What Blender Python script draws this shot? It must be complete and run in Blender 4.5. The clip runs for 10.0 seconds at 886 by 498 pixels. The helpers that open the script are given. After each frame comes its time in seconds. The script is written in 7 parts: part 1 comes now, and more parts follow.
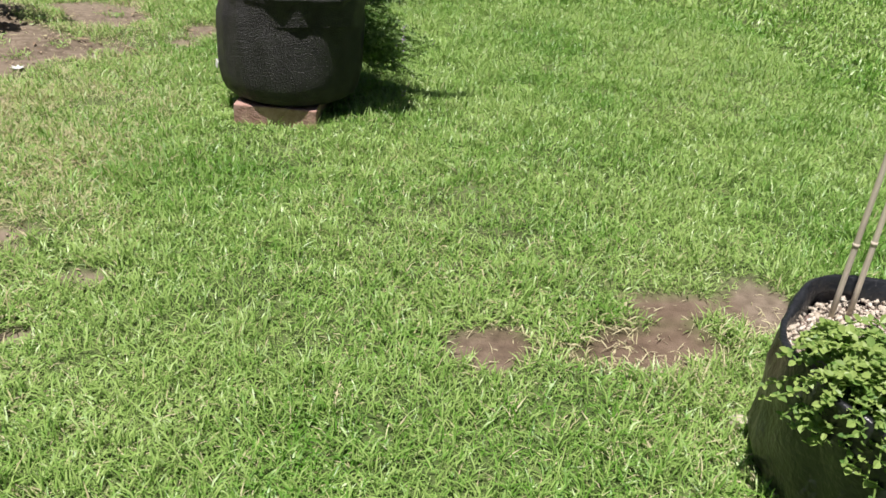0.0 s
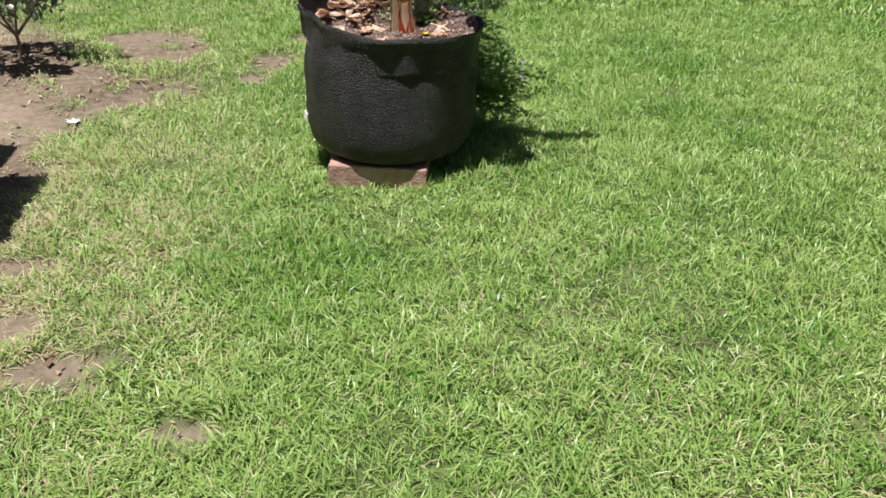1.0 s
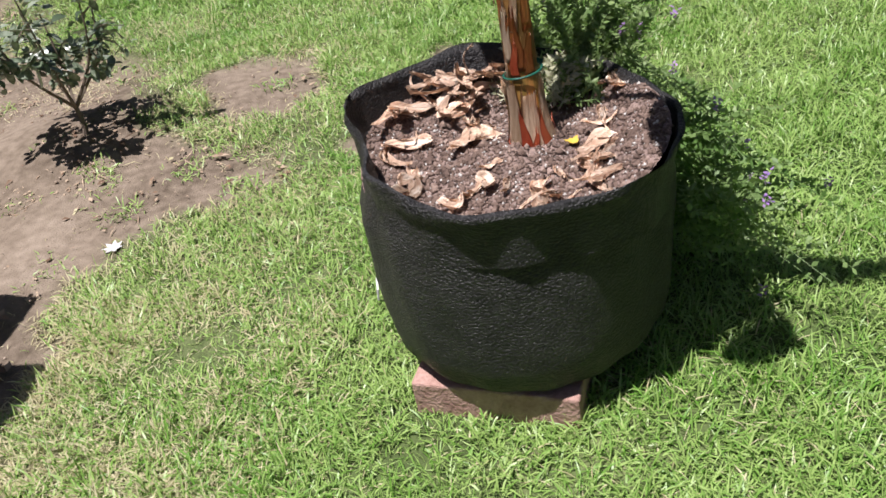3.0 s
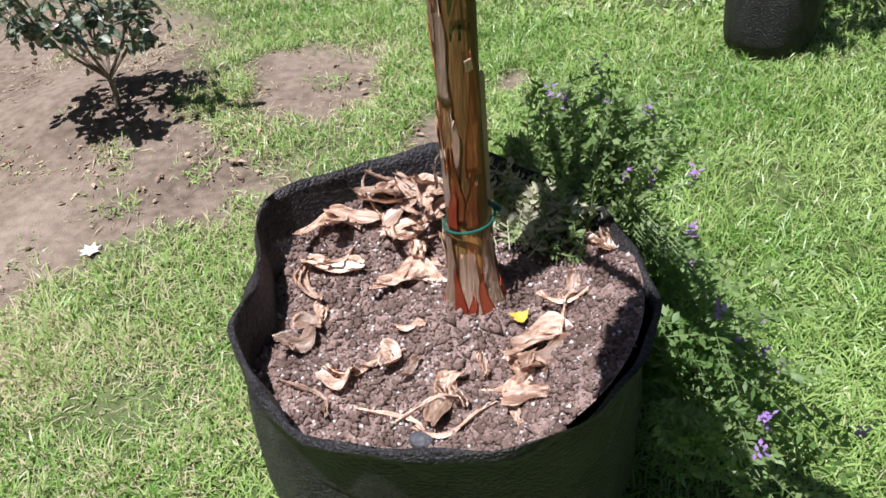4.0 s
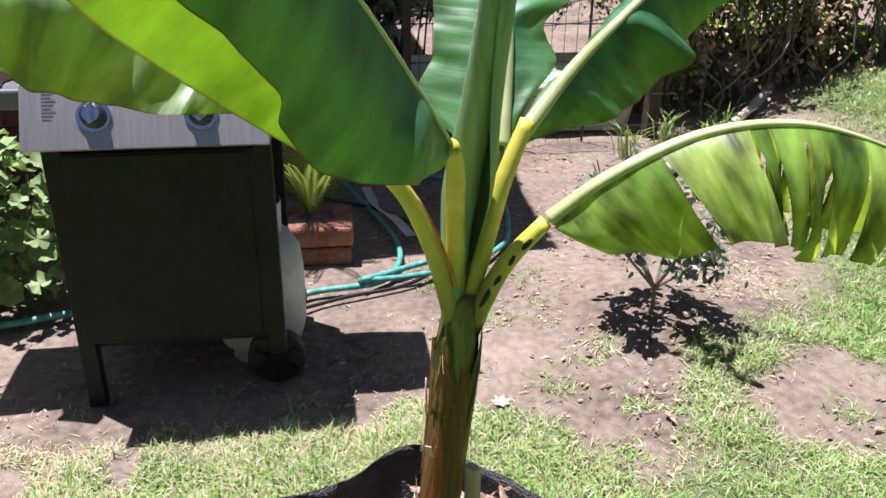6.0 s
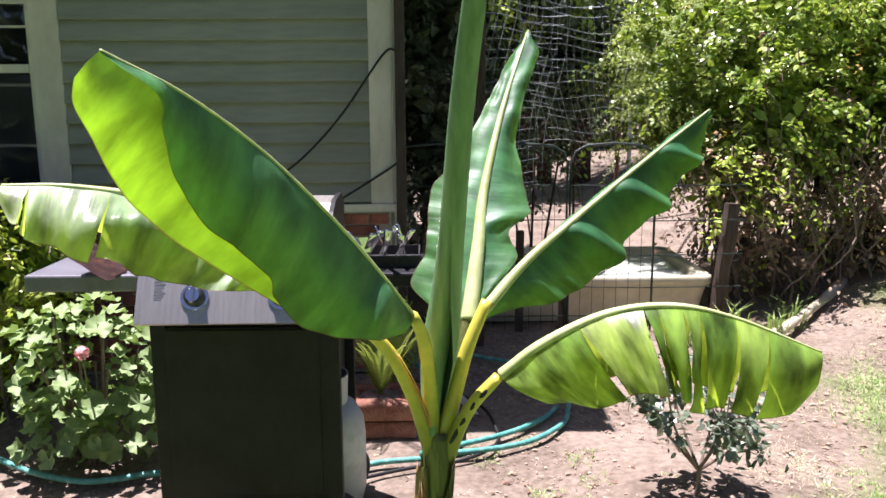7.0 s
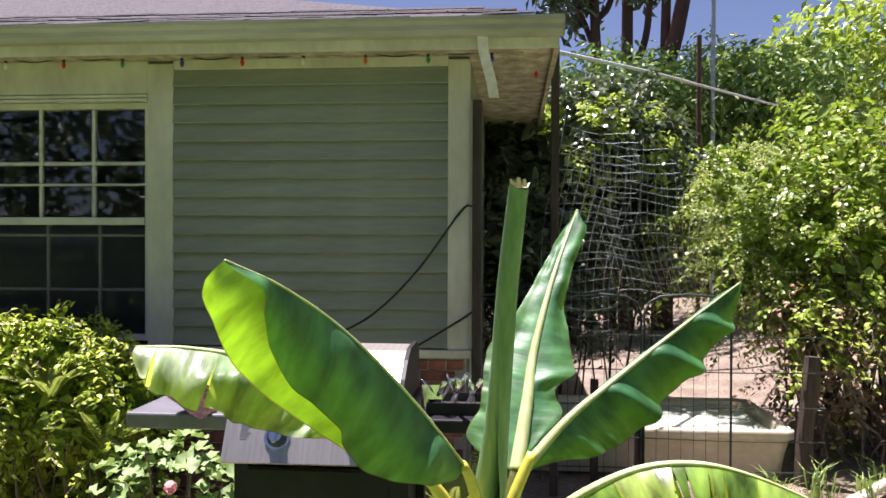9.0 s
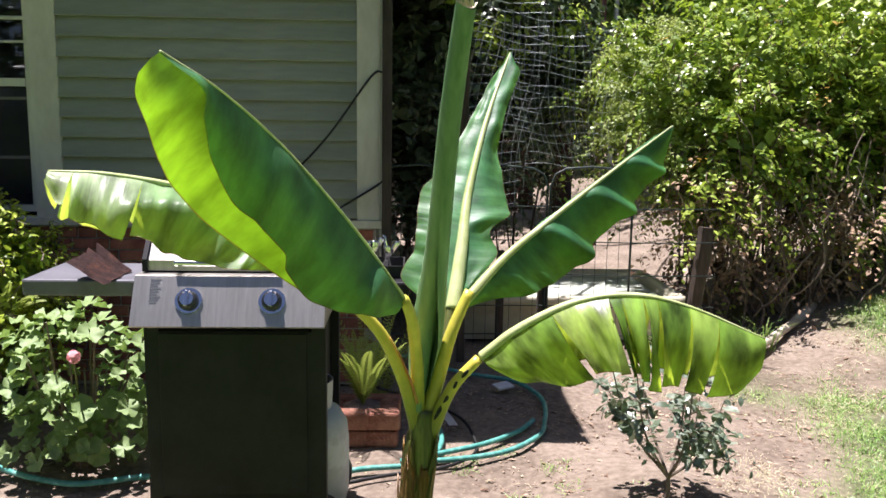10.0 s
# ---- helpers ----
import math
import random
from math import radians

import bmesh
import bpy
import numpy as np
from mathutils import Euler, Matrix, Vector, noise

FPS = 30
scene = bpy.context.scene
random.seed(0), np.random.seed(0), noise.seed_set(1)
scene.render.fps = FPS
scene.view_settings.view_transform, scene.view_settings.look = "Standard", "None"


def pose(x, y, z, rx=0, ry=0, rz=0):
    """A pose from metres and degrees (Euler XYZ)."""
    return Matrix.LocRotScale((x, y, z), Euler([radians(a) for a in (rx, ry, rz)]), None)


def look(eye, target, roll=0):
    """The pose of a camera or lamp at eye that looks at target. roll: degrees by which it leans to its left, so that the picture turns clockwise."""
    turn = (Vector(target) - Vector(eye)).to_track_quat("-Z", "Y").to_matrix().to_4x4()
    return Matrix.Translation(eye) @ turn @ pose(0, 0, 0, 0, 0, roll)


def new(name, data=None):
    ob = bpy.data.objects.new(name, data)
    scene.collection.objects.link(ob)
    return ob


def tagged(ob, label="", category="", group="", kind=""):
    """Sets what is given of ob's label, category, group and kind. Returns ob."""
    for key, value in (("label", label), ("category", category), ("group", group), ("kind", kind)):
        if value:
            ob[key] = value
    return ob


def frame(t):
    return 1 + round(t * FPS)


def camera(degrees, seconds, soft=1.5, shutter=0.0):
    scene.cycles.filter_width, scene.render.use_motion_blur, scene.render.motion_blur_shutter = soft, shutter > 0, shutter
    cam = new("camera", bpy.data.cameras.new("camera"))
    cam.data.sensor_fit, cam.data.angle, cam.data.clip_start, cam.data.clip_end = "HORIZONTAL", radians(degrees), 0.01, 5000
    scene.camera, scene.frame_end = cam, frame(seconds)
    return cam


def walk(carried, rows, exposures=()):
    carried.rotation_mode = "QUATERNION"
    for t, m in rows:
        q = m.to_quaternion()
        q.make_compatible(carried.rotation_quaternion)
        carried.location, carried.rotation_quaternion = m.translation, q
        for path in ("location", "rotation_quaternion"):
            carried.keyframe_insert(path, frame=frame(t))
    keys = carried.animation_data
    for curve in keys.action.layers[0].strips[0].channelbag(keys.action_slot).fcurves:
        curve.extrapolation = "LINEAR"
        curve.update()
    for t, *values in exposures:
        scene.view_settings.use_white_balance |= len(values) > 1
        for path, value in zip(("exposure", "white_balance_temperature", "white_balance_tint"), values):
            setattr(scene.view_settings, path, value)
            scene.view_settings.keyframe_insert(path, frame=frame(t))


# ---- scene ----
cam = camera(57.4, 10.0, soft=1.6)
EXPOSURES = [(0, 0.37, 6550, 14), (2, 0.40, 6500, 16), (4, 0.52, 6000, 21), (5.5, 0.79, 5900, 24), (7.3, 1.42, 6150, 30), (9.3, 1.39, 6300, 29), (10, 1.2, 6200, 24)]
PATH = [
    (0, (-0.284, 0.021, 1.213), (0.012, 1.751, 0.253), 5.4),
    (0.5, (-0.394, 0.319, 1.203), (-0.104, 2.053, 0.249), 3.5),
    (1, (-0.542, 0.668, 1.219), (-0.334, 2.392, 0.226), 2.4),
    (1.5, (-0.562, 1.045, 1.224), (-0.571, 2.767, 0.207), -1.7),
    (2, (-0.553, 1.457, 1.22), (-0.548, 3.167, 0.183), -2.5),
    (2.2, (-0.524, 1.602, 1.235), (-0.513, 3.287, 0.158), -3.8),
    (3.3, (-0.175, 2.257, 1.22), (-0.67, 3.803, 0.051), -10.9),
    (3.5, (-0.143, 2.382, 1.251), (-0.629, 3.912, 0.058), -8.5),
    (4, (-0.036, 2.596, 1.274), (-0.703, 4.035, 0.055), -6.0),
    (4.5, (0.126, 2.814, 1.331), (-0.987, 3.98, 0.147), -5.2),
    (4.7, (0.157, 2.89, 1.340), (-1.018, 4.009, 0.172), -4.0),
    (5, (0.138, 3.08, 1.356), (-1.162, 4.039, 0.177), -0.3),
    (5.2, (0.183, 3.131, 1.394), (-1.207, 4.019, 0.262), 2.6),
    (5.5, (0.235, 3.245, 1.387), (-1.306, 3.869, 0.276), 1.8),
    (5.6, (0.269, 3.21, 1.392), (-1.305, 3.844, 0.335), 1.4),
    (5.8, (0.350, 3.33, 1.435), (-1.380, 3.640, 0.480), 0.4),
    (6, (0.427, 3.338, 1.475), (-1.384, 3.599, 0.668), 0.6),
    (6.2, (0.51, 3.348, 1.483), (-1.349, 3.592, 0.786), 0.4),
    (7.3, (0.794, 3.537, 1.573), (-1.191, 3.496, 1.338), -0.4),
    (7.5, (0.817, 3.575, 1.589), (-1.176, 3.492, 1.441), -0.6),
    (8, (0.871, 3.59, 1.601), (-1.117, 3.392, 1.511), -0.9),
    (8.5, (0.92, 3.554, 1.609), (-1.069, 3.351, 1.563), -0.6),
    (9, (0.931, 3.52, 1.599), (-1.062, 3.349, 1.58), 0.2),
    (9.5, (0.914, 3.492, 1.561), (-1.085, 3.471, 1.495), 0.7),
    (9.7, (0.908, 3.475, 1.527), (-1.085, 3.499, 1.357), 0.9),
    (10, (0.888, 3.456, 1.517), (-1.087, 3.536, 1.214), 0.9),
]
walk(cam, [(t, look(eye, target, roll)) for t, eye, target, roll in PATH], EXPOSURES)

# ---- world ----
SUN_DIR = Vector((-0.17, -0.20, 1.0)).normalized()
ELEV = math.asin(SUN_DIR.z)
world = bpy.data.worlds.new("sky")
scene.world = world
world.use_nodes = True
wn = world.node_tree.nodes
sky = wn.new("ShaderNodeTexSky")
sky.sky_type = 'NISHITA'
sky.sun_disc = False
sky.air_density = 0.6
sky.dust_density = 1.0
sky.sun_elevation = ELEV
sky.sun_rotation = math.atan2(SUN_DIR.x, SUN_DIR.y)
wn["Background"].inputs[1].default_value = 0.05
world.node_tree.links.new(sky.outputs[0], wn["Background"].inputs[0])
sun_data = bpy.data.lights.new("sun", 'SUN')
sun_data.energy = 5.0
sun_data.angle = radians(0.55)
sun_data.color = (1.0, 0.965, 0.91)
sun = new("sun", sun_data)
sun.matrix_world = look(SUN_DIR * 30, (0, 0, 0))


# ---- building helpers ----
def link_nodes(m, *pairs):
    for a, b in pairs:
        m.node_tree.links.new(a, b)


def surface(name, c1, c2, scale=8.0, rough=0.7, metal=0.0, bump=0.25, fine=6.0, vary=0.15, spec=0.4, stretch=(1, 1, 1), c3=None):
    """A painted, mineral or wooden surface: two colours mixed by two scales of noise, fine relief, a little change from object to object."""
    m = bpy.data.materials.new(name)
    m.use_nodes = True
    n = m.node_tree.nodes
    b = n["Principled BSDF"]
    tc, mp = n.new("ShaderNodeTexCoord"), n.new("ShaderNodeMapping")
    mp.inputs["Scale"].default_value = stretch
    n1, n2 = n.new("ShaderNodeTexNoise"), n.new("ShaderNodeTexNoise")
    n1.inputs["Scale"].default_value, n2.inputs["Scale"].default_value = scale, scale * fine
    n1.inputs["Detail"].default_value, n2.inputs["Detail"].default_value = 4, 3
    add = n.new("ShaderNodeMath")
    add.operation = 'MULTIPLY_ADD'
    add.inputs[1].default_value = 0.45
    ramp = n.new("ShaderNodeValToRGB")
    ramp.color_ramp.elements[0].position, ramp.color_ramp.elements[1].position = 0.5, 0.92
    ramp.color_ramp.elements[0].color, ramp.color_ramp.elements[1].color = (*c1, 1), (*c2, 1)
    if c3:
        e = ramp.color_ramp.elements.new(0.78)
        e.color = (*c3, 1)
    oi, hsv = n.new("ShaderNodeObjectInfo"), n.new("ShaderNodeHueSaturation")
    mr = n.new("ShaderNodeMapRange")
    mr.inputs["To Min"].default_value, mr.inputs["To Max"].default_value = 1 - vary, 1 + vary
    bp = n.new("ShaderNodeBump")
    bp.inputs["Strength"].default_value, bp.inputs["Distance"].default_value = bump, 0.01
    link_nodes(m, (tc.outputs["Object"], mp.inputs["Vector"]), (mp.outputs[0], n1.inputs["Vector"]), (mp.outputs[0], n2.inputs["Vector"]),
               (n2.outputs["Fac"], add.inputs[0]), (n1.outputs["Fac"], add.inputs[2]), (add.outputs[0], ramp.inputs["Fac"]),
               (oi.outputs["Random"], mr.inputs["Value"]), (mr.outputs[0], hsv.inputs["Value"]), (ramp.outputs["Color"], hsv.inputs["Color"]),
               (hsv.outputs["Color"], b.inputs["Base Color"]), (n2.outputs["Fac"], bp.inputs["Height"]), (bp.outputs[0], b.inputs["Normal"]))
    b.inputs["Roughness"].default_value, b.inputs["Metallic"].default_value = rough, metal
    b.inputs["Specular IOR Level"].default_value = spec
    return m


def foliage(name, c1, c2, c3, glow, rough=0.45, trans=0.35, scale=3.0, glowshare=0.62, spec=0.4):
    """Leaf tissue: lets light through; changes from leaf to leaf and along the plant."""
    m = bpy.data.materials.new(name)
    m.use_nodes = True
    n = m.node_tree.nodes
    b, out = n["Principled BSDF"], n["Material Output"]
    geo, tc, nz = n.new("ShaderNodeNewGeometry"), n.new("ShaderNodeTexCoord"), n.new("ShaderNodeTexNoise")
    oi = n.new("ShaderNodeObjectInfo")
    nz.inputs["Scale"].default_value = scale
    nz.inputs["Detail"].default_value = 3
    a1, a2 = n.new("ShaderNodeMath"), n.new("ShaderNodeMath")
    a1.operation = a2.operation = 'MULTIPLY_ADD'
    a1.inputs[1].default_value, a2.inputs[1].default_value = 0.5, 0.25
    ramp = n.new("ShaderNodeValToRGB")
    els = ramp.color_ramp.elements
    els[0].position, els[1].position = 0.25, 1.0
    els[0].color, els[1].color = (*c1, 1), (*c3, 1)
    mid = els.new(0.62)
    mid.color = (*c2, 1)
    tr, mix = n.new("ShaderNodeBsdfTranslucent"), n.new("ShaderNodeMixShader")
    hue = n.new("ShaderNodeMix")
    hue.data_type, hue.blend_type = 'RGBA', 'MIX'
    hue.inputs["Factor"].default_value = glowshare
    hue.inputs[7].default_value = (*glow, 1)
    mix.inputs[0].default_value = trans
    link_nodes(m, (tc.outputs["Object"], nz.inputs["Vector"]), (geo.outputs["Random Per Island"], a1.inputs[0]), (nz.outputs["Fac"], a1.inputs[2]),
               (oi.outputs["Random"], a2.inputs[0]), (a1.outputs[0], a2.inputs[2]), (a2.outputs[0], ramp.inputs["Fac"]), (ramp.outputs["Color"], b.inputs["Base Color"]),
               (ramp.outputs["Color"], hue.inputs[6]), (hue.outputs[2], tr.inputs["Color"]),
               (b.outputs[0], mix.inputs[1]), (tr.outputs[0], mix.inputs[2]), (mix.outputs[0], out.inputs["Surface"]))
    b.inputs["Roughness"].default_value = rough
    b.inputs["Specular IOR Level"].default_value = spec
    return m


def thing(name, at, label, category, group="", kind=""):
    ob = new(name)
    ob.empty_display_size = 0.1
    ob.matrix_basis = Matrix.Translation(at)
    return tagged(ob, label, category, group, kind)


def place(ob, parent, label=""):
    if parent is not None:
        ob.parent = parent
        base = parent
        m = Matrix.Identity(4)
        while base is not None:
            m = base.matrix_basis @ m if base.parent is None else base.matrix_parent_inverse @ base.matrix_basis @ m
            base = base.parent
        ob.matrix_parent_inverse = m.inverted()
    return tagged(ob, label) if label else ob


def part(name, bm, material, parent=None, label="", smooth=False):
    me = bpy.data.meshes.new(name)
    bm.normal_update()
    bm.to_mesh(me)
    bm.free()
    if smooth:
        me.shade_smooth()
    me.materials.append(material)
    return place(new(name, me), parent, label)


def piece(name, me, m, parent):
    """A repeat on shared mesh data, at the pose m in the world."""
    ob = place(new(name, me), parent)
    ob.matrix_basis = m
    return ob


def shared(name, bm, material, smooth=False):
    me = bpy.data.meshes.new(name)
    bm.normal_update()
    bm.to_mesh(me)
    bm.free()
    if smooth:
        me.shade_smooth()
    me.materials.append(material)
    return me


def box(bm, lo, hi, bevel=0.0, m=None):
    lo, hi = Vector(lo), Vector(hi)
    r = bmesh.ops.create_cube(bm, size=1.0)
    vs = r["verts"]
    bmesh.ops.scale(bm, vec=hi - lo, verts=vs)
    bmesh.ops.translate(bm, vec=(lo + hi) / 2, verts=vs)
    if bevel:
        es = list({e for v in vs for e in v.link_edges})
        res = bmesh.ops.bevel(bm, geom=es, offset=bevel, segments=2, affect='EDGES', profile=0.5)
        vs = list({v for f in res["faces"] for v in f.verts} | {v for v in vs if v.is_valid})
    if m is not None:
        bmesh.ops.transform(bm, matrix=m, verts=[v for v in vs if v.is_valid])
    return bm


def boxed(lo, hi, bevel=0.0, m=None):
    return box(bmesh.new(), lo, hi, bevel, m)


def catmull(pts, n):
    """n + 1 points on a smooth line through pts."""
    P = [Vector(p) for p in pts]
    P = [P[0] * 2 - P[1]] + P + [P[-1] * 2 - P[-2]]
    res = []
    for i in range(n + 1):
        u = i / n * (len(P) - 3)
        k = min(int(u), len(P) - 4)
        t = u - k
        a, b, c, d = P[k:k + 4]
        res.append(0.5 * ((2 * b) + (c - a) * t + (2 * a - 5 * b + 4 * c - d) * t * t + (3 * b - a - 3 * c + d) * t ** 3))
    return res


def tube(bm, pts, radius, sides=8, cap=True, flat=1.0):
    """A round bar along pts; radius: a number or a function of 0..1."""
    rings = []
    n = len(pts)
    ref = Vector((0.31, 0.22, 0.92))
    for i, p in enumerate(pts):
        t = (pts[min(i + 1, n - 1)] - pts[max(i - 1, 0)]).normalized()
        s = t.cross(ref)
        if s.length < 0.05:
            s = t.cross(Vector((1, 0, 0)))
        s.normalize()
        u = s.cross(t)
        r = radius(i / (n - 1)) if callable(radius) else radius
        rings.append([bm.verts.new(p + (s * math.cos(a) + u * math.sin(a) * flat) * r) for a in [2 * math.pi * k / sides for k in range(sides)]])
    for a, b in zip(rings, rings[1:]):
        for k in range(sides):
            bm.faces.new((a[k], a[(k + 1) % sides], b[(k + 1) % sides], b[k]))
    if cap:
        bm.faces.new(rings[0][::-1])
        bm.faces.new(rings[-1])
    return bm


def lathe(bm, profile, centre, sides=32, wobble=None):
    """A turned shape: profile of (radius, z)."""
    rings = []
    for i, (r, z) in enumerate(profile):
        ring = []
        for k in range(sides):
            a = 2 * math.pi * k / sides
            dr, dz = wobble(a, i / (len(profile) - 1)) if wobble else (0, 0)
            ring.append(bm.verts.new((centre[0] + (r + dr) * math.cos(a), centre[1] + (r + dr) * math.sin(a), centre[2] + z + dz)))
        rings.append(ring)
    for a, b in zip(rings, rings[1:]):
        for k in range(sides):
            bm.faces.new((a[k], a[(k + 1) % sides], b[(k + 1) % sides], b[k]))
    return rings


def prism(bm, outline, axis, a, b):
    """An outline of (u, v) drawn out along an axis from a to b; for 'y' the outline is (x, z), for 'x' (y, z)."""
    def at(u, v, w):
        return (u, w, v) if axis == 'y' else (w, u, v) if axis == 'x' else (u, v, w)
    A = [bm.verts.new(at(u, v, a)) for u, v in outline]
    B = [bm.verts.new(at(u, v, b)) for u, v in outline]
    n = len(outline)
    for k in range(n):
        bm.faces.new((A[k], A[(k + 1) % n], B[(k + 1) % n], B[k]))
    bm.faces.new(A[::-1])
    bm.faces.new(B)
    bmesh.ops.recalc_face_normals(bm, faces=bm.faces)
    return bm


def fast_mesh(name, V, F, material):
    """A large mesh from arrays; F: triangles or quads."""
    me = bpy.data.meshes.new(name)
    k = F.shape[1]
    me.vertices.add(len(V))
    me.vertices.foreach_set("co", np.ascontiguousarray(V, dtype=np.float32).ravel())
    me.loops.add(F.size)
    me.loops.foreach_set("vertex_index", np.ascontiguousarray(F, dtype=np.int32).ravel())
    me.polygons.add(len(F))
    me.polygons.foreach_set("loop_start", np.arange(0, F.size, k, dtype=np.int32))
    me.update(calc_edges=True)
    me.materials.append(material)
    return me


def leaf_cloud(rng, centres, radii, n, size, shell=0.35, up=0.5, slim=0.45, floor=None, bend=0.25):
    """n small folded leaves round ellipsoids: arrays of corners and triangles."""
    centres, radii = np.array(centres, float), np.array(radii, float)
    vol = radii.prod(1) ** (2 / 3)
    k = rng.choice(len(centres), n, p=vol / vol.sum())
    d = rng.normal(size=(n, 3))
    d /= np.linalg.norm(d, axis=1)[:, None]
    r = 1 - shell * rng.random(n) ** 1.5 + 0.09 * rng.normal(size=n)
    p = centres[k] + d * radii[k] * r[:, None]
    if floor is not None:
        p[:, 2] = np.maximum(p[:, 2], floor + 0.03 * rng.random(n))
    nrm = d * 0.7 + rng.normal(size=(n, 3)) * 0.55 + np.array([0, 0, up])
    nrm /= np.linalg.norm(nrm, axis=1)[:, None]
    ax = np.cross(nrm, rng.normal(size=(n, 3)))
    ax /= np.linalg.norm(ax, axis=1)[:, None]
    ax[:, 2] -= 0.25
    ax /= np.linalg.norm(ax, axis=1)[:, None]
    sd = np.cross(nrm, ax)
    s = size * (0.6 + 0.8 * rng.random(n))[:, None]
    mid = p + ax * s * 0.45
    V = np.stack([p, mid + sd * s * slim * 0.5 + nrm * s * bend * 0.4, p + ax * s - nrm * s * bend * 0.5, mid - sd * s * slim * 0.5 + nrm * s * bend * 0.4], 1).reshape(-1, 3)
    i = np.arange(n)[:, None] * 4
    F = np.concatenate([i + np.array([[0, 1, 2]]), i + np.array([[0, 2, 3]])], 0)
    return V, F


def leaf_sprays(rng, blobs, n, per, size, length, droop=0.5, up=0.5, slim=0.5, floor=0.02, cup=0.10, inner=0.45):
    """n arching shoots out of ellipsoids, each with leaves on both sides: corners and triangles of the leaves, and the shoots' lines."""
    C, R = np.array([b[0] for b in blobs], float), np.array([b[1] for b in blobs], float)
    w = R.prod(1) ** (2 / 3)
    k = rng.choice(len(C), n, p=w / w.sum())
    d = rng.normal(size=(n, 3))
    d /= np.linalg.norm(d, axis=1)[:, None]
    p0 = C[k] + d * R[k] * rng.uniform(inner, 0.95, (n, 1))
    way = d * 0.8 + np.array([0, 0, up]) + rng.normal(size=(n, 3)) * 0.3
    way /= np.linalg.norm(way, axis=1)[:, None]
    L = (length * rng.uniform(0.5, 1.4, n))[:, None, None]
    u = ((np.arange(per) + 0.5) / per)[None, :, None]
    z = np.array([0, 0, 1.0])
    P = p0[:, None, :] + way[:, None, :] * L * u - z * droop * L * u ** 2
    P = P + rng.normal(size=P.shape) * size * 0.35
    T = way[:, None, :] - z * 2 * droop * u
    T /= np.linalg.norm(T, axis=2)[..., None]
    S = np.cross(T, z + rng.normal(size=(n, 1, 3)) * 0.35)
    S /= np.linalg.norm(S, axis=2)[..., None]
    sg = np.where(np.arange(per) % 2 == 0, 1.0, -1.0)[None, :, None]
    ax = T * 0.5 + S * sg * 0.85 + rng.normal(size=P.shape) * 0.28 - z * 0.18
    ax /= np.linalg.norm(ax, axis=2)[..., None]
    nr = z * 0.75 + way[:, None, :] * 0.35 + rng.normal(size=P.shape) * 0.42
    sd = np.cross(nr, ax)
    sd /= np.linalg.norm(sd, axis=2)[..., None]
    nr = np.cross(ax, sd)
    s = size * rng.uniform(0.55, 1.3, (n, per, 1)) * (1.05 - 0.4 * u)
    h, c = s * slim * 0.5, s * cup
    V = np.stack([P, P + ax * s * 0.32 + sd * h * 0.9 + nr * c, P + ax * s * 0.32 - sd * h * 0.9 + nr * c, P + ax * s * 0.68 + sd * h * 0.85 + nr * c * 0.7, P + ax * s * 0.68 - sd * h * 0.85 + nr * c * 0.7, P + ax * s - nr * c], 2).reshape(-1, 3)
    if floor is not None:
        V[:, 2] = np.maximum(V[:, 2], floor)
    i = np.arange(n * per)[:, None] * 6
    F = np.concatenate([i + np.array([f]) for f in ([0, 2, 1], [1, 2, 4], [1, 4, 3], [3, 4, 5])], 0)
    return V, F, P


def smooth01(x):
    x = np.clip(x, 0, 1)
    return x * x * (3 - 2 * x)


def bank(x, y):
    """The rise of the ground towards the hedge."""
    return 0.36 * smooth01((y - 5.8) / 1.6) * smooth01((-2.4 - x) / 2.0)


def gz(x, y):
    """The height of the ground."""
    return float(bank(x, y)) + 0.045 + 0.028 * min(max(x, -2.0), 1.5) + 0.09 * math.exp(-((x + 2.1) ** 2 + (y - 4.55) ** 2) / 0.25)


# ---- materials ----
M_LAWN = foliage("lawn_grass", (0.034, 0.125, 0.012), (0.118, 0.285, 0.033), (0.33, 0.47, 0.14), (0.20, 0.45, 0.035), rough=0.38, trans=0.19, scale=1.7, spec=0.42)
M_STRAW = foliage("dry_grass", (0.30, 0.275, 0.125), (0.45, 0.41, 0.22), (0.60, 0.55, 0.35), (0.5, 0.45, 0.22), rough=0.7, trans=0.2, scale=2)
M_FINELEAF = foliage("fine_pale_leaf", (0.08, 0.13, 0.03), (0.22, 0.30, 0.07), (0.5, 0.56, 0.2), (0.45, 0.55, 0.1), rough=0.4, trans=0.35)
M_YELLOWED = foliage("yellowed_leaf", (0.22, 0.08, 0.02), (0.42, 0.25, 0.05), (0.62, 0.48, 0.12), (0.6, 0.4, 0.05), rough=0.5, trans=0.3)
M_DARKLEAF = foliage("glossy_dark_leaf", (0.016, 0.034, 0.017), (0.05, 0.078, 0.04), (0.16, 0.20, 0.11), (0.14, 0.24, 0.05), rough=0.28, trans=0.16, spec=0.7)
M_HEDGE = foliage("hedge_leaf", (0.025, 0.06, 0.010), (0.145, 0.25, 0.028), (0.45, 0.56, 0.10), (0.40, 0.56, 0.03), rough=0.36, trans=0.32, scale=1.2, spec=0.5)
M_SHRUB = foliage("shrub_leaf", (0.018, 0.052, 0.010), (0.115, 0.215, 0.02), (0.50, 0.60, 0.07), (0.42, 0.58, 0.03), rough=0.4, trans=0.26, spec=0.4)
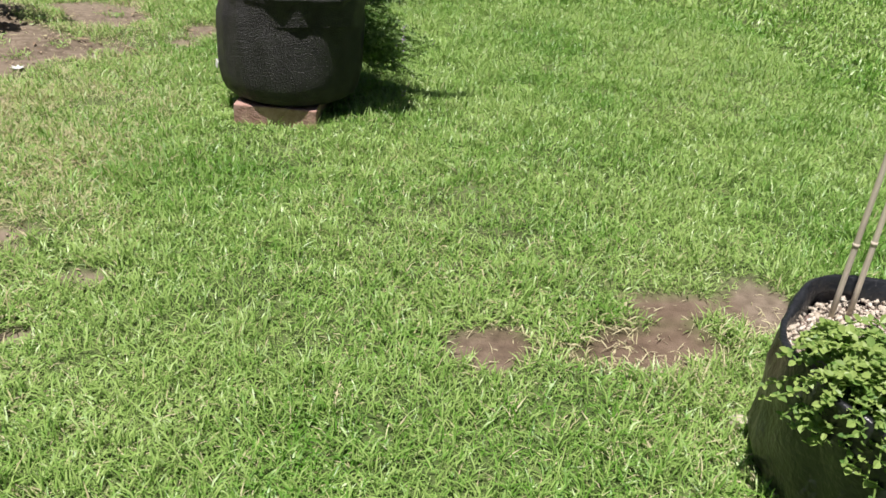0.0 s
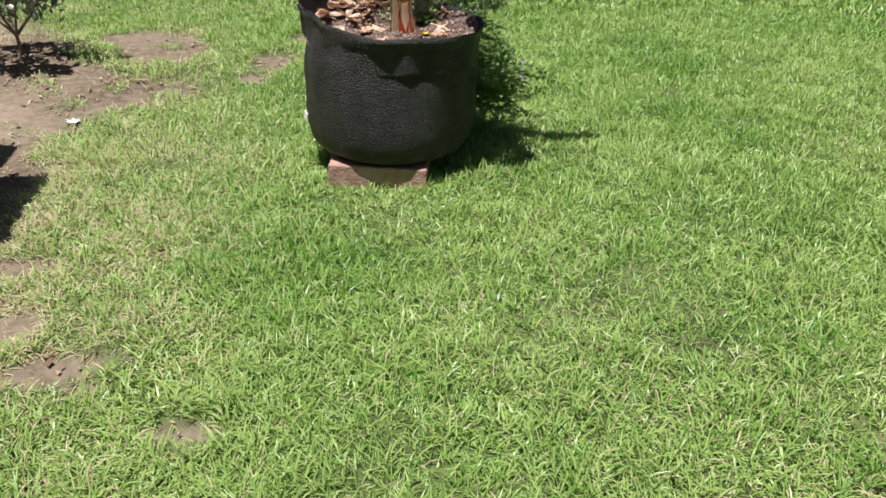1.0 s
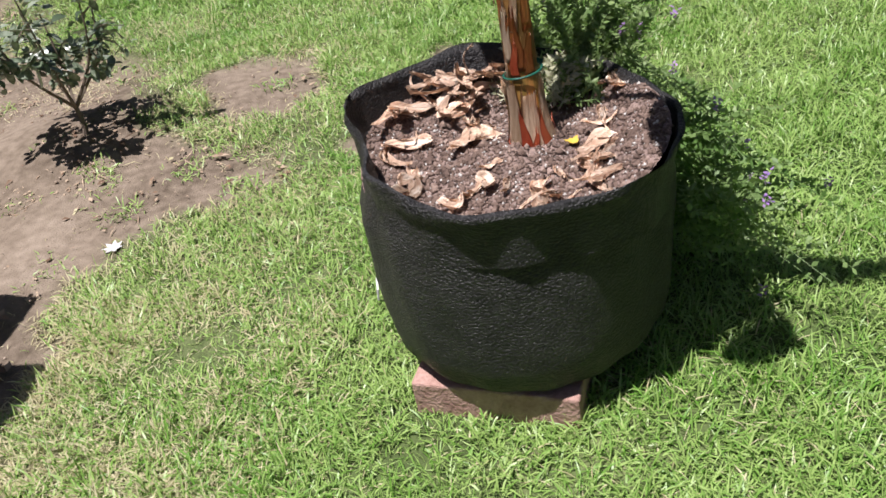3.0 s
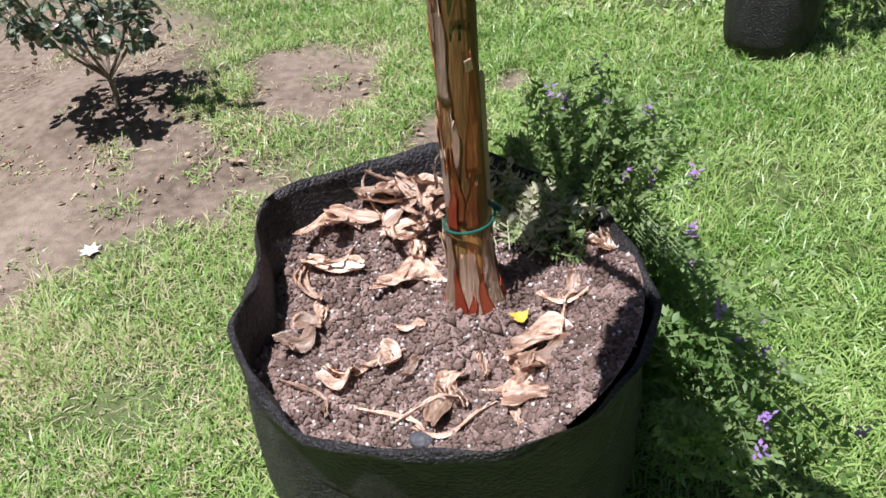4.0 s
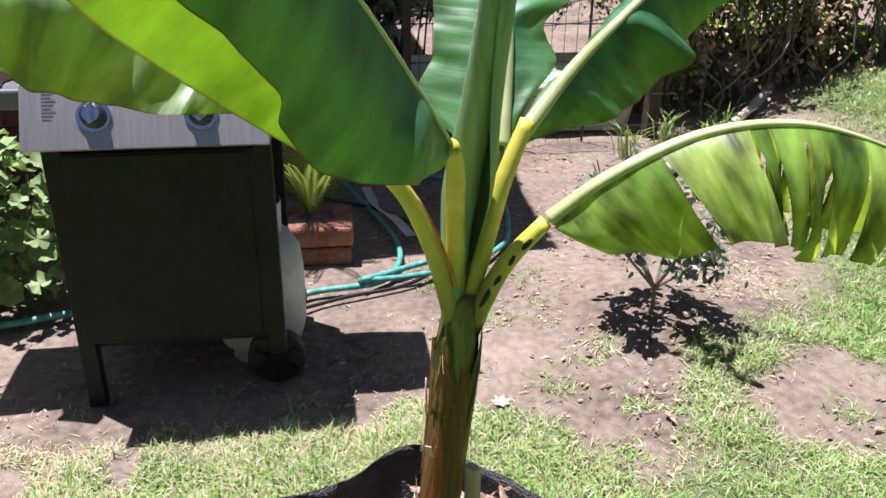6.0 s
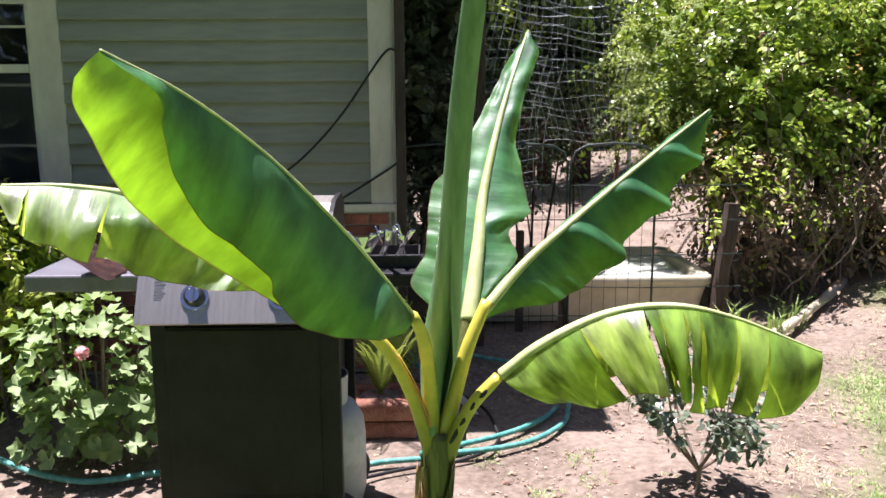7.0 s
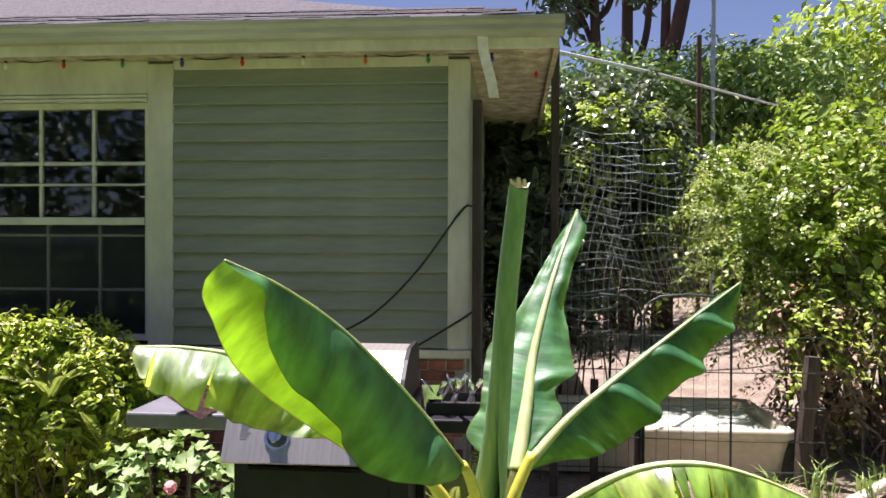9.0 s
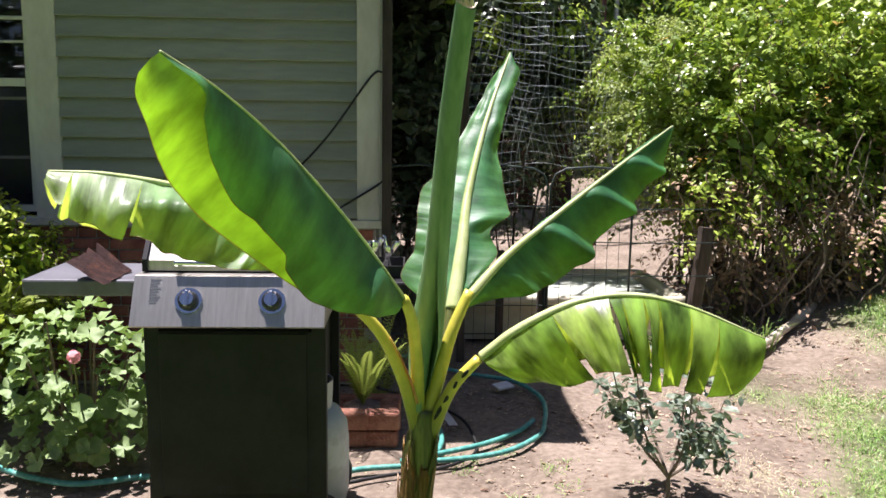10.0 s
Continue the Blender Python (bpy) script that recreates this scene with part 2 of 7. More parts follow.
M_FEIJOA = foliage("grey_green_leaf", (0.022, 0.042, 0.02), (0.075, 0.11, 0.06), (0.30, 0.35, 0.26), (0.2, 0.3, 0.08), rough=0.3, trans=0.12, spec=0.6)
M_GERANIUM = foliage("geranium_leaf", (0.035, 0.095, 0.022), (0.10, 0.20, 0.055), (0.26, 0.37, 0.14), (0.28, 0.45, 0.06), rough=0.55, trans=0.25)
M_FERN = foliage("fern_leaf", (0.1, 0.16, 0.03), (0.2, 0.28, 0.05), (0.33, 0.38, 0.09), (0.4, 0.5, 0.08), rough=0.5, trans=0.35)
M_HERB = foliage("herb_leaf", (0.035, 0.095, 0.022), (0.11, 0.225, 0.05), (0.33, 0.44, 0.13), (0.25, 0.44, 0.06), rough=0.42, trans=0.28)
M_VETCH = foliage("vetch_leaf", (0.04, 0.105, 0.024), (0.12, 0.225, 0.055), (0.30, 0.40, 0.17), (0.28, 0.48, 0.08), rough=0.5, trans=0.32)
M_PURPLE = foliage("purple_petal", (0.16, 0.09, 0.3), (0.3, 0.18, 0.5), (0.5, 0.3, 0.62), (0.6, 0.3, 0.7), rough=0.6, trans=0.3)
M_PINK = foliage("pink_petal", (0.8, 0.25, 0.32), (0.9, 0.38, 0.44), (0.95, 0.6, 0.62), (0.95, 0.5, 0.5), rough=0.6, trans=0.3)
M_DRYLEAF = surface("dry_banana_leaf", (0.40, 0.235, 0.15), (0.93, 0.81, 0.69), 30, 0.55, bump=0.35, vary=0.22, stretch=(0.25, 1.6, 1), c3=(0.73, 0.54, 0.40))
M_DEADLEAF = foliage("dead_vine_leaf", (0.055, 0.026, 0.017), (0.18, 0.10, 0.062), (0.40, 0.28, 0.18), (0.35, 0.18, 0.08), rough=0.8, trans=0.1, scale=4)
M_LITTER = foliage("leaf_litter", (0.06, 0.032, 0.02), (0.19, 0.12, 0.075), (0.48, 0.37, 0.26), (0.4, 0.3, 0.15), rough=0.8, trans=0.1, scale=4)
M_BARK = surface("bark", (0.05, 0.035, 0.025), (0.16, 0.11, 0.08), 6, 0.9, bump=0.6, stretch=(1, 1, 0.2))
M_PINEBARK = surface("red_bark", (0.05, 0.025, 0.02), (0.17, 0.09, 0.07), 3, 0.9, bump=0.7, stretch=(1, 1, 0.2))
M_TWIG = surface("grey_twig", (0.12, 0.09, 0.07), (0.26, 0.21, 0.16), 12, 0.85)
M_FABRIC = surface("black_felt", (0.005, 0.005, 0.0055), (0.028, 0.027, 0.027), 22, 0.5, bump=0.9, fine=8, vary=0.1, spec=0.45, stretch=(0.9, 0.9, 1.3))
felt = M_FABRIC.node_tree.nodes["Principled BSDF"]
felt.inputs["Sheen Weight"].default_value, felt.inputs["Sheen Roughness"].default_value = 0.025, 0.45
M_WATER = surface("still_water", (0.50, 0.55, 0.45), (0.6, 0.63, 0.53), 2, 0.38, bump=0.03, fine=3, vary=0.0, spec=0.3)
M_SOIL = surface("potting_soil", (0.10, 0.068, 0.056), (0.37, 0.27, 0.23), 22, 0.95, bump=1.0, fine=5, vary=0.05)
M_CLOD = surface("soil_clod", (0.10, 0.066, 0.052), (0.37, 0.27, 0.22), 30, 0.95, bump=0.6, c3=(0.21, 0.145, 0.115))
M_GRIT = surface("soil_grit", (0.20, 0.15, 0.11), (0.46, 0.37, 0.29), 30, 0.95, bump=0.5)
M_PERLITE = surface("perlite", (0.4, 0.37, 0.34), (0.7, 0.68, 0.64), 40, 0.9)
M_CHIPS = surface("pale_bark_chips", (0.42, 0.35, 0.27), (0.80, 0.75, 0.66), 60, 0.9, vary=0.1, c3=(0.62, 0.55, 0.46))
M_PAVER = surface("concrete_paver", (0.3, 0.17, 0.14), (0.48, 0.31, 0.26), 25, 0.9, bump=0.5, fine=5)
M_BRICK = surface("red_brick", (0.17, 0.05, 0.035), (0.36, 0.14, 0.1), 14, 0.9, bump=0.5, vary=0.3)
M_OLDBRICK = surface("old_brick", (0.16, 0.055, 0.035), (0.40, 0.20, 0.13), 14, 0.92, bump=0.8, vary=0.25)
M_MORTAR = surface("mortar", (0.3, 0.27, 0.24), (0.45, 0.42, 0.38), 30, 0.95, bump=0.5)
M_SIDING = surface("grey_green_paint", (0.225, 0.242, 0.190), (0.325, 0.338, 0.272), 5, 0.55, bump=0.08, vary=0.06, stretch=(1, 0.25, 1.5), c3=(0.285, 0.302, 0.242))
M_TRIM = surface("cream_paint", (0.51, 0.49, 0.40), (0.69, 0.67, 0.565), 4, 0.5, bump=0.08, vary=0.04, stretch=(1, 1, 0.5))
M_GUTTER = surface("dull_gutter_paint", (0.32, 0.31, 0.24), (0.5, 0.49, 0.41), 3, 0.4, bump=0.06, vary=0.04, stretch=(1, 0.3, 2))
M_SOFFIT = surface("weathered_soffit", (0.26, 0.20, 0.14), (0.68, 0.60, 0.49), 9, 0.85, bump=0.3, vary=0.05, c3=(0.5, 0.42, 0.32))
M_SHINGLE = surface("asphalt_shingle", (0.035, 0.034, 0.036), (0.115, 0.108, 0.112), 40, 0.95, bump=0.6, vary=0.35, spec=0.2)
M_DARKWOOD = surface("dark_weathered_wood", (0.035, 0.026, 0.02), (0.10, 0.075, 0.058), 10, 0.85, bump=0.4, stretch=(1, 1, 0.15))
M_PALEWOOD = surface("pale_wood", (0.34, 0.27, 0.15), (0.52, 0.44, 0.28), 14, 0.75, bump=0.3, stretch=(1, 1, 0.12))
M_BAMBOO = surface("bamboo_cane", (0.52, 0.45, 0.35), (0.76, 0.68, 0.56), 10, 0.5, bump=0.15, stretch=(1, 1, 0.2))
M_LOG = surface("bleached_log", (0.34, 0.28, 0.2), (0.66, 0.59, 0.48), 8, 0.85, bump=0.5, stretch=(0.3, 0.3, 1))
M_GRILLBLACK = surface("black_enamel", (0.010, 0.010, 0.0105), (0.020, 0.020, 0.022), 6, 0.5, bump=0.04, vary=0.05, spec=0.2)
M_STEEL = surface("brushed_steel", (0.44, 0.42, 0.38), (0.56, 0.54, 0.49), 6, 0.42, metal=1.0, bump=0.03, vary=0.03, stretch=(1, 12, 1))
M_CHROME = surface("chrome", (0.7, 0.7, 0.7), (0.8, 0.8, 0.8), 10, 0.12, metal=1.0, bump=0.0, vary=0.02)
M_SHELF = surface("grey_shelf_paint", (0.13, 0.13, 0.145), (0.18, 0.18, 0.2), 8, 0.4, bump=0.05, vary=0.05)
M_RUST = surface("rusty_steel", (0.035, 0.016, 0.013), (0.17, 0.07, 0.042), 18, 0.85, metal=0.2, bump=0.6, c3=(0.085, 0.042, 0.036))
M_RUBBER = surface("black_plastic", (0.012, 0.012, 0.012), (0.03, 0.03, 0.03), 14, 0.55, bump=0.2, vary=0.1)
M_BAGPLASTIC = surface("black_grow_bag_plastic", (0.010, 0.011, 0.013), (0.028, 0.030, 0.034), 10, 0.3, bump=0.5, vary=0.1, spec=0.6)
M_TANK = surface("white_tank_paint", (0.42, 0.43, 0.43), (0.62, 0.63, 0.63), 5, 0.45, bump=0.05, c3=(0.5, 0.5, 0.5))
M_HOSE = surface("teal_hose", (0.05, 0.25, 0.20), (0.22, 0.50, 0.42), 30, 0.5, bump=0.15, vary=0.08, c3=(0.10, 0.36, 0.30))
M_WHITE = surface("white_plastic", (0.6, 0.6, 0.6), (0.78, 0.78, 0.77), 12, 0.5, bump=0.1)
M_TUB = surface("cream_fibreglass", (0.48, 0.44, 0.3), (0.66, 0.62, 0.47), 3, 0.4, bump=0.05, vary=0.03)
M_WIRE = surface("galvanised_wire", (0.34, 0.37, 0.37), (0.56, 0.59, 0.59), 20, 0.45, metal=0.4, bump=0.05)
M_PALEMETAL = surface("pale_metal", (0.42, 0.45, 0.44), (0.62, 0.65, 0.64), 20, 0.45, metal=0.3, bump=0.05)
M_GREENWIRE = surface("dark_green_wire", (0.02, 0.035, 0.03), (0.05, 0.07, 0.06), 20, 0.5, bump=0.05)
M_CABLE = surface("black_cable", (0.01, 0.01, 0.01), (0.02, 0.02, 0.02), 20, 0.5, bump=0.05)
M_TIE = surface("green_tie_tape", (0.004, 0.06, 0.04), (0.012, 0.13, 0.085), 40, 0.45, bump=0.2)
M_STEM = surface("banana_stem", (0.15, 0.11, 0.03), (0.50, 0.22, 0.06), 42, 0.34, bump=0.15, vary=0.05, stretch=(1, 1, 0.05), c3=(0.25, 0.15, 0.04))
M_STEMGREEN = surface("banana_green_stem", (0.05, 0.054, 0.014), (0.21, 0.225, 0.05), 30, 0.4, bump=0.15, vary=0.08, stretch=(1, 1, 0.08), c3=(0.115, 0.13, 0.03))
M_SHEATH = surface("dry_sheath", (0.42, 0.25, 0.14), (0.88, 0.75, 0.58), 34, 0.55, bump=0.5, vary=0.2, stretch=(1, 1, 0.06), c3=(0.70, 0.53, 0.37))
M_REDSTEM = surface("red_stem_base", (0.36, 0.03, 0.015), (0.56, 0.17, 0.07), 14, 0.34, bump=0.2, stretch=(1, 1, 0.15))
M_MIDRIB = surface("leaf_midrib", (0.36, 0.43, 0.14), (0.55, 0.6, 0.3), 12, 0.4, bump=0.05)


def glass_material():
    m = bpy.data.materials.new("window_glass")
    m.use_nodes = True
    b = m.node_tree.nodes["Principled BSDF"]
    b.inputs["Base Color"].default_value = (0.9, 0.95, 0.93, 1)
    b.inputs["Transmission Weight"].default_value = 1.0
    b.inputs["Roughness"].default_value = 0.01
    b.inputs["IOR"].default_value = 1.5
    return m


def screen_material():
    m = bpy.data.materials.new("insect_screen")
    m.use_nodes = True
    n = m.node_tree.nodes
    b = n["Principled BSDF"]
    b.inputs["Base Color"].default_value = (0.03, 0.032, 0.035, 1)
    b.inputs["Roughness"].default_value = 0.7
    clear, mix = n.new("ShaderNodeBsdfTransparent"), n.new("ShaderNodeMixShader")
    mix.inputs[0].default_value = 0.26
    link_nodes(m, (clear.outputs[0], mix.inputs[1]), (b.outputs[0], mix.inputs[2]), (mix.outputs[0], n["Material Output"].inputs["Surface"]))
    return m


def blade_material(name, c1, c2, c3, glow, trans, rough, patch, inner=0.3):
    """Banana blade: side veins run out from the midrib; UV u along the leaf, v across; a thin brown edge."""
    m = foliage(name, c1, c2, c3, glow, rough=rough, trans=trans, scale=3.5, glowshare=0.9, spec=0.38)
    n = m.node_tree.nodes
    b = n["Principled BSDF"]
    uv, mp, w, bp = n.new("ShaderNodeUVMap"), n.new("ShaderNodeMapping"), n.new("ShaderNodeTexNoise"), n.new("ShaderNodeBump")
    mp.inputs["Scale"].default_value = (120, 1.3, 1)
    w.inputs["Scale"].default_value = 1.0
    w.inputs["Detail"].default_value = 5
    bp.inputs["Strength"].default_value, bp.inputs["Distance"].default_value = 0.12, 0.004
    tr = [k for k in n if k.type == 'BSDF_TRANSLUCENT'][0]
    hue = [k for k in n if k.type == 'MIX'][0]
    ramp = [k for k in n if k.type == 'VALTORGB'][0]
    # mottled tone, strengthened to paint lit bands and shadow patches into the blade
    big, br = n.new("ShaderNodeTexNoise"), n.new("ShaderNodeMapRange")
    mp2 = n.new("ShaderNodeMapping")
    mp2.inputs["Scale"].default_value = (14, 1.4, 1)
    big.inputs["Scale"].default_value, big.inputs["Detail"].default_value = 1.0, 4
    br.inputs["From Min"].default_value, br.inputs["From Max"].default_value = 0.35, 0.7
    br.inputs["To Min"].default_value, br.inputs["To Max"].default_value = 1 - patch, 1 + patch
    sep, edge = n.new("ShaderNodeSeparateXYZ"), n.new("ShaderNodeMapRange")
    edge.inputs["From Min"].default_value, edge.inputs["From Max"].default_value = 0.982, 1.0
    outs = []
    for col, sock in ((ramp.outputs["Color"], b.inputs["Base Color"]), (hue.outputs[2], tr.inputs["Color"])):
        hs, mx = n.new("ShaderNodeHueSaturation"), n.new("ShaderNodeMix")
        mx.data_type = 'RGBA'
        mx.inputs[7].default_value = (0.16, 0.07, 0.02, 1)
        link_nodes(m, (br.outputs[0], hs.inputs["Value"]), (col, hs.inputs["Color"]), (hs.outputs[0], mx.inputs[6]), (edge.outputs[0], mx.inputs["Factor"]), (mx.outputs[2], sock))
    # less let through near the midrib: shade of the folded half put in here
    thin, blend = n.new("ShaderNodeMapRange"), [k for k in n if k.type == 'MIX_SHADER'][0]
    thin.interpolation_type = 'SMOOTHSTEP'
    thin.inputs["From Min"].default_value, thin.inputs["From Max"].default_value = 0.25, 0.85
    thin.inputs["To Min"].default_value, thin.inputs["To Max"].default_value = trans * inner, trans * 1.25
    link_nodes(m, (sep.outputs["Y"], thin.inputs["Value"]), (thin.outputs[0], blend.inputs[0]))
    rr = n.new("ShaderNodeMapRange")
    rr.inputs["To Min"].default_value, rr.inputs["To Max"].default_value = rough - 0.08, rough + 0.12
    link_nodes(m, (uv.outputs[0], mp.inputs["Vector"]), (mp.outputs[0], w.inputs["Vector"]), (w.outputs["Fac"], bp.inputs["Height"]), (bp.outputs[0], b.inputs["Normal"]),
               (uv.outputs[0], mp2.inputs["Vector"]), (mp2.outputs[0], big.inputs["Vector"]), (big.outputs["Fac"], br.inputs["Value"]), (uv.outputs[0], sep.inputs[0]), (sep.outputs["Y"], edge.inputs["Value"]),
               (w.outputs["Fac"], rr.inputs["Value"]), (rr.outputs[0], b.inputs["Roughness"]))
    return m


def ground_material():
    m = bpy.data.materials.new("earth")
    m.use_nodes = True
    n = m.node_tree.nodes
    b = n["Principled BSDF"]
    tc = n.new("ShaderNodeTexCoord")
    n1, n2, n3 = (n.new("ShaderNodeTexNoise") for _ in range(3))
    n1.inputs["Scale"].default_value, n2.inputs["Scale"].default_value, n3.inputs["Scale"].default_value = 2.2, 28, 160
    for q in (n1, n2, n3):
        q.inputs["Detail"].default_value = 5
    soil, thatch = n.new("ShaderNodeValToRGB"), n.new("ShaderNodeValToRGB")
    for r, cs in ((soil, ((0.095, 0.072, 0.051), (0.235, 0.188, 0.141), (0.362, 0.298, 0.232))), (thatch, ((0.03, 0.055, 0.014), (0.08, 0.13, 0.034), (0.20, 0.245, 0.09)))):
        r.color_ramp.elements[0].color, r.color_ramp.elements[1].color = (*cs[0], 1), (*cs[2], 1)
        r.color_ramp.elements[0].position, r.color_ramp.elements[1].position = 0.3, 0.75
        e = r.color_ramp.elements.new(0.52)
        e.color = (*cs[1], 1)
    ad = n.new("ShaderNodeMath")
    ad.operation = 'MULTIPLY_ADD'
    ad.inputs[1].default_value = 0.5
    sub = n.new("ShaderNodeMath")
    sub.operation = 'MULTIPLY_ADD'
    sub.inputs[1].default_value, sub.inputs[2].default_value = 0.5, 0.0
    at = n.new("ShaderNodeAttribute")
    at.attribute_name = "lawn"
    mix = n.new("ShaderNodeMix")
    mix.data_type = 'RGBA'
    wet, tint = n.new("ShaderNodeAttribute"), n.new("ShaderNodeMix")
    wet.attribute_name = "damp"
    tint.data_type, tint.blend_type = 'RGBA', 'MULTIPLY'
    tint.inputs[7].default_value = (0.64, 0.57, 0.54, 1)
    bp = n.new("ShaderNodeBump")
    bp.inputs["Strength"].default_value, bp.inputs["Distance"].default_value = 0.5, 0.02
    link_nodes(m, (tc.outputs["Object"], n1.inputs["Vector"]), (tc.outputs["Object"], n2.inputs["Vector"]), (tc.outputs["Object"], n3.inputs["Vector"]),
               (n1.outputs["Fac"], sub.inputs[0]), (n2.outputs["Fac"], ad.inputs[0]), (sub.outputs[0], ad.inputs[2]),
               (ad.outputs[0], soil.inputs["Fac"]), (ad.outputs[0], thatch.inputs["Fac"]), (at.outputs["Fac"], mix.inputs["Factor"]),
               (soil.outputs["Color"], tint.inputs[6]), (wet.outputs["Fac"], tint.inputs["Factor"]), (tint.outputs[2], mix.inputs[6]), (thatch.outputs["Color"], mix.inputs[7]), (mix.outputs[2], b.inputs["Base Color"]),
               (n3.outputs["Fac"], bp.inputs["Height"]), (bp.outputs[0], b.inputs["Normal"]))
    b.inputs["Roughness"].default_value = 0.95
    b.inputs["Specular IOR Level"].default_value = 0.2
    return m


def petiole_material():
    """Green at the stem, ripening to yellow along the leaf stalk."""
    m = surface("banana_petiole", (0.44, 0.44, 0.05), (0.72, 0.60, 0.09), 9, 0.38, bump=0.06, vary=0.1)
    n = m.node_tree.nodes
    tc, xyz, mr, mix = n.new("ShaderNodeTexCoord"), n.new("ShaderNodeSeparateXYZ"), n.new("ShaderNodeMapRange"), n.new("ShaderNodeMix")
    mr.inputs["From Min"].default_value, mr.inputs["From Max"].default_value = 0.98, 1.12
    mix.data_type = 'RGBA'
    mix.inputs[6].default_value = (0.085, 0.12, 0.025, 1)
    hsv = [k for k in n if k.type == 'HUE_SAT'][0]
    link_nodes(m, (tc.outputs["Object"], xyz.inputs[0]), (xyz.outputs["Z"], mr.inputs["Value"]), (mr.outputs[0], mix.inputs["Factor"]), (hsv.outputs["Color"], mix.inputs[7]), (mix.outputs[2], n["Principled BSDF"].inputs["Base Color"]))
    return m


M_PETIOLE = petiole_material()
M_GLASS = glass_material()
M_SCREEN = screen_material()
M_ROLLED = surface("rolled_blade", (0.08, 0.18, 0.07), (0.23, 0.36, 0.165), 16, 0.45, bump=0.1, vary=0.03, stretch=(1, 1, 0.1))
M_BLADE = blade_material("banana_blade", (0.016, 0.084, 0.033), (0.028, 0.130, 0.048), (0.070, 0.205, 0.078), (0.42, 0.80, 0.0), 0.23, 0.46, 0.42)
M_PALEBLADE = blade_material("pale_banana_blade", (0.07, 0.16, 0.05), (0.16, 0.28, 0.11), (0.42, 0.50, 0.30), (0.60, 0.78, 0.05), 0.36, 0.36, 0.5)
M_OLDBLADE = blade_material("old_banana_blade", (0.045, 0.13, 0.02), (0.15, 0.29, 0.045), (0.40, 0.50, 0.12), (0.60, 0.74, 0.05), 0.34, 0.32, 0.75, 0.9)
M_BROWNSHEATH = surface("brown_sheath", (0.17, 0.09, 0.03), (0.56, 0.38, 0.17), 30, 0.42, bump=0.4, vary=0.2, stretch=(1, 1, 0.06), c3=(0.34, 0.19, 0.06))
M_ORANGESHEATH = surface("orange_sheath", (0.27, 0.07, 0.02), (0.70, 0.38, 0.14), 30, 0.42, bump=0.3, vary=0.15, stretch=(1, 1, 0.06), c3=(0.52, 0.20, 0.06))
M_VETCHDRY = foliage("faded_vetch_leaf", (0.22, 0.24, 0.14), (0.34, 0.36, 0.22), (0.5, 0.5, 0.34), (0.4, 0.45, 0.2), rough=0.7, trans=0.2)
M_GROUND = ground_material()
rng = np.random.default_rng(7)

# ---- ground and lawn ----
# bare patches: centre x, y and half sizes
PATCHES = [(0.14, 1.63, 0.11, 0.09), (0.56, 1.60, 0.19, 0.11), (0.675, 1.775, 0.12, 0.07), (0.91, 1.755, 0.11, 0.12), (-1.55, 4.92, 0.26, 0.32), (-0.94, 4.64, 0.12, 0.17), (-0.84, 5.01, 0.06, 0.09),
           (-1.0, 4.34, 0.09, 0.06), (-2.1, 6.48, 0.12, 0.14), (-1.25, 2.24, 0.15, 0.06), (-1.42, 2.42, 0.10, 0.07), (-1.12, 2.75, 0.05, 0.03), (-1.155, 2.156, 0.06, 0.03), (-0.916, 1.99, 0.10, 0.04), (-1.03, 1.73, 0.06, 0.03), (-1.48, 2.72, 0.12, 0.07)]
# the edge of the lawn: y and x
EDGE_Y = (0.0, 1.6, 2.0, 2.4, 2.7, 3.0, 3.3, 3.85, 3.97, 4.08, 4.2, 4.36, 4.46, 4.56, 4.9, 5.2, 5.5, 6.2, 7.0)
EDGE_X = (-1.75, -1.7, -1.62, -1.58, -1.56, -1.62, -1.68, -1.70, -1.55, -1.42, -1.30, -1.36, -1.72, -1.88, -2.06, -2.3, -2.75, -3.1, -3.4)


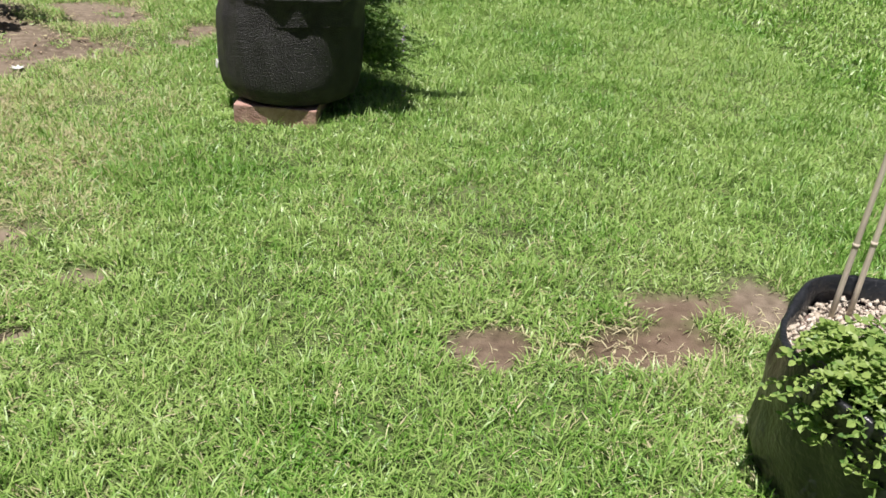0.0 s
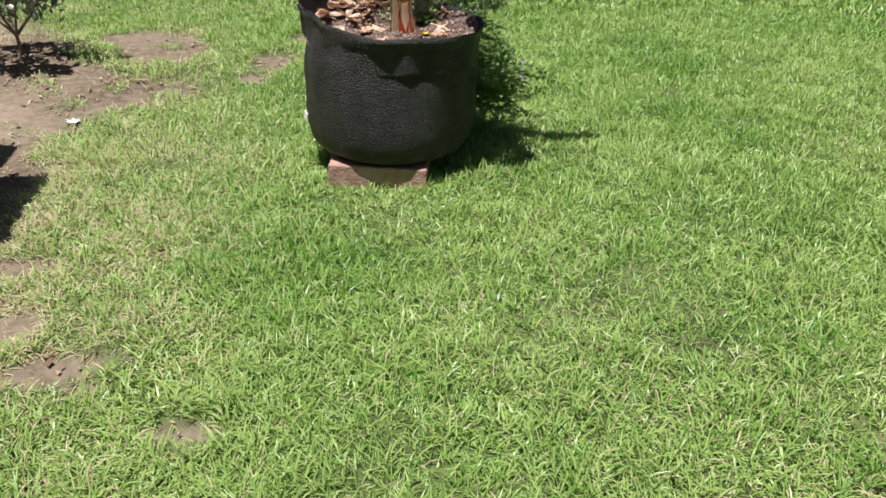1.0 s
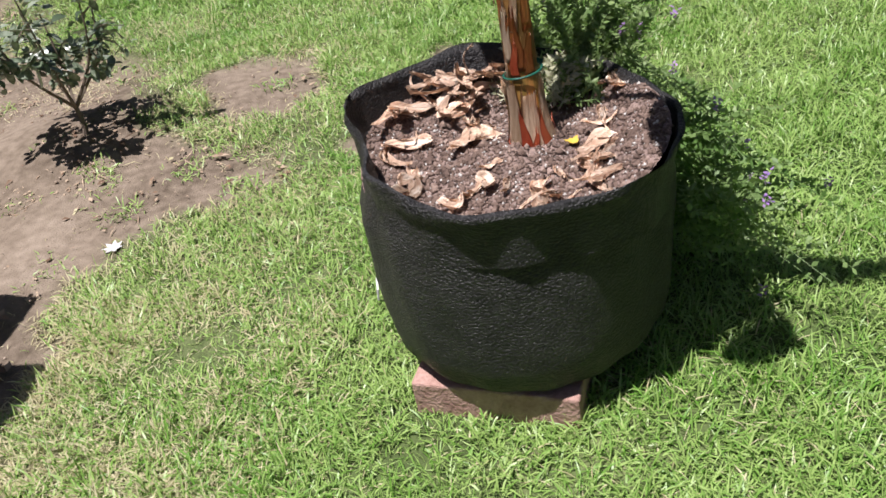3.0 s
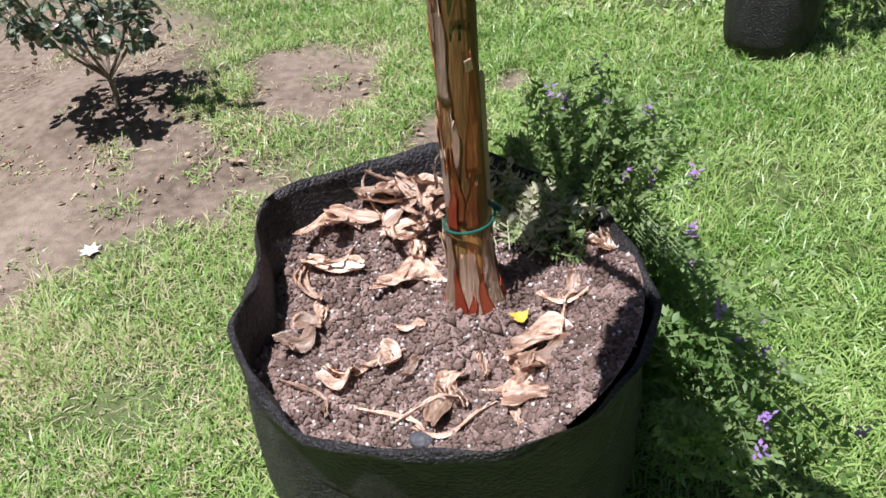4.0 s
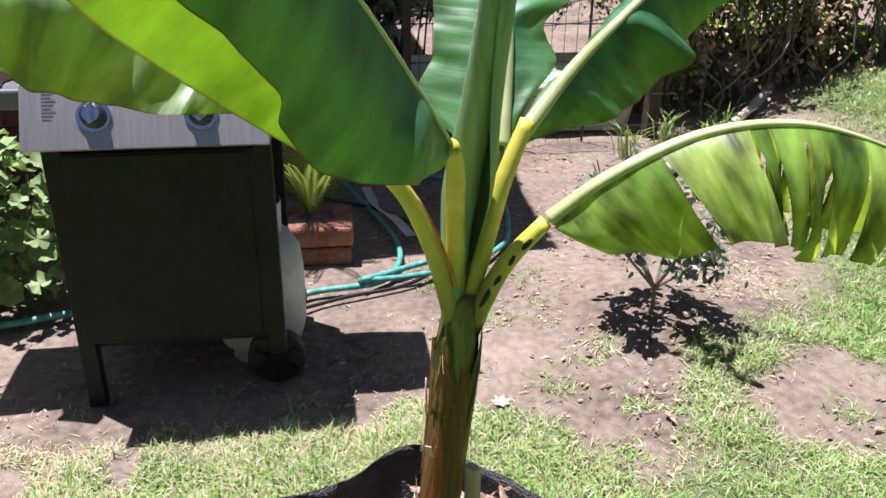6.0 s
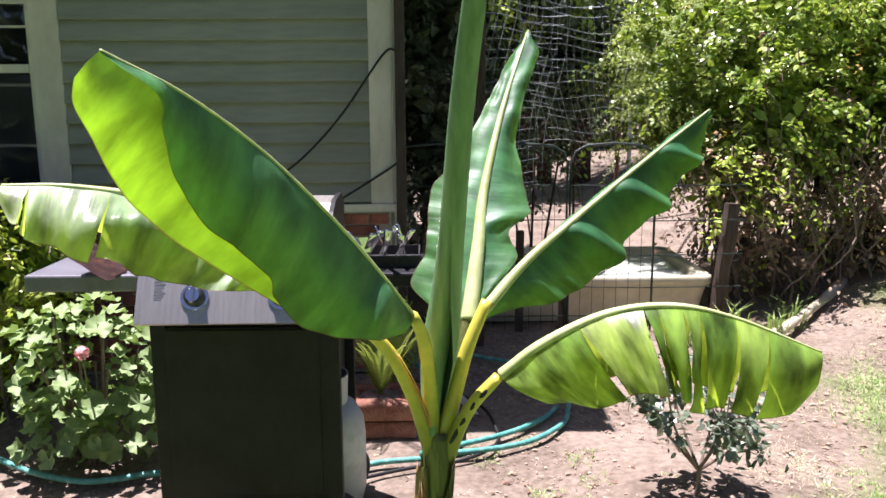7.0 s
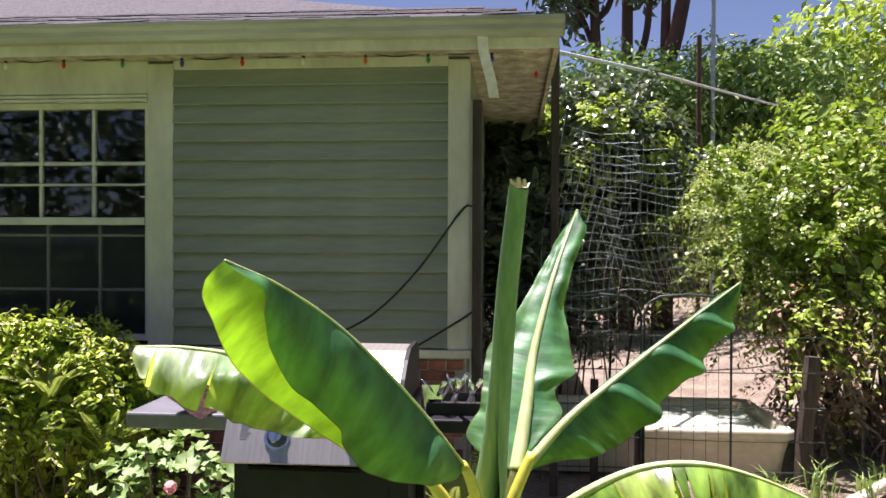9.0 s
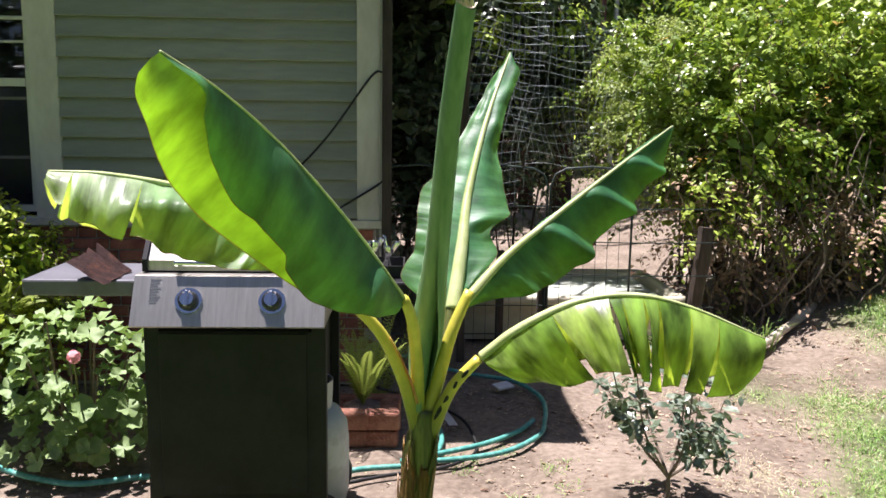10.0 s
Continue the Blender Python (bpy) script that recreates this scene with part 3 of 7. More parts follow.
def lawn_share(x, y):
    """1 where grass stands thick, 0 on bare soil (arrays)."""
    wob = 0.035 * np.sin(7.3 * y + 2.0 * x) + 0.035 * np.sin(15 * y + 1.3 + 4 * x) + 0.03 * np.sin(23 * x - 9 * y) + 0.025 * np.sin(37 * y + 11 * x)
    soft = 0.26 + 0.5 * smooth01((2.9 - y) / 0.7) + 0.5 * smooth01((y - 4.7) / 0.7)
    a = smooth01((x - np.interp(y, EDGE_Y, EDGE_X) - wob) / soft + 0.3)
    a = a * (1 - 0.34 * np.exp(-((x + 1.55) / 0.42) ** 2 - ((y - 4.8) / 0.65) ** 2) * (1 + np.sin(19 * x + 4 * y) * np.sin(17 * y - 5 * x)))
    thin = 0.88 + 0.12 * np.sin(2.3 * x + 1.1) * np.sin(1.9 * y + 0.4)
    for cx, cy, rx, ry in PATCHES:
        d = np.hypot((x - cx) / rx, (y - cy) / ry) + 0.22 * np.sin(9 * (x + cx)) * np.sin(11 * y) + 0.12 * np.sin(31 * x + 17 * y)
        a = a * smooth01((d - 0.72) / 0.6)
    far = np.clip(0.46 + 0.3 * np.sin(3 * x + 1) * np.sin(2.6 * y + 1) + 0.25 * np.sin(9 * x + 5 * y) * np.sin(7 * y - 4 * x), 0.04, 1)
    right = smooth01((y - 5.0 + 0.3 * np.sin(2.7 * x)) / 0.6) * smooth01((x + 4.2) / 0.9) * np.where(x < -2.2, np.clip(far + 0.35 * smooth01((y - 5.2) / 0.4) * smooth01((x + 3.3) / 0.6), 0, 0.95), 0.9)
    right = np.maximum(right, 0.9 * smooth01((y - 6.3) / 0.6) * smooth01((x + 5.2) / 0.5))
    return np.clip(np.where(x < -5.6, 0, np.maximum(a * thin, right * smooth01((y - 5.0) / 0.5))), 0, 1)


def spacing(lo, hi, step, far):
    left = [lo - f for f in far][::-1]
    return np.array(left + list(np.arange(lo, hi + 1e-6, step)) + [hi + f for f in far])


xs, ys = spacing(-5.2, 3.4, 0.05, (0.5, 1.5, 4, 10, 30, 120)), spacing(0.2, 8.2, 0.05, (0.5, 1.5, 4, 10, 30, 120))
GX, GY = np.meshgrid(xs, ys, indexing='ij')
GZ = bank(GX, GY) + 0.045 + 0.028 * np.clip(GX, -2.0, 1.5) + 0.09 * np.exp(-((GX + 2.1) ** 2 + (GY - 4.55) ** 2) / 0.25) + 0.008 * np.sin(5 * GX + 1) * np.sin(6 * GY) + 0.006 * np.sin(13 * GX - 4 * GY) * np.sin(11 * GY + 2)
LS = lawn_share(GX, GY)
GZ = GZ - 0.012 * (1 - LS) * (GX > -1.9)
nx, ny = len(xs), len(ys)
idx = np.arange(nx * ny).reshape(nx, ny)
GF = np.stack([idx[:-1, :-1], idx[1:, :-1], idx[1:, 1:], idx[:-1, 1:]], -1).reshape(-1, 4)
gme = fast_mesh("ground", np.stack([GX, GY, GZ], -1).reshape(-1, 3), GF, M_GROUND)
gme.shade_smooth()
att = gme.attributes.new("lawn", 'FLOAT', 'POINT')
att.data.foreach_set("value", LS.ravel().astype(np.float32))
damp = np.exp(-(((GX - 0.5) / 0.55) ** 2 + ((GY - 1.65) / 0.3) ** 2) ** 2) * (GX < 0.86)
att = gme.attributes.new("damp", 'FLOAT', 'POINT')
att.data.foreach_set("value", damp.ravel().astype(np.float32))
tagged(new("ground", gme), "brown garden soil with thin dry grass thatch", "ground", kind="structure")


def grass(name, n, area, length, width, lean, keep, material, label):
    """Single bent blades, strewn where keep(share) lets them stand."""
    x = rng.uniform(area[0], area[1], n)
    y = rng.uniform(area[2], area[3], n)
    s = lawn_share(x, y)
    ok = rng.random(n) < keep(s, x, y)
    x, y, s = x[ok], y[ok], s[ok]
    n = len(x)
    z = bank(x, y) + 0.042 + 0.028 * np.clip(x, -2.0, 1.5) + 0.09 * np.exp(-((x + 2.1) ** 2 + (y - 4.55) ** 2) / 0.25) - 0.01 * (1 - s)
    a = rng.uniform(0, 2 * np.pi, n) + 0.8 * np.sin(2.2 * x) * np.sin(2.5 * y)
    clump = np.sin(31 * x + 3 * np.sin(9 * y)) * np.sin(27 * y + 3 * np.sin(11 * x)) + 0.7 * np.sin(11 * x + 2 * np.sin(5 * y + 1)) * np.sin(13 * y + 2 * np.sin(4 * x))
    le = length * (0.45 + 0.9 * rng.random(n)) * (0.6 + 0.4 * s) * (1 + 0.22 * clump)
    t = np.clip(lean - 0.16 * clump + 0.32 * rng.normal(size=n), 0.05, 1.45)
    t2 = np.clip(t + 0.25 + 0.5 * rng.random(n), 0, 1.75)
    w = width * (0.6 + 0.7 * rng.random(n))
    dx, dy = np.cos(a), np.sin(a)
    tw = rng.uniform(-0.9, 0.9, n)
    sx, sy, sz = -dy * np.cos(tw), dx * np.cos(tw), np.sin(tw) * 0.7
    p0 = np.stack([x, y, z], 1)
    p1 = p0 + np.stack([dx * np.sin(t), dy * np.sin(t), np.cos(t)], 1) * (le * 0.55)[:, None]
    p2 = p1 + np.stack([dx * np.sin(t2), dy * np.sin(t2), np.cos(t2)], 1) * (le * 0.5)[:, None]
    p2[:, 2] = np.maximum(p2[:, 2], z + 0.004)
    sd = np.stack([sx, sy, sz], 1) * (w * 0.5)[:, None]
    V = np.stack([p0 - sd * 0.7, p0 + sd * 0.7, p1 + sd, p1 - sd, p2], 1).reshape(-1, 3)
    i = np.arange(n)[:, None] * 5
    F = np.concatenate([i + np.array([[0, 1, 2]]), i + np.array([[0, 2, 3]]), i + np.array([[3, 2, 4]])], 0)
    return tagged(new(name, fast_mesh(name, V, F, material)), label, "grass", kind="stuff")


grass("grass", 460000, (-2.5, 2.4, 0.7, 5.6), 0.052, 0.0036, 0.8, lambda s, x, y: np.clip(s * 1.15, 0, 1) ** 1.2 * (1 - 0.34 * smooth01((-0.85 - x) / 0.5) * smooth01((5.2 - y) / 0.5)), M_LAWN, "short green lawn grass growing on soil")
grass("grass", 170000, (-5.5, -1.0, 4.9, 8.6), 0.06, 0.0042, 0.8, lambda s, x, y: 0.8 * np.clip(s, 0, 1) ** 1.1 * ((y > 5.6) | (x < -2.5)), M_LAWN, "short green lawn grass growing on soil")
grass("grass", 190000, (-4.2, 7.0, 5.5, 14.0), 0.07, 0.010, 0.75, lambda s, x, y: np.clip(s, 0, 1) ** 1.2 * ((x > -1.0) | (y > 8.0)), M_LAWN, "short green lawn grass growing on soil")
grass("grass", 120000, (-1.9, 6.5, -5.0, 0.7), 0.07, 0.010, 0.8, lambda s, x, y: np.clip(s, 0, 1), M_LAWN, "short green lawn grass growing on soil")
grass("grass", 75000, (2.3, 7.0, 0.7, 5.6), 0.065, 0.009, 0.8, lambda s, x, y: np.clip(s, 0, 1), M_LAWN, "short green lawn grass growing on soil")
# straw: thick along the worn lawn edge, a little everywhere
grass("dry_grass", 165000, (-2.5, 2.4, 0.7, 5.8), 0.052, 0.0030, 1.15, lambda s, x, y: np.clip(0.05 + 1.5 * s * (1.05 - s) * (s > 0.1), 0, 1) * (1 - 0.6 * (x > 0.1) * (y > 2.2)) + 0.6 * (s > 0.2) * smooth01((-0.7 - x) / 0.6), M_STRAW, "straw-coloured dry grass lying on the soil")
grass("dry_grass", 42000, (-1.95, -0.8, 2.2, 3.6), 0.05, 0.003, 1.2, lambda s, x, y: 0.85 * (s > 0.08) * smooth01((-0.75 - x) / 0.35) * (0.35 + 0.65 * (np.sin(9 * x + 4 * y) * np.sin(8 * y - 3 * x) > -0.2)), M_STRAW, "straw-coloured dry grass lying on the soil")
# tufts that come up out of the bare soil
TUFTS = np.concatenate([rng.uniform((-3.0, 3.3), (-0.9, 5.5), (30, 2)), np.array([(-2.5, 4.1), (-2.62, 4.2), (-1.95, 3.62), (-1.85, 3.75), (-2.0, 3.5), (-1.8, 2.95), (-1.75, 3.2), (-1.9, 4.2), (-1.6, 4.25), (-1.72, 4.02)])])


def near_tuft(x, y):
    d = np.full(x.shape, 9.0)
    for cx, cy in TUFTS:
        d = np.minimum(d, np.hypot(x - cx, y - cy))
    return np.clip(1.05 - d / 0.085, 0, 1)


grass("grass", 60000, (-3.1, -0.8, 2.8, 5.6), 0.06, 0.004, 0.95, lambda s, x, y: near_tuft(x, y) * (s < 0.7), M_LAWN, "thin tufts of grass in the bare soil")
grass("dry_grass", 5000, (0.05, 1.0, 0.85, 2.1), 0.06, 0.0032, 1.35, lambda s, x, y: np.clip(1.1 - np.hypot(x - 0.6, (y - 1.45) * 0.8) * 1.9, 0, 1), M_STRAW, "straw-coloured dry grass lying on the lawn")
grass("dry_grass", 30000, (-4.2, -1.0, 1.5, 7.5), 0.05, 0.0020, 1.4, lambda s, x, y: 0.10 + 0.5 * (np.sin(5 * x + 2 * y) * np.sin(4 * y - x) > 0.45), M_STRAW, "straw-coloured dry grass lying on the soil")
grass("dry_grass", 80000, (-5.2, -1.95, 4.7, 8.0), 0.055, 0.0028, 1.2, lambda s, x, y: 0.22 + 0.6 * (np.sin(4 * x + 3 * y) * np.sin(5 * y - 2 * x) > 0.1), M_STRAW, "straw-coloured dry grass lying on the soil")

# fallen leaves and crumbs on the bare soil
def earth_z(x, y):
    """The height of the bare ground (arrays)."""
    return bank(x, y) + 0.045 + 0.028 * np.clip(x, -2, 1.5) + 0.09 * np.exp(-((x + 2.1) ** 2 + (y - 4.55) ** 2) / 0.25)


def litter(n, size, slim, bend, material, label):
    x, y = rng.uniform(-5.2, -0.7, n), rng.uniform(1.8, 7.2, n)
    ok = (lawn_share(x, y) < 0.5) & (rng.random(n) < 0.45 + 0.55 * (np.sin(3.1 * x + 1.7 * y) * np.sin(2.3 * y - 1.9 * x) > 0) + 0.3 * (x < -2.3)) & ((x < -1.85) | (rng.random(n) < 0.45))
    x, y = x[ok], y[ok]
    V, F = leaf_cloud(rng, np.stack([x, y, 0 * x], 1), np.full((len(x), 3), 0.004), len(x), size, up=3.5, slim=slim, bend=bend)
    V[:, 2] = earth_z(V[:, 0], V[:, 1]) + np.maximum(V[:, 2], 0.0) * 0.8 + 0.002
    return tagged(new("leaf_litter", fast_mesh("leaf_litter", V, F, material)), label, "leaf litter", kind="stuff")


litter(14000, 0.016, 0.45, 0.3, M_LITTER, "small brown fallen leaves lying on bare soil")
litter(4200, 0.032, 0.5, 0.5, M_LITTER, "larger curled brown leaves lying on bare soil")
litter(3200, 0.05, 0.07, 0.15, M_LITTER, "thin dry twigs lying on bare soil")
litter(900, 0.022, 0.7, 0.2, M_STRAW, "pale bark chips lying on bare soil")
cx, cy = rng.uniform(-4.2, -0.6, 9000), rng.uniform(1.8, 6.2, 9000)
okc = (lawn_share(cx, cy) < 0.3) & ((cx < -1.85) | (rng.random(len(cx)) < 0.3))
cx, cy = cx[okc], cy[okc]


def crumbs(name, P, r, material, label, category):
    """Small five-cornered stones at P."""
    n = len(P)
    d = np.array([[1, 0, 0], [-0.4, 0.9, 0], [-0.6, -0.8, 0], [0, 0, 0.8], [0, 0, -0.6]])
    rad = r * (0.38 + rng.random(n) ** 4 * 2.2)
    ang = rng.uniform(0, 6.28, n)
    c, s = np.cos(ang), np.sin(ang)
    D = np.stack([np.outer(c, d[:, 0]) - np.outer(s, d[:, 1]), np.outer(s, d[:, 0]) + np.outer(c, d[:, 1]), np.tile(d[:, 2], (n, 1))], -1)
    D = D * (0.75 + 0.5 * rng.random((n, 5, 1)))
    V = (P[:, None, :] + D * rad[:, None, None]).reshape(-1, 3)
    i = np.arange(n)[:, None] * 5
    F = np.concatenate([i + np.array([f]) for f in ([0, 1, 3], [1, 2, 3], [2, 0, 3], [1, 0, 4], [2, 1, 4], [0, 2, 4])], 0)
    return tagged(new(name, fast_mesh(name, V, F, material)), label, category, kind="stuff")


crumbs("soil_crumbs", np.stack([cx, cy, 0.047 + 0.028 * np.clip(cx, -2, 1.5) + bank(cx, cy) + 0.09 * np.exp(-((cx + 2.1) ** 2 + (cy - 4.55) ** 2) / 0.25)], 1), 0.0036, M_GRIT, "brown soil crumbs and small stones on the ground", "soil")


# ---- house ----
WX, CY = -3.70, 3.28          # front wall face, corner
house = thing("house", (WX, CY, 0), "grey-green clapboard house with cream trim and brick base", "house")
wall = part("wall", boxed((WX - 0.17, 1.37, 1.0), (WX - 0.02, CY - 0.01, 2.70)), M_SIDING, house)
for lo, hi in (((WX - 0.17, 0.30, 2.42), (WX - 0.02, 1.37, 2.70)), ((WX - 0.17, -4.0, 1.0), (WX - 0.02, 0.30, 2.70)), ((-9.5, CY - 0.16, 0.0), (WX - 0.17, CY - 0.01, 2.70)),
               ((-9.5, -4.0, 0.0), (-9.35, CY - 0.16, 2.70)), ((-9.35, -4.0, 0.0), (WX - 0.17, -3.85, 2.70))):
    part("wall", boxed(lo, hi), M_SIDING, house)
base = part("brick_base", boxed((WX - 0.18, -4.0, 0.0), (WX - 0.015, CY - 0.03, 0.93)), M_MORTAR, house, "mortar bed of the brick base wall")
part("interior_floor", boxed((-9.3, -3.8, 0.5), (WX - 0.2, CY - 0.2, 0.6)), M_DARKWOOD, house)
# clapboards
def board(y0, y1):
    bm = bmesh.new()
    prism(bm, [(0.0, 0.014), (0.022, 0.012), (0.030, 0.0), (0.036, 0.0), (0.038, 0.005), (0.006, 0.128), (0.0, 0.128)], 'y', 0, y1 - y0)
    return shared("siding_board", bm, M_SIDING)
right_board, left_board = board(1.525, 3.15), board(-4.0, 0.15)
for i in range(15):
    z = 0.985 + 0.1085 * i
    piece("siding_board", right_board, pose(WX - 0.02, 1.525, z, 0, rng.normal() * 0.12, 0), wall)
    piece("siding_board", left_board, pose(WX - 0.02, -4.0, z), wall)
# trim
for nm, lo, hi in (("corner_board", (WX - 0.06, 3.15, 0.975), (WX + 0.012, 3.275, 2.64)), ("window_casing", (WX - 0.06, 1.37, 0.975), (WX + 0.012, 1.525, 2.64)),
                   ("window_casing", (WX - 0.06, 0.15, 0.975), (WX + 0.012, 0.30, 2.64)), ("sill_board", (WX - 0.06, -4.0, 0.93), (WX + 0.03, 3.29, 0.975)),
                   ("frieze_board", (WX - 0.05, 1.525, 2.605), (WX + 0.008, 3.15, 2.66)), ("header_board", (WX - 0.05, 0.30, 2.465), (WX + 0.008, 1.37, 2.66)),
                   ("window_molding", (WX - 0.05, 0.30, 2.42), (WX + 0.022, 1.37, 2.438)), ("window_molding", (WX - 0.05, 0.30, 2.442), (WX + 0.016, 1.37, 2.461))):
    part(nm, boxed(lo, hi, 0.003), M_TRIM, house)
# window
wbm = bmesh.new()
loops = []
for x, d in ((-3.80, 0.035), (-3.80, 0.0), (-3.73, 0.0), (-3.73, 0.035)):
    loops.append([wbm.verts.new((x, y, z)) for y, z in ((0.30 + d, 1.0 + d), (1.37 - d, 1.0 + d), (1.37 - d, 2.42 - d), (0.30 + d, 2.42 - d))])
for p, q in zip(loops, loops[1:] + loops[:1]):
    for k in range(4):
        wbm.faces.new((p[k], p[(k + 1) % 4], q[(k + 1) % 4], q[k]))
bmesh.ops.recalc_face_normals(wbm, faces=wbm.faces[:])
win = part("window", wbm, M_TRIM, house, "white sash window with muntins")
part("meeting_rail", boxed((-3.79, 0.335, 1.69), (-3.725, 1.335, 1.735), 0.002), M_TRIM, win)
part("screen_rail", boxed((-3.752, 0.335, 1.925), (-3.742, 1.335, 1.938), 0.002), M_TRIM, win)
for z0, z1, x, t, bars, cols in ((1.735, 2.385, -3.765, 0.010, (2.06,), (0.668, 1.002)), (1.035, 1.69, -3.785, 0.008, (1.30, 1.627), (0.700, 1.030))):
    for y in cols:
        part("muntin", boxed((x - 0.015, y - t, z0), (x + 0.012, y + t, z1), 0.002), M_TRIM, win)
    ys, zs = (0.335, *cols, 1.335), (z0, *bars, z1)
    for ya, yb in zip(ys, ys[1:]):
        for zc in bars:
            part("muntin", boxed((x - 0.015, ya + t, zc - t), (x + 0.011, yb - t, zc + t), 0.002), M_TRIM, win)
        for za, zb in zip(zs, zs[1:]):
            g = part("pane", boxed((x - 0.006, ya + t, za + t), (x - 0.002, yb - t, zb - t)), M_GLASS, win)
            g.visible_shadow = False
part("insect_screen", boxed((-3.747, 0.335, 1.035), (-3.7455, 1.335, 1.69)), M_SCREEN, win, "fine dark insect screen")
# roof, soffit, fascia, gutter
EX, EY, EZ = -3.42, 3.765, 2.775
roof_bm = bmesh.new()
q = [roof_bm.verts.new(p) for p in ((EX, -4.6, EZ), (EX, EY, EZ), (-9.9, EY, EZ), (-9.9, -4.6, EZ), (-6.6, -1.3, EZ + 1.2), (-6.6, 0.46, EZ + 1.2))]
for f in ((0, 1, 5, 4), (1, 2, 5), (2, 3, 4, 5), (3, 0, 4), (3, 2, 1, 0)):
    roof_bm.faces.new([q[k] for k in f])
roof = part("roof", roof_bm, M_SHINGLE, house)
part("soffit", boxed((-9.85, -4.55, 2.66), (EX - 0.03, EY - 0.03, 2.675)), M_SOFFIT, house)
part("fascia", boxed((EX - 0.03, -4.6, 2.635), (EX, EY, 2.775), 0.003), M_TRIM, house)
part("fascia", boxed((-9.9, EY - 0.03, 2.625), (EX - 0.031, EY, 2.775), 0.003), M_SOFFIT, house, "weathered brown fascia")
gut = bmesh.new()
prism(gut, [(EX + 0.002, 2.690), (EX + 0.07, 2.690), (EX + 0.085, 2.715), (EX + 0.088, 2.74), (EX + 0.105, 2.76), (EX + 0.108, 2.782), (EX + 0.098, 2.784), (EX + 0.094, 2.765), (EX + 0.075, 2.745), (EX + 0.066, 2.70), (EX + 0.010, 2.70), (EX + 0.008, 2.775), (EX + 0.002, 2.775)], 'y', -4.6, EY + 0.02)
box(gut, (EX + 0.002, EY + 0.0205, 2.692), (EX + 0.1, EY + 0.024, 2.775))
gutter = part("gutter", gut, M_GUTTER, house)
slope = math.atan2(1.2, 3.3)
tab = bmesh.new()
box(tab, (0, 0, 0), (0.19, 0.30, 0.009), 0.0015)
tab = shared("shingle", tab, M_SHINGLE)
for r in range(6):
    for c in range(14):
        u, y = 0.035 - 0.14 * r, EY - 0.02 - 0.305 * (c + 1) - 0.15 * (r % 2) - 0.05 * r
        if y < EX:
            continue
        x = EX + u
        piece("shingle", tab, Matrix.Translation((x - 0.15, y + rng.normal() * 0.004, EZ + 0.012 - (u - 0.15) * math.tan(slope) + 0.002 * (r % 2))) @ pose(0, 0, 0, rng.normal() * 0.4, math.degrees(slope) - 1.5 + rng.normal() * 0.5, rng.normal() * 0.8), roof)
# shingle strip along the side eave
side_tab = bmesh.new()
box(side_tab, (0, 0, 0), (0.30, 0.16, 0.009), 0.0015)
side_tab = shared("shingle", side_tab, M_SHINGLE)
for c in range(8):
    piece("shingle", side_tab, pose(EX - 0.34 - 0.305 * c, EY - 0.13, EZ + 0.06, -20, 0, rng.normal()), roof)
# downspout and its elbow
ELB = (3.355, 3.415)
elbow = bmesh.new()
ends = []
for x, y, z in ((EX + 0.035, ELB[0], 2.695), (EX - 0.02, ELB[0] + 0.006, 2.62), (-3.53, ELB[1] - 0.012, 2.47), (-3.56, ELB[1], 2.395)):
    ends.append([elbow.verts.new((x + p, y + q, z)) for p, q in ((0.012, -0.028), (0.012, 0.028), (-0.012, 0.028), (-0.012, -0.028))])
for p, q in zip(ends, ends[1:]):
    for k in range(4):
        elbow.faces.new((p[k], p[(k + 1) % 4], q[(k + 1) % 4], q[k]))
part("downspout_elbow", elbow, M_PALEMETAL, house, "dull grey metal elbow")
part("downspout", boxed((-3.70, 3.292, 0.05), (-3.64, 3.345, 2.40), 0.006), M_DARKWOOD, house, "dark brown downspout")
# bricks of the base
bk = shared("brick", boxed((0, 0, 0), (0.012, 0.094, 0.056), 0.003), M_BRICK)
bk2 = shared("brick", boxed((0, 0, 0), (0.012, 0.196, 0.056), 0.003), M_BRICK)
for r in range(14):
    z = 0.93 - 0.012 - 0.0645 * (r + 1) + 0.006
    y = 3.245 - (0.05 if r % 2 else 0.0)
    while y > 1.3:
        head = r == 0 or (r % 4 == 3)
        w = 0.104 if head else 0.206
        if y - w < 1.25:
            break
        piece("brick", bk if head else bk2, pose(WX - 0.015, y - w + 0.005, z, 0, 0, rng.normal() * 0.5), base)
        y -= w

# cables on the wall
for pts in ([(-3.665, 3.33, 1.80), (-3.68, 3.29, 1.80), (-3.675, 3.225, 1.769), (-3.66, 2.984, 1.437), (-3.65, 2.75, 1.2), (-3.62, 2.55, 1.08), (-3.5, 2.3, 0.98)],
            [(-3.66, 3.33, 1.24), (-3.675, 3.27, 1.18), (-3.66, 3.11, 1.08), (-3.62, 2.96, 0.99), (-3.5, 2.8, 0.9)]):
    c = part("power_cable", tube(bmesh.new(), catmull(pts, 30), 0.006, 6), M_CABLE, None, smooth=True)
    tagged(c, "black power cable hanging slack along the house wall", "cable")

# string lights under the eave
lights = thing("string_lights", (-3.62, 2.0, 2.66), "string of coloured holiday bulbs under the eave", "string lights")
pts = []
for k in range(-3, 10):
    y = 0.88 + 0.36 * k
    if y > 3.65:
        break
    pts += [(-3.64, y, 2.668), (-3.64, y + 0.18, 2.655 + 0.008 * math.sin(k * 2.1))]
part("light_wire", tube(bmesh.new(), catmull(pts, 90), 0.004, 5), M_GREENWIRE, lights)
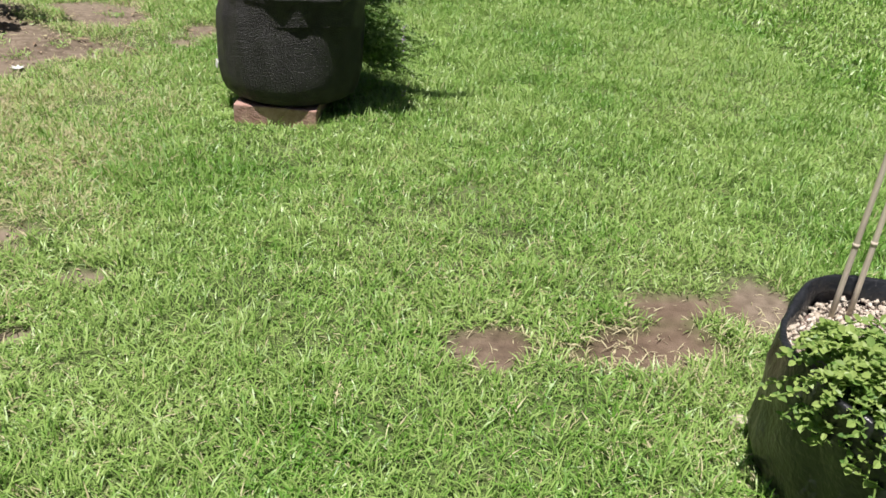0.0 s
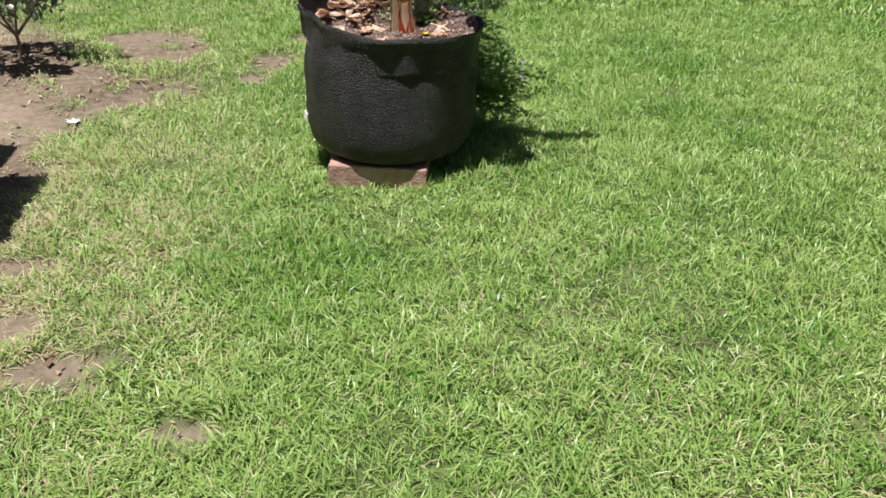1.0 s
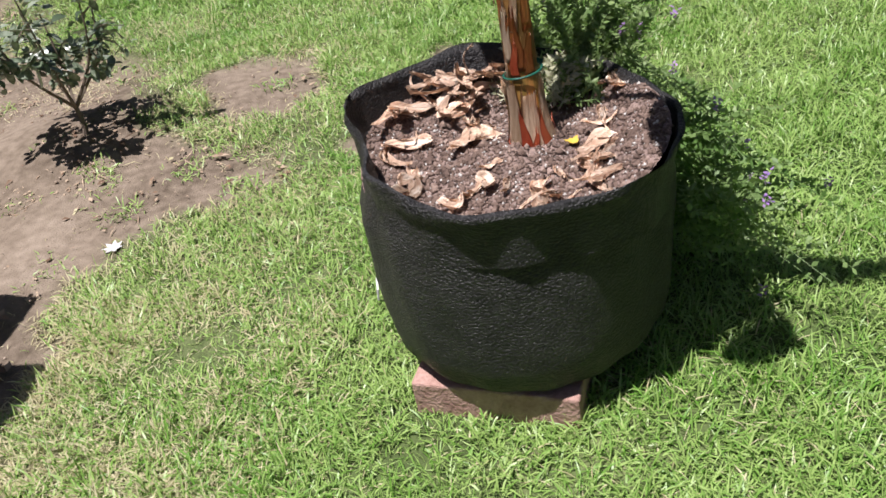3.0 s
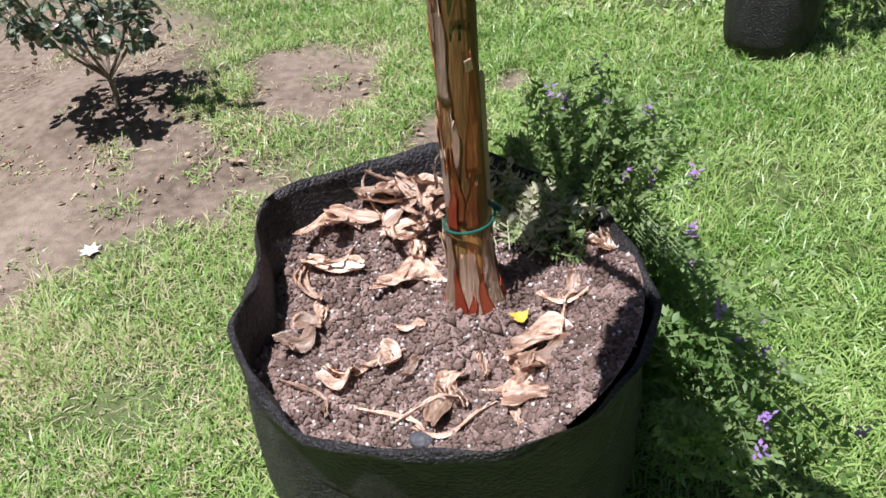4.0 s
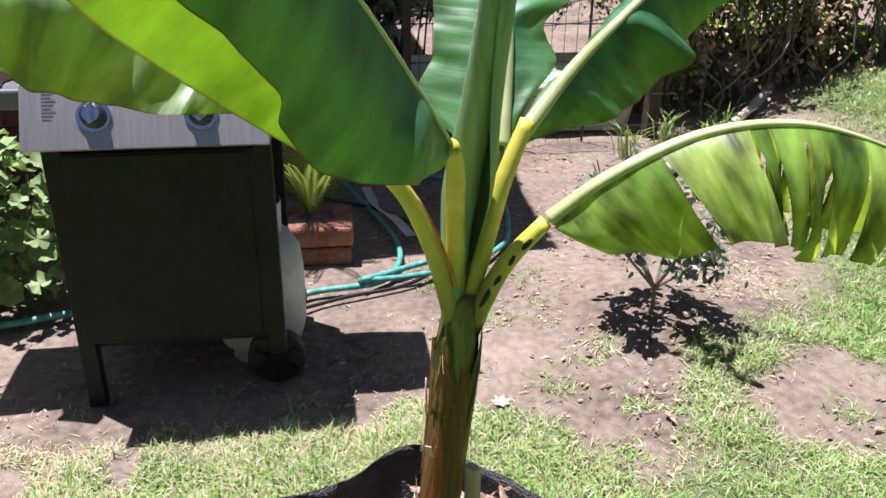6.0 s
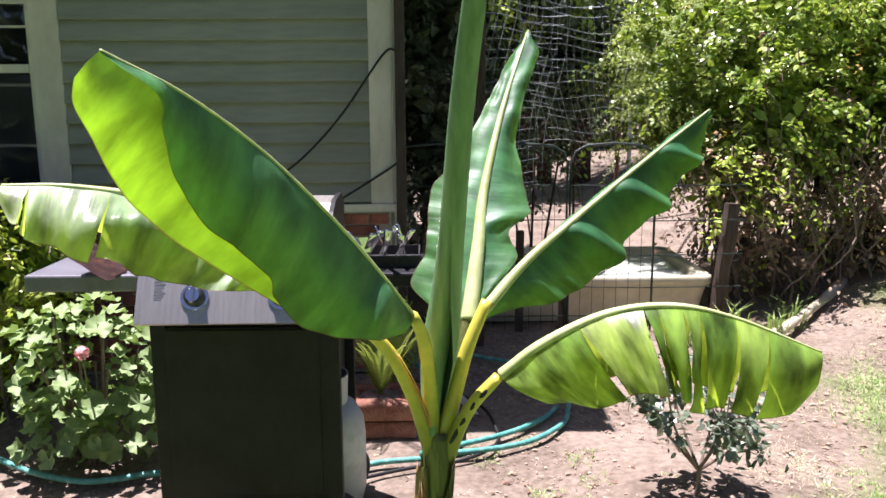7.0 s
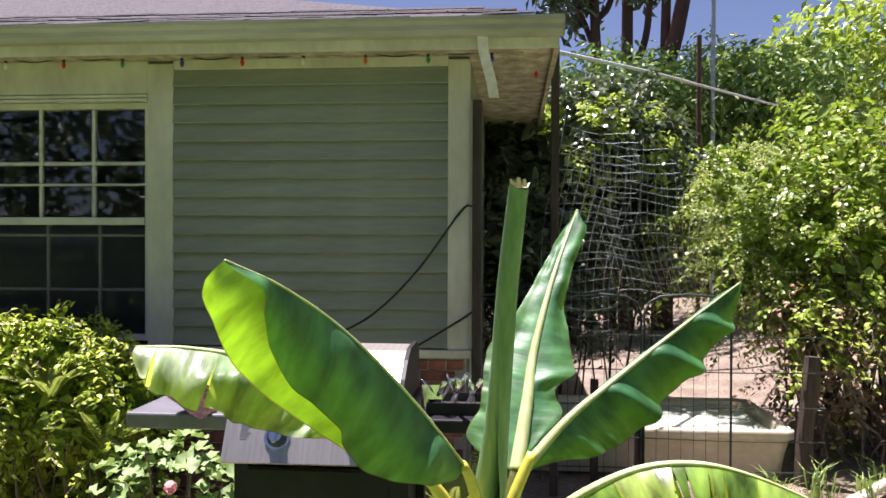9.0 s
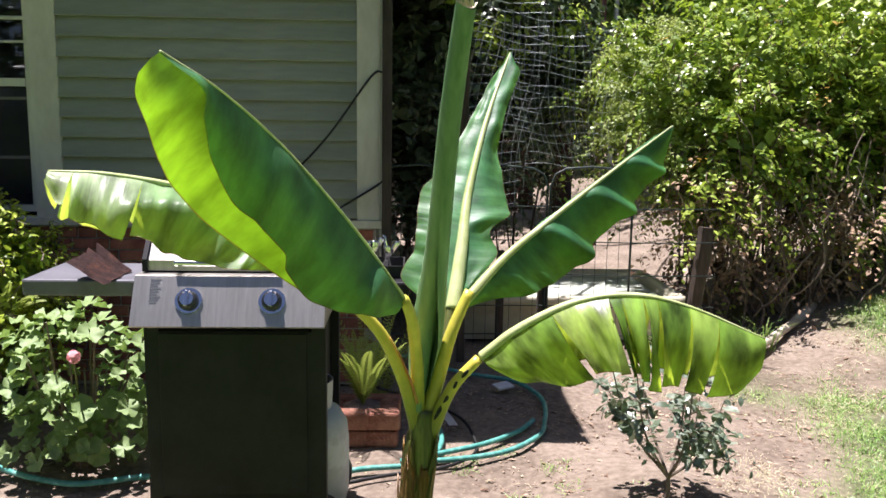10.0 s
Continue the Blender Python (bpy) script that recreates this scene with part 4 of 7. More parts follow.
bulb_cols = {"red": (0.6, 0.03, 0.02), "green": (0.02, 0.2, 0.08), "blue": (0.03, 0.05, 0.4), "white": (0.7, 0.68, 0.6), "orange": (0.65, 0.12, 0.03)}
bulb_mats = {k: surface("bulb_" + k, c, tuple(min(1, v * 1.3) for v in c), 10, 0.3, bump=0.0, vary=0.05) for k, c in bulb_cols.items()}
for k, col in enumerate(("blue", "red", "white", "red", "green", "blue", "red", "white", "orange", "green", "blue")):
    y = 0.88 + 0.36 * (k - 3)
    if y > 3.6:
        break
    bm = bmesh.new()
    lathe(bm, [(0.0, -0.062), (0.006, -0.058), (0.012, -0.044), (0.012, -0.034), (0.007, -0.022), (0.0, -0.020)], (-3.64, y, 2.668), 10)
    part("bulb", bm, bulb_mats[col], lights, col + " bulb", True)
    part("socket", tube(bmesh.new(), [Vector((-3.64, y, 2.672)), Vector((-3.64, y, 2.646))], 0.009, 8), M_GREENWIRE, lights)
bm = bmesh.new()
lathe(bm, [(0.0, -0.062), (0.006, -0.058), (0.012, -0.044), (0.012, -0.034), (0.007, -0.022), (0.0, -0.020)], (-4.05, 3.66, 2.66), 10)
part("bulb", bm, bulb_mats["red"], lights, "red bulb", True)

# ---- things by the house wall ----
def grill():
    g = thing("gas_grill", (-1.95, 2.87, gz(-1.95, 2.87)), "black two-burner gas grill with brushed steel control panel", "grill")
    y0, y1 = 2.555, 3.185
    z0 = gz(-1.9, 2.8)
    cab = bmesh.new()
    box(cab, (-2.28, y0 + 0.035, 0.215), (-1.745, y1 - 0.035, 0.812), 0.004)
    cab = part("cabinet", cab, M_GRILLBLACK, g)
    part("door_panel", boxed((-1.745, y0 + 0.065, 0.225), (-1.739, y1 - 0.065, 0.805), 0.003), M_GRILLBLACK, cab)
    for y in (y0 + 0.015, y1 - 0.05):
        for x in (-1.79, -2.285):
            wheel_side = y > 2.9
            part("leg", boxed((x, y, z0 + (0.15 if wheel_side else 0.0)), (x + 0.045, y + 0.05, 0.84), 0.003), M_GRILLBLACK, g)
    part("bottom_shelf", boxed((-2.25, y0 + 0.05, 0.185), (-1.78, y1 - 0.05, 0.213), 0.003), M_GRILLBLACK, g)
    for x in (-1.84, -2.25):
        bm = bmesh.new()
        zc = z0 + 0.092
        tube(bm, [Vector((x + d, 3.145, zc)) for d in (-0.025, -0.018, 0.018, 0.025)], lambda u: 0.092 if 0 < u < 1 else 0.08, 30)
        w = part("wheel", bm, M_RUBBER, g)
        part("hub", tube(bmesh.new(), [Vector((x + 0.0255, 3.145, zc)), Vector((x + 0.036, 3.145, zc))], 0.034, 16), M_GRILLBLACK, w)
        for q in range(6):
            a = q * math.pi / 3
            part("spoke", boxed((-0.003, -0.006, 0.034), (0.003, 0.006, 0.078), 0.001, Matrix.Translation((x + 0.028, 3.145, zc)) @ pose(0, 0, 0, math.degrees(a), 0, 0)), M_GRILLBLACK, w)
    # sloping control panel
    bm = bmesh.new()
    prism(bm, [(-1.67, 0.842), (-1.664, 0.848), (-1.744, 1.002), (-1.752, 1.004), (-2.1, 1.0), (-2.1, 0.842)], 'y', y0 - 0.005, y1 + 0.003)
    panel = part("control_panel", bm, M_STEEL, g, "brushed steel sloping control panel")
    nrm = Vector((0.154, 0, 0.08)).normalized()
    for y, turn in ((2.737, 0), (3.012, 0)):
        c = Vector((-1.704, y, 0.925))
        k = part("knob_bezel", tube(bmesh.new(), [c, c + nrm * 0.006, c + nrm * 0.0065], lambda u: 0.045 if u < 0.9 else 0.042, 32), M_CHROME, panel, "chrome ring")
        bm = bmesh.new()
        tube(bm, [c + nrm * 0.006, c + nrm * 0.018, c + nrm * 0.028, c + nrm * 0.031], lambda u: 0.034 - 0.006 * u, 32)
        part("knob", bm, M_BAGPLASTIC, panel, "glossy black control knob", True)
        part("knob_cap", tube(bmesh.new(), [c + nrm * 0.0305, c + nrm * 0.0335], 0.022, 24), M_CHROME, panel, "chrome knob face")
        up = Vector((-0.08, 0, 0.154)).normalized()
        bm = bmesh.new()
        m = Matrix.Translation(c + nrm * 0.036) @ Matrix((Vector((0, 1, 0)), up, nrm)).transposed().to_4x4()
        box(bm, (-0.007, -0.027, -0.006), (0.007, 0.027, 0.008), 0.003, m)
        part("knob_grip", bm, M_CHROME, panel, "chrome grip")
    # printed label bars on the panel
    for r in range(9):
        c = Vector((-1.738 + 0.0045 * r, 2.605, 0.9905 - 0.00865 * r))
        bm = bmesh.new()
        box(bm, (0, 0, 0), (0.0012, 0.036 - 0.006 * (r % 3), 0.0014), 0, Matrix.Translation(c + nrm * 0.001) @ pose(0, 0, 0, 0, -27, 0))
        part("printed_bar", bm, M_SHELF, panel)
    # fire box and lid
    part("firebox", boxed((-2.26, y0 + 0.01, 0.845), (-1.80, y1 - 0.01, 1.006), 0.004), M_GRILLBLACK, g)
    lid = bmesh.new()
    prism(lid, [(-1.80, 1.010), (-1.80, 1.045), (-1.845, 1.10), (-1.93, 1.155), (-2.02, 1.185), (-2.20, 1.19), (-2.27, 1.16), (-2.28, 1.010)], 'y', y0 + 0.02, y1 - 0.045)
    lidob = part("lid", lid, M_STEEL, g, "brushed steel lid")
    for y in (y0 + 0.005, y1 - 0.043):
        e = bmesh.new()
        prism(e, [(-1.79, 1.008), (-1.79, 1.05), (-1.84, 1.108), (-1.93, 1.165), (-2.02, 1.196), (-2.205, 1.2), (-2.28, 1.165), (-2.29, 1.008)], 'y', y, y + 0.016)
        part("lid_end", e, M_GRILLBLACK, lidob, "black cast lid end")
    h = tube(bmesh.new(), catmull([(-1.80, y0 + 0.13, 1.04), (-1.755, y0 + 0.13, 1.045), (-1.75, y0 + 0.16, 1.045), (-1.75, y1 - 0.19, 1.045), (-1.755, y1 - 0.16, 1.045), (-1.80, y1 - 0.16, 1.04)], 30), 0.010, 10)
    part("lid_handle", h, M_CHROME, lidob, "chrome bar handle", True)
    part("temperature_gauge", tube(bmesh.new(), [Vector((-2.02, 2.96, 1.185)), Vector((-2.015, 2.96, 1.194))], 0.016, 20), M_CHROME, lidob)
    # side shelves
    part("side_shelf", boxed((-2.29, 2.085, 0.89), (-1.93, y0 - 0.008, 0.95), 0.008), M_SHELF, g, "grey painted side shelf")
    part("side_shelf", boxed((-2.26, y1 + 0.006, 0.905), (-1.90, 3.47, 0.955), 0.008), M_GRILLBLACK, g, "black side shelf")
    g.matrix_basis = Matrix.Translation(Vector((-0.07, -0.016, 0)) + g.matrix_basis.translation)
    return g


grill()


def grill_clutter():
    # rusty grate lying on the shelf
    bm = bmesh.new()
    v = []
    for i in range(9):
        x, row = -2.16 + 0.28 * i / 8, []
        for j in range(4):
            lift = (0.10, 0.07, 0.03, 0.004)[j] * (1 - 0.35 * abs(math.sin(i * 1.7)))
            row.append(bm.verts.new((x + 0.02 * j, 2.27 + 0.05 * j + 0.008 * math.sin(2 * i), 0.952 + lift)))
        v.append(row)
    for i in range(8):
        for j in range(3):
            bm.faces.new((v[i][j], v[i + 1][j], v[i + 1][j + 1], v[i][j + 1]))
    bmesh.ops.solidify(bm, geom=bm.faces[:], thickness=0.004)
    bmesh.ops.translate(bm, vec=(-0.07, -0.016, 0), verts=bm.verts)
    tagged(part("rusty_tray", bm, M_RUST), "rusty bent steel tray lying on the grill shelf", "tray")
    # utensils
    cad = thing("utensil_caddy", (-2.1, 3.32, 0.956), "silver barbecue utensils in a black wire caddy", "utensils")
    box_bm = bmesh.new()
    for lo, hi in (((-2.2, 3.22, 0.957), (-1.98, 3.45, 0.965)), ((-2.2, 3.22, 0.965), (-2.195, 3.45, 1.0)), ((-1.985, 3.22, 0.965), (-1.98, 3.45, 1.0)), ((-2.195, 3.22, 0.965), (-1.985, 3.225, 1.0)), ((-2.195, 3.445, 0.965), (-1.985, 3.45, 1.0))):
        box(box_bm, lo, hi)
    part("basket", box_bm, M_RUBBER, cad)
    for k in range(9):
        a = Vector((-2.15 + 0.13 * rng.random(), 3.24 + 0.02 * k, 0.975))
        d = Vector((0.05 + 0.08 * rng.random(), -0.10 + 0.2 * rng.random(), 0.10 + 0.05 * rng.random()))
        bm = bmesh.new()
        tube(bm, [a, a + d * 0.5, a + d], lambda u: 0.005 + 0.009 * u, 6, flat=0.35)
        part("utensil", bm, M_CHROME, cad, smooth=True)
    bm = bmesh.new()
    prism(bm, [(3.21, 0.967), (3.27, 0.967), (3.28, 1.06), (3.2, 1.06)], 'x', -2.02, -2.017)
    part("spatula", bm, M_CHROME, cad)
    cad.matrix_basis = Matrix.Translation(Vector((-0.07, -0.016, 0)) + cad.matrix_basis.translation)


grill_clutter()


def propane_tank():
    t = thing("propane_tank", (-2.13, 3.1, gz(-2.1, 3.1)), "white steel propane tank standing behind the grill", "gas tank")
    c = (-2.11, 3.07, gz(-2.1, 3.1))
    bm = bmesh.new()
    lathe(bm, [(0.0, 0.05), (0.10, 0.045), (0.14, 0.07), (0.153, 0.12), (0.155, 0.2), (0.155, 0.32), (0.148, 0.39), (0.12, 0.44), (0.06, 0.465), (0.0, 0.47)], c, 36)
    part("body", bm, M_TANK, t, smooth=True)
    bm = bmesh.new()
    lathe(bm, [(0.10, 0.0), (0.105, 0.0), (0.105, 0.05), (0.10, 0.05)], c, 28)
    part("foot_ring", bm, M_TANK, t)
    bm = bmesh.new()
    lathe(bm, [(0.085, 0.45), (0.09, 0.45), (0.095, 0.56), (0.09, 0.56)], c, 28)
    part("collar", bm, M_TANK, t)
    part("valve", tube(bmesh.new(), [Vector((c[0], c[1], c[2] + 0.465)), Vector((c[0], c[1], c[2] + 0.54))], 0.02, 10), M_CHROME, t)


propane_tank()


def frond(base, way, length, width, droop):
    """One fern frond as a mesh: a bent rib with paired leaflets."""
    bm = bmesh.new()
    way = Vector(way).normalized()
    pts = []
    for i in range(27):
        u = i / 26
        pts.append(Vector(base) + way * length * u + Vector((way.x, way.y, 0)) * 0.15 * length * u * u - Vector((0, 0, 1)) * droop * length * u * u)
    tube(bm, pts, lambda u: 0.0025 * (1 - 0.8 * u), 4, cap=False)
    for i in range(3, 26):
        u = i / 26
        t = (pts[i + 1] - pts[i - 1]).normalized()
        s = t.cross(Vector((0.2, 0.1, 1))).normalized()
        w = width * math.sin(math.pi * min(1, 0.15 + u * 0.85)) ** 0.7
        for sg in (-1, 1):
            a = pts[i]
            tip = a + s * sg * w + t * w * 0.4 + Vector((0, 0, 0.25 * w))
            q = [bm.verts.new(p) for p in (a, a + (tip - a) * 0.4 + t * 0.006, tip, a + (tip - a) * 0.4 - t * 0.006)]
            bm.faces.new(q)
    return bm


def fern(name, base, n, length, label, seed, spread=0.7):
    r = random.Random(seed)
    f = thing(name, base, label, "fern")
    for k in range(n):
        a = 2 * math.pi * k / n + r.uniform(-0.3, 0.3)
        w = (math.cos(a) * spread * r.uniform(0.4, 1.2), math.sin(a) * spread * r.uniform(0.4, 1.2), r.uniform(0.7, 1.1))
        part("frond", frond(base, w, length * r.uniform(0.6, 1.05), 0.035, r.uniform(0.1, 0.5)), M_FERN, f)
    return f


def brick_planter():
    z = gz(-2.9, 3.25)
    p = thing("brick_planter", (-2.88, 3.25, z), "low planter of old red bricks filled with soil", "planter")
    me = shared("brick", boxed((-0.1, -0.046, 0), (0.1, 0.046, 0.084), 0.012), M_OLDBRICK)
    r = random.Random(3)
    for k in range(2):
        for x, y, a in ((-2.83, 3.15, 90), (-2.83, 3.31, 90), (-2.93, 3.36, 0), (-2.93, 3.09, 0), (-3.04, 3.15, 90), (-3.04, 3.31, 90)):
            sh = 0.09 if k % 2 and a == 90 else 0
            piece("brick", me, pose(x + r.uniform(-.006, .006), y + r.uniform(-.006, .006) + sh * 0, z + 0.089 * k, r.uniform(-2, 2), r.uniform(-2, 2), a + r.uniform(-6, 6)), p)
    bm = bmesh.new()
    lathe(bm, [(0.0, 0.175), (0.08, 0.17), (0.115, 0.155), (0.115, 0.0)], (-2.93, 3.23, z), 16)
    part("soil", bm, M_SOIL, p, "dark soil filling")
    fern("fern", (-2.92, 3.23, z + 0.165), 26, 0.56, "light green sword fern growing in the brick planter", 4, 0.42)
    fern("fern", (-3.2, 3.28, z), 12, 1.05, "tall light green fern behind the brick planter", 9, 0.35)


brick_planter()


def hose():
    z = 0.025
    h = thing("garden_hose", (-2.9, 3.7, z), "teal garden hose lying in loops on the soil", "hose")
    main = [(-2.2, 2.95, z), (-2.45, 3.2, z), (-2.52, 3.49, z), (-2.66, 3.585, z), (-2.86, 3.615, z), (-3.14, 3.57, z), (-3.5, 3.46, z + 0.01), (-4.0, 3.33, z + 0.03), (-4.2, 3.5, z + 0.02)]
    loop = [(-2.505, 3.42, z + 0.022), (-2.56, 3.64, z + 0.005), (-2.66, 3.90, z), (-2.86, 4.09, z), (-3.05, 4.15, z), (-3.3, 4.19, z), (-3.5, 4.17, z), (-3.72, 4.06, z), (-3.86, 3.8, z), (-4.0, 3.5, z + 0.03)]
    tail = [(-2.49, 3.43, z + 0.03), (-2.61, 3.59, z + 0.012), (-2.76, 3.82, z), (-2.92, 4.0, z), (-3.07, 4.095, z)]
    front = [(-2.42, 2.55, z), (-2.39, 2.3, z), (-2.35, 2.19, z), (-2.33, 2.06, z), (-2.38, 1.9, z), (-2.45, 1.76, z), (-2.6, 1.5, z), (-2.62, 1.2, z)]
    for nm, pts in (("hose_length", main), ("hose_loop", loop), ("hose_end", tail), ("hose_length", front)):
        part(nm, tube(bmesh.new(), catmull(pts, 70), 0.0125, 10), M_HOSE, h, smooth=True)
    drip = [(-2.25, 3.0, z - 0.008), (-2.42, 3.35, z - 0.008), (-2.5, 3.6, z - 0.008), (-2.66, 3.76, z - 0.008), (-2.85, 3.77, z), (-3.1, 3.72, z), (-3.35, 3.55, z), (-3.3, 3.4, z + 0.06), (-3.0, 3.3, 0.22)]
    d = part("drip_tube", tube(bmesh.new(), catmull(drip, 50), 0.008, 8), M_CABLE, None, smooth=True)
    tagged(d, "thin black irrigation tube lying on the soil", "tube")
    # white plastic strip on the hose
    bm = bmesh.new()
    path = catmull([(-3.45, 3.50, 0.11), (-3.3, 3.55, 0.05), (-3.15, 3.62, 0.055), (-2.98, 3.68, 0.03)], 10)
    vs = []
    for i, p in enumerate(path):
        w = 0.012 if 2 < i < 6 else 0.028
        vs.append([bm.verts.new(p + Vector((0.3, 0.8, 0.15)) * w), bm.verts.new(p - Vector((0.3, 0.8, 0.15)) * w)])
    for a, b in zip(vs, vs[1:]):
        bm.faces.new((a[0], a[1], b[1], b[0]))
    bmesh.ops.solidify(bm, geom=bm.faces[:], thickness=0.003)
    tagged(part("plastic_tag", bm, M_WHITE), "torn white plastic strip caught on the garden hose", "plastic strip")
    bm = boxed((-0.045, -0.05, 0), (0.045, 0.05, 0.012), 0.003, pose(-3.62, 4.0, 0.02, 4, 3, 25))
    tagged(part("plastic_tray", bm, M_WHITE), "small clear plastic tray lying on the soil", "tray")


hose()


def scatter_leaves(me, parent, n, r, centre, radii, size, up=0.6, low=None):
    """n leaf pieces on shared mesh data round an ellipsoid."""
    for _ in range(n):
        d = Vector((r.gauss(0, 1), r.gauss(0, 1), r.gauss(0, 1))).normalized()
        k = r.uniform(0.55, 1.05)
        p = Vector(centre) + Vector((d.x * radii[0], d.y * radii[1], d.z * radii[2])) * k
        if low is not None and p.z < low:
            p.z = low + r.uniform(0, 0.1)
        nrm = (d * 0.8 + Vector((r.gauss(0, .4), r.gauss(0, .4), up))).normalized()
        q = nrm.to_track_quat('Z', 'Y').to_matrix().to_4x4()
        piece("leaf", me, Matrix.Translation(p) @ q @ pose(0, 0, 0, 0, 0, r.uniform(0, 360)) @ Matrix.Scale(size * r.uniform(0.6, 1.25), 4), parent)


def geranium():
    base_z = gz(-2.6, 2.0)
    g = thing("geranium", (-2.62, 2.02, base_z), "leafy geranium bush with one pink flower head", "geranium")
    r = random.Random(11)
    for k in range(14):
        bm = bmesh.new()
        a = r.uniform(0, 6.28)
        tip = Vector((-2.62 + 0.2 * math.cos(a), 1.99 + 0.28 * math.sin(a), r.uniform(0.35, 0.7)))
        tube(bm, catmull([(-2.62 + 0.05 * math.cos(a), 2.0 + 0.05 * math.sin(a), base_z - 0.01), (-2.62 + 0.13 * math.cos(a), 2.0 + 0.17 * math.sin(a), 0.25), tip], 8), lambda u: 0.008 * (1 - 0.5 * u), 6)
        part("stem", bm, M_TWIG, g)
    lf = bmesh.new()
    c = lf.verts.new((0, 0, -0.12))
    rim = []
    n = 22
    for k in range(n):
        a = 0.25 + (2 * math.pi - 0.5) * k / (n - 1)
        rad = 0.5 * (1 + 0.07 * math.cos(7 * a))
        rim.append(lf.verts.new((rad * math.cos(a), rad * math.sin(a), 0.13 * math.sin(a * 3.0) + 0.07 * math.sin(a * 7))))
    for k in range(n - 1):
        lf.faces.new((c, rim[k], rim[k + 1]))
    me = shared("leaf", lf, M_GERANIUM, True)
    scatter_leaves(me, g, 180, r, (-2.62, 2.0, 0.42), (0.30, 0.37, 0.33), 0.088, up=1.3, low=base_z + 0.05)
    scatter_leaves(me, g, 118, r, (-2.6, 2.0, 0.19), (0.30, 0.38, 0.15), 0.08, up=1.0, low=base_z + 0.03)
    fl = bmesh.new()
    for k in range(26):
        d = Vector((r.gauss(0, 1), r.gauss(0, 1), r.gauss(0.2, 1))).normalized()
        p = Vector((-2.32, 2.105, 0.57)) + d * 0.026
        s = d.cross(Vector((0.3, 0.5, 0.8))).normalized() * 0.014
        u = d.cross(s).normalized() * 0.014
        fl.faces.new([fl.verts.new(p + q) for q in (s, u, -s, -u)])
    part("flower_head", fl, M_PINK, g, "pink flower head")
    part("flower_stalk", tube(bmesh.new(), catmull([(-2.5, 2.05, 0.25), (-2.4, 2.08, 0.42), (-2.32, 2.105, 0.56)], 8), 0.004, 6), M_STEMGREEN, g)


geranium()


def shrub(name, at, label, category, blobs, n, per, size, length, material, stems, seed, slim=0.5, twig=M_TWIG, up=0.5, droop=0.5, inner=0.45, core=0.85, first=0, group=""):
    """A bush: stems from the ground into a crown of many leaves."""
    r = random.Random(seed)
    s = thing(name, at, label, category, group)
    for k in range(stems):
        bm = bmesh.new()
        c, rad = r.choice(blobs[first:])
        tip = Vector(c) + Vector((r.uniform(-.7, .7) * rad[0], r.uniform(-.7, .7) * rad[1], r.uniform(-.2, .6) * rad[2]))
        foot = Vector((c[0] + r.uniform(-.3, .3) * rad[0], c[1] + r.uniform(-.5, .5) * rad[1], gz(at[0], at[1]) - 0.03))
        mid = foot.lerp(tip, 0.5) + Vector((r.uniform(-.1, .1), r.uniform(-.1, .1), 0)) * rad[2]
        tube(bm, catmull([foot, mid, tip], 8), lambda u: (0.004 + 0.012 * rad[2]) * (1 - 0.7 * u), 6)
        part("stem", bm, twig, s)
    V, F, P = leaf_sprays(np.random.default_rng(seed), blobs, n, per, size, length, droop, up, slim, gz(at[0], at[1]) + 0.02, inner=inner)
    place(new("crown", fast_mesh("crown", V, F, material)), s)
    # older leaves inside, which close the mass
    V, F = leaf_cloud(np.random.default_rng(seed + 500), [b[0] for b in blobs], [tuple(q * core for q in b[1]) for b in blobs], n * 9, size * 1.5, shell=0.7, slim=0.6, up=0.3, floor=gz(at[0], at[1]) + 0.02)
    place(new("inner_foliage", fast_mesh("inner_foliage", V, F, material)), s)
    # the shoots that carry the leaves
    M = P[:, ::3]
    n_pt = M.shape[1]
    off = np.array([(0.004, 0, 0), (-0.002, 0.0035, 0), (-0.002, -0.0035, 0)])
    TV = (M[:, :, None, :] + off).reshape(-1, 3)
    base = (np.arange(len(M))[:, None] * n_pt + np.arange(n_pt - 1)[None, :]).reshape(-1, 1) * 3
    TF = np.concatenate([base + np.array([[a, (a + 1) % 3, 3 + (a + 1) % 3, 3 + a]]) for a in range(3)], 0)
    place(new("twig_work", fast_mesh("twig_work", TV, TF, twig)), s)
    return s


shrub("shrub", (-3.05, 0.9, 0), "dense yellow-green leafy shrub under the window", "shrub",
      [((-3.1, 0.35, 0.78), (0.38, 0.5, 0.4)), ((-3.05, 0.95, 0.8), (0.4, 0.45, 0.38)), ((-3.08, 1.35, 0.72), (0.36, 0.36, 0.34)), ((-3.3, 0.9, 0.4), (0.3, 0.8, 0.35)), ((-3.05, 1.2, 0.95), (0.25, 0.3, 0.22))],
      760, 34, 0.056, 0.24, M_SHRUB, 26, 21, up=0.7, droop=0.5, slim=0.42)
fern("fern", (-2.80, 1.30, 0.82), 14, 0.42, "yellow-green fern fronds rising above the shrub", 33, 0.7)
fern("fern", (-2.85, 1.55, 0.55), 16, 0.5, "yellow-green fern fronds growing out of the shrub", 31, 0.8)

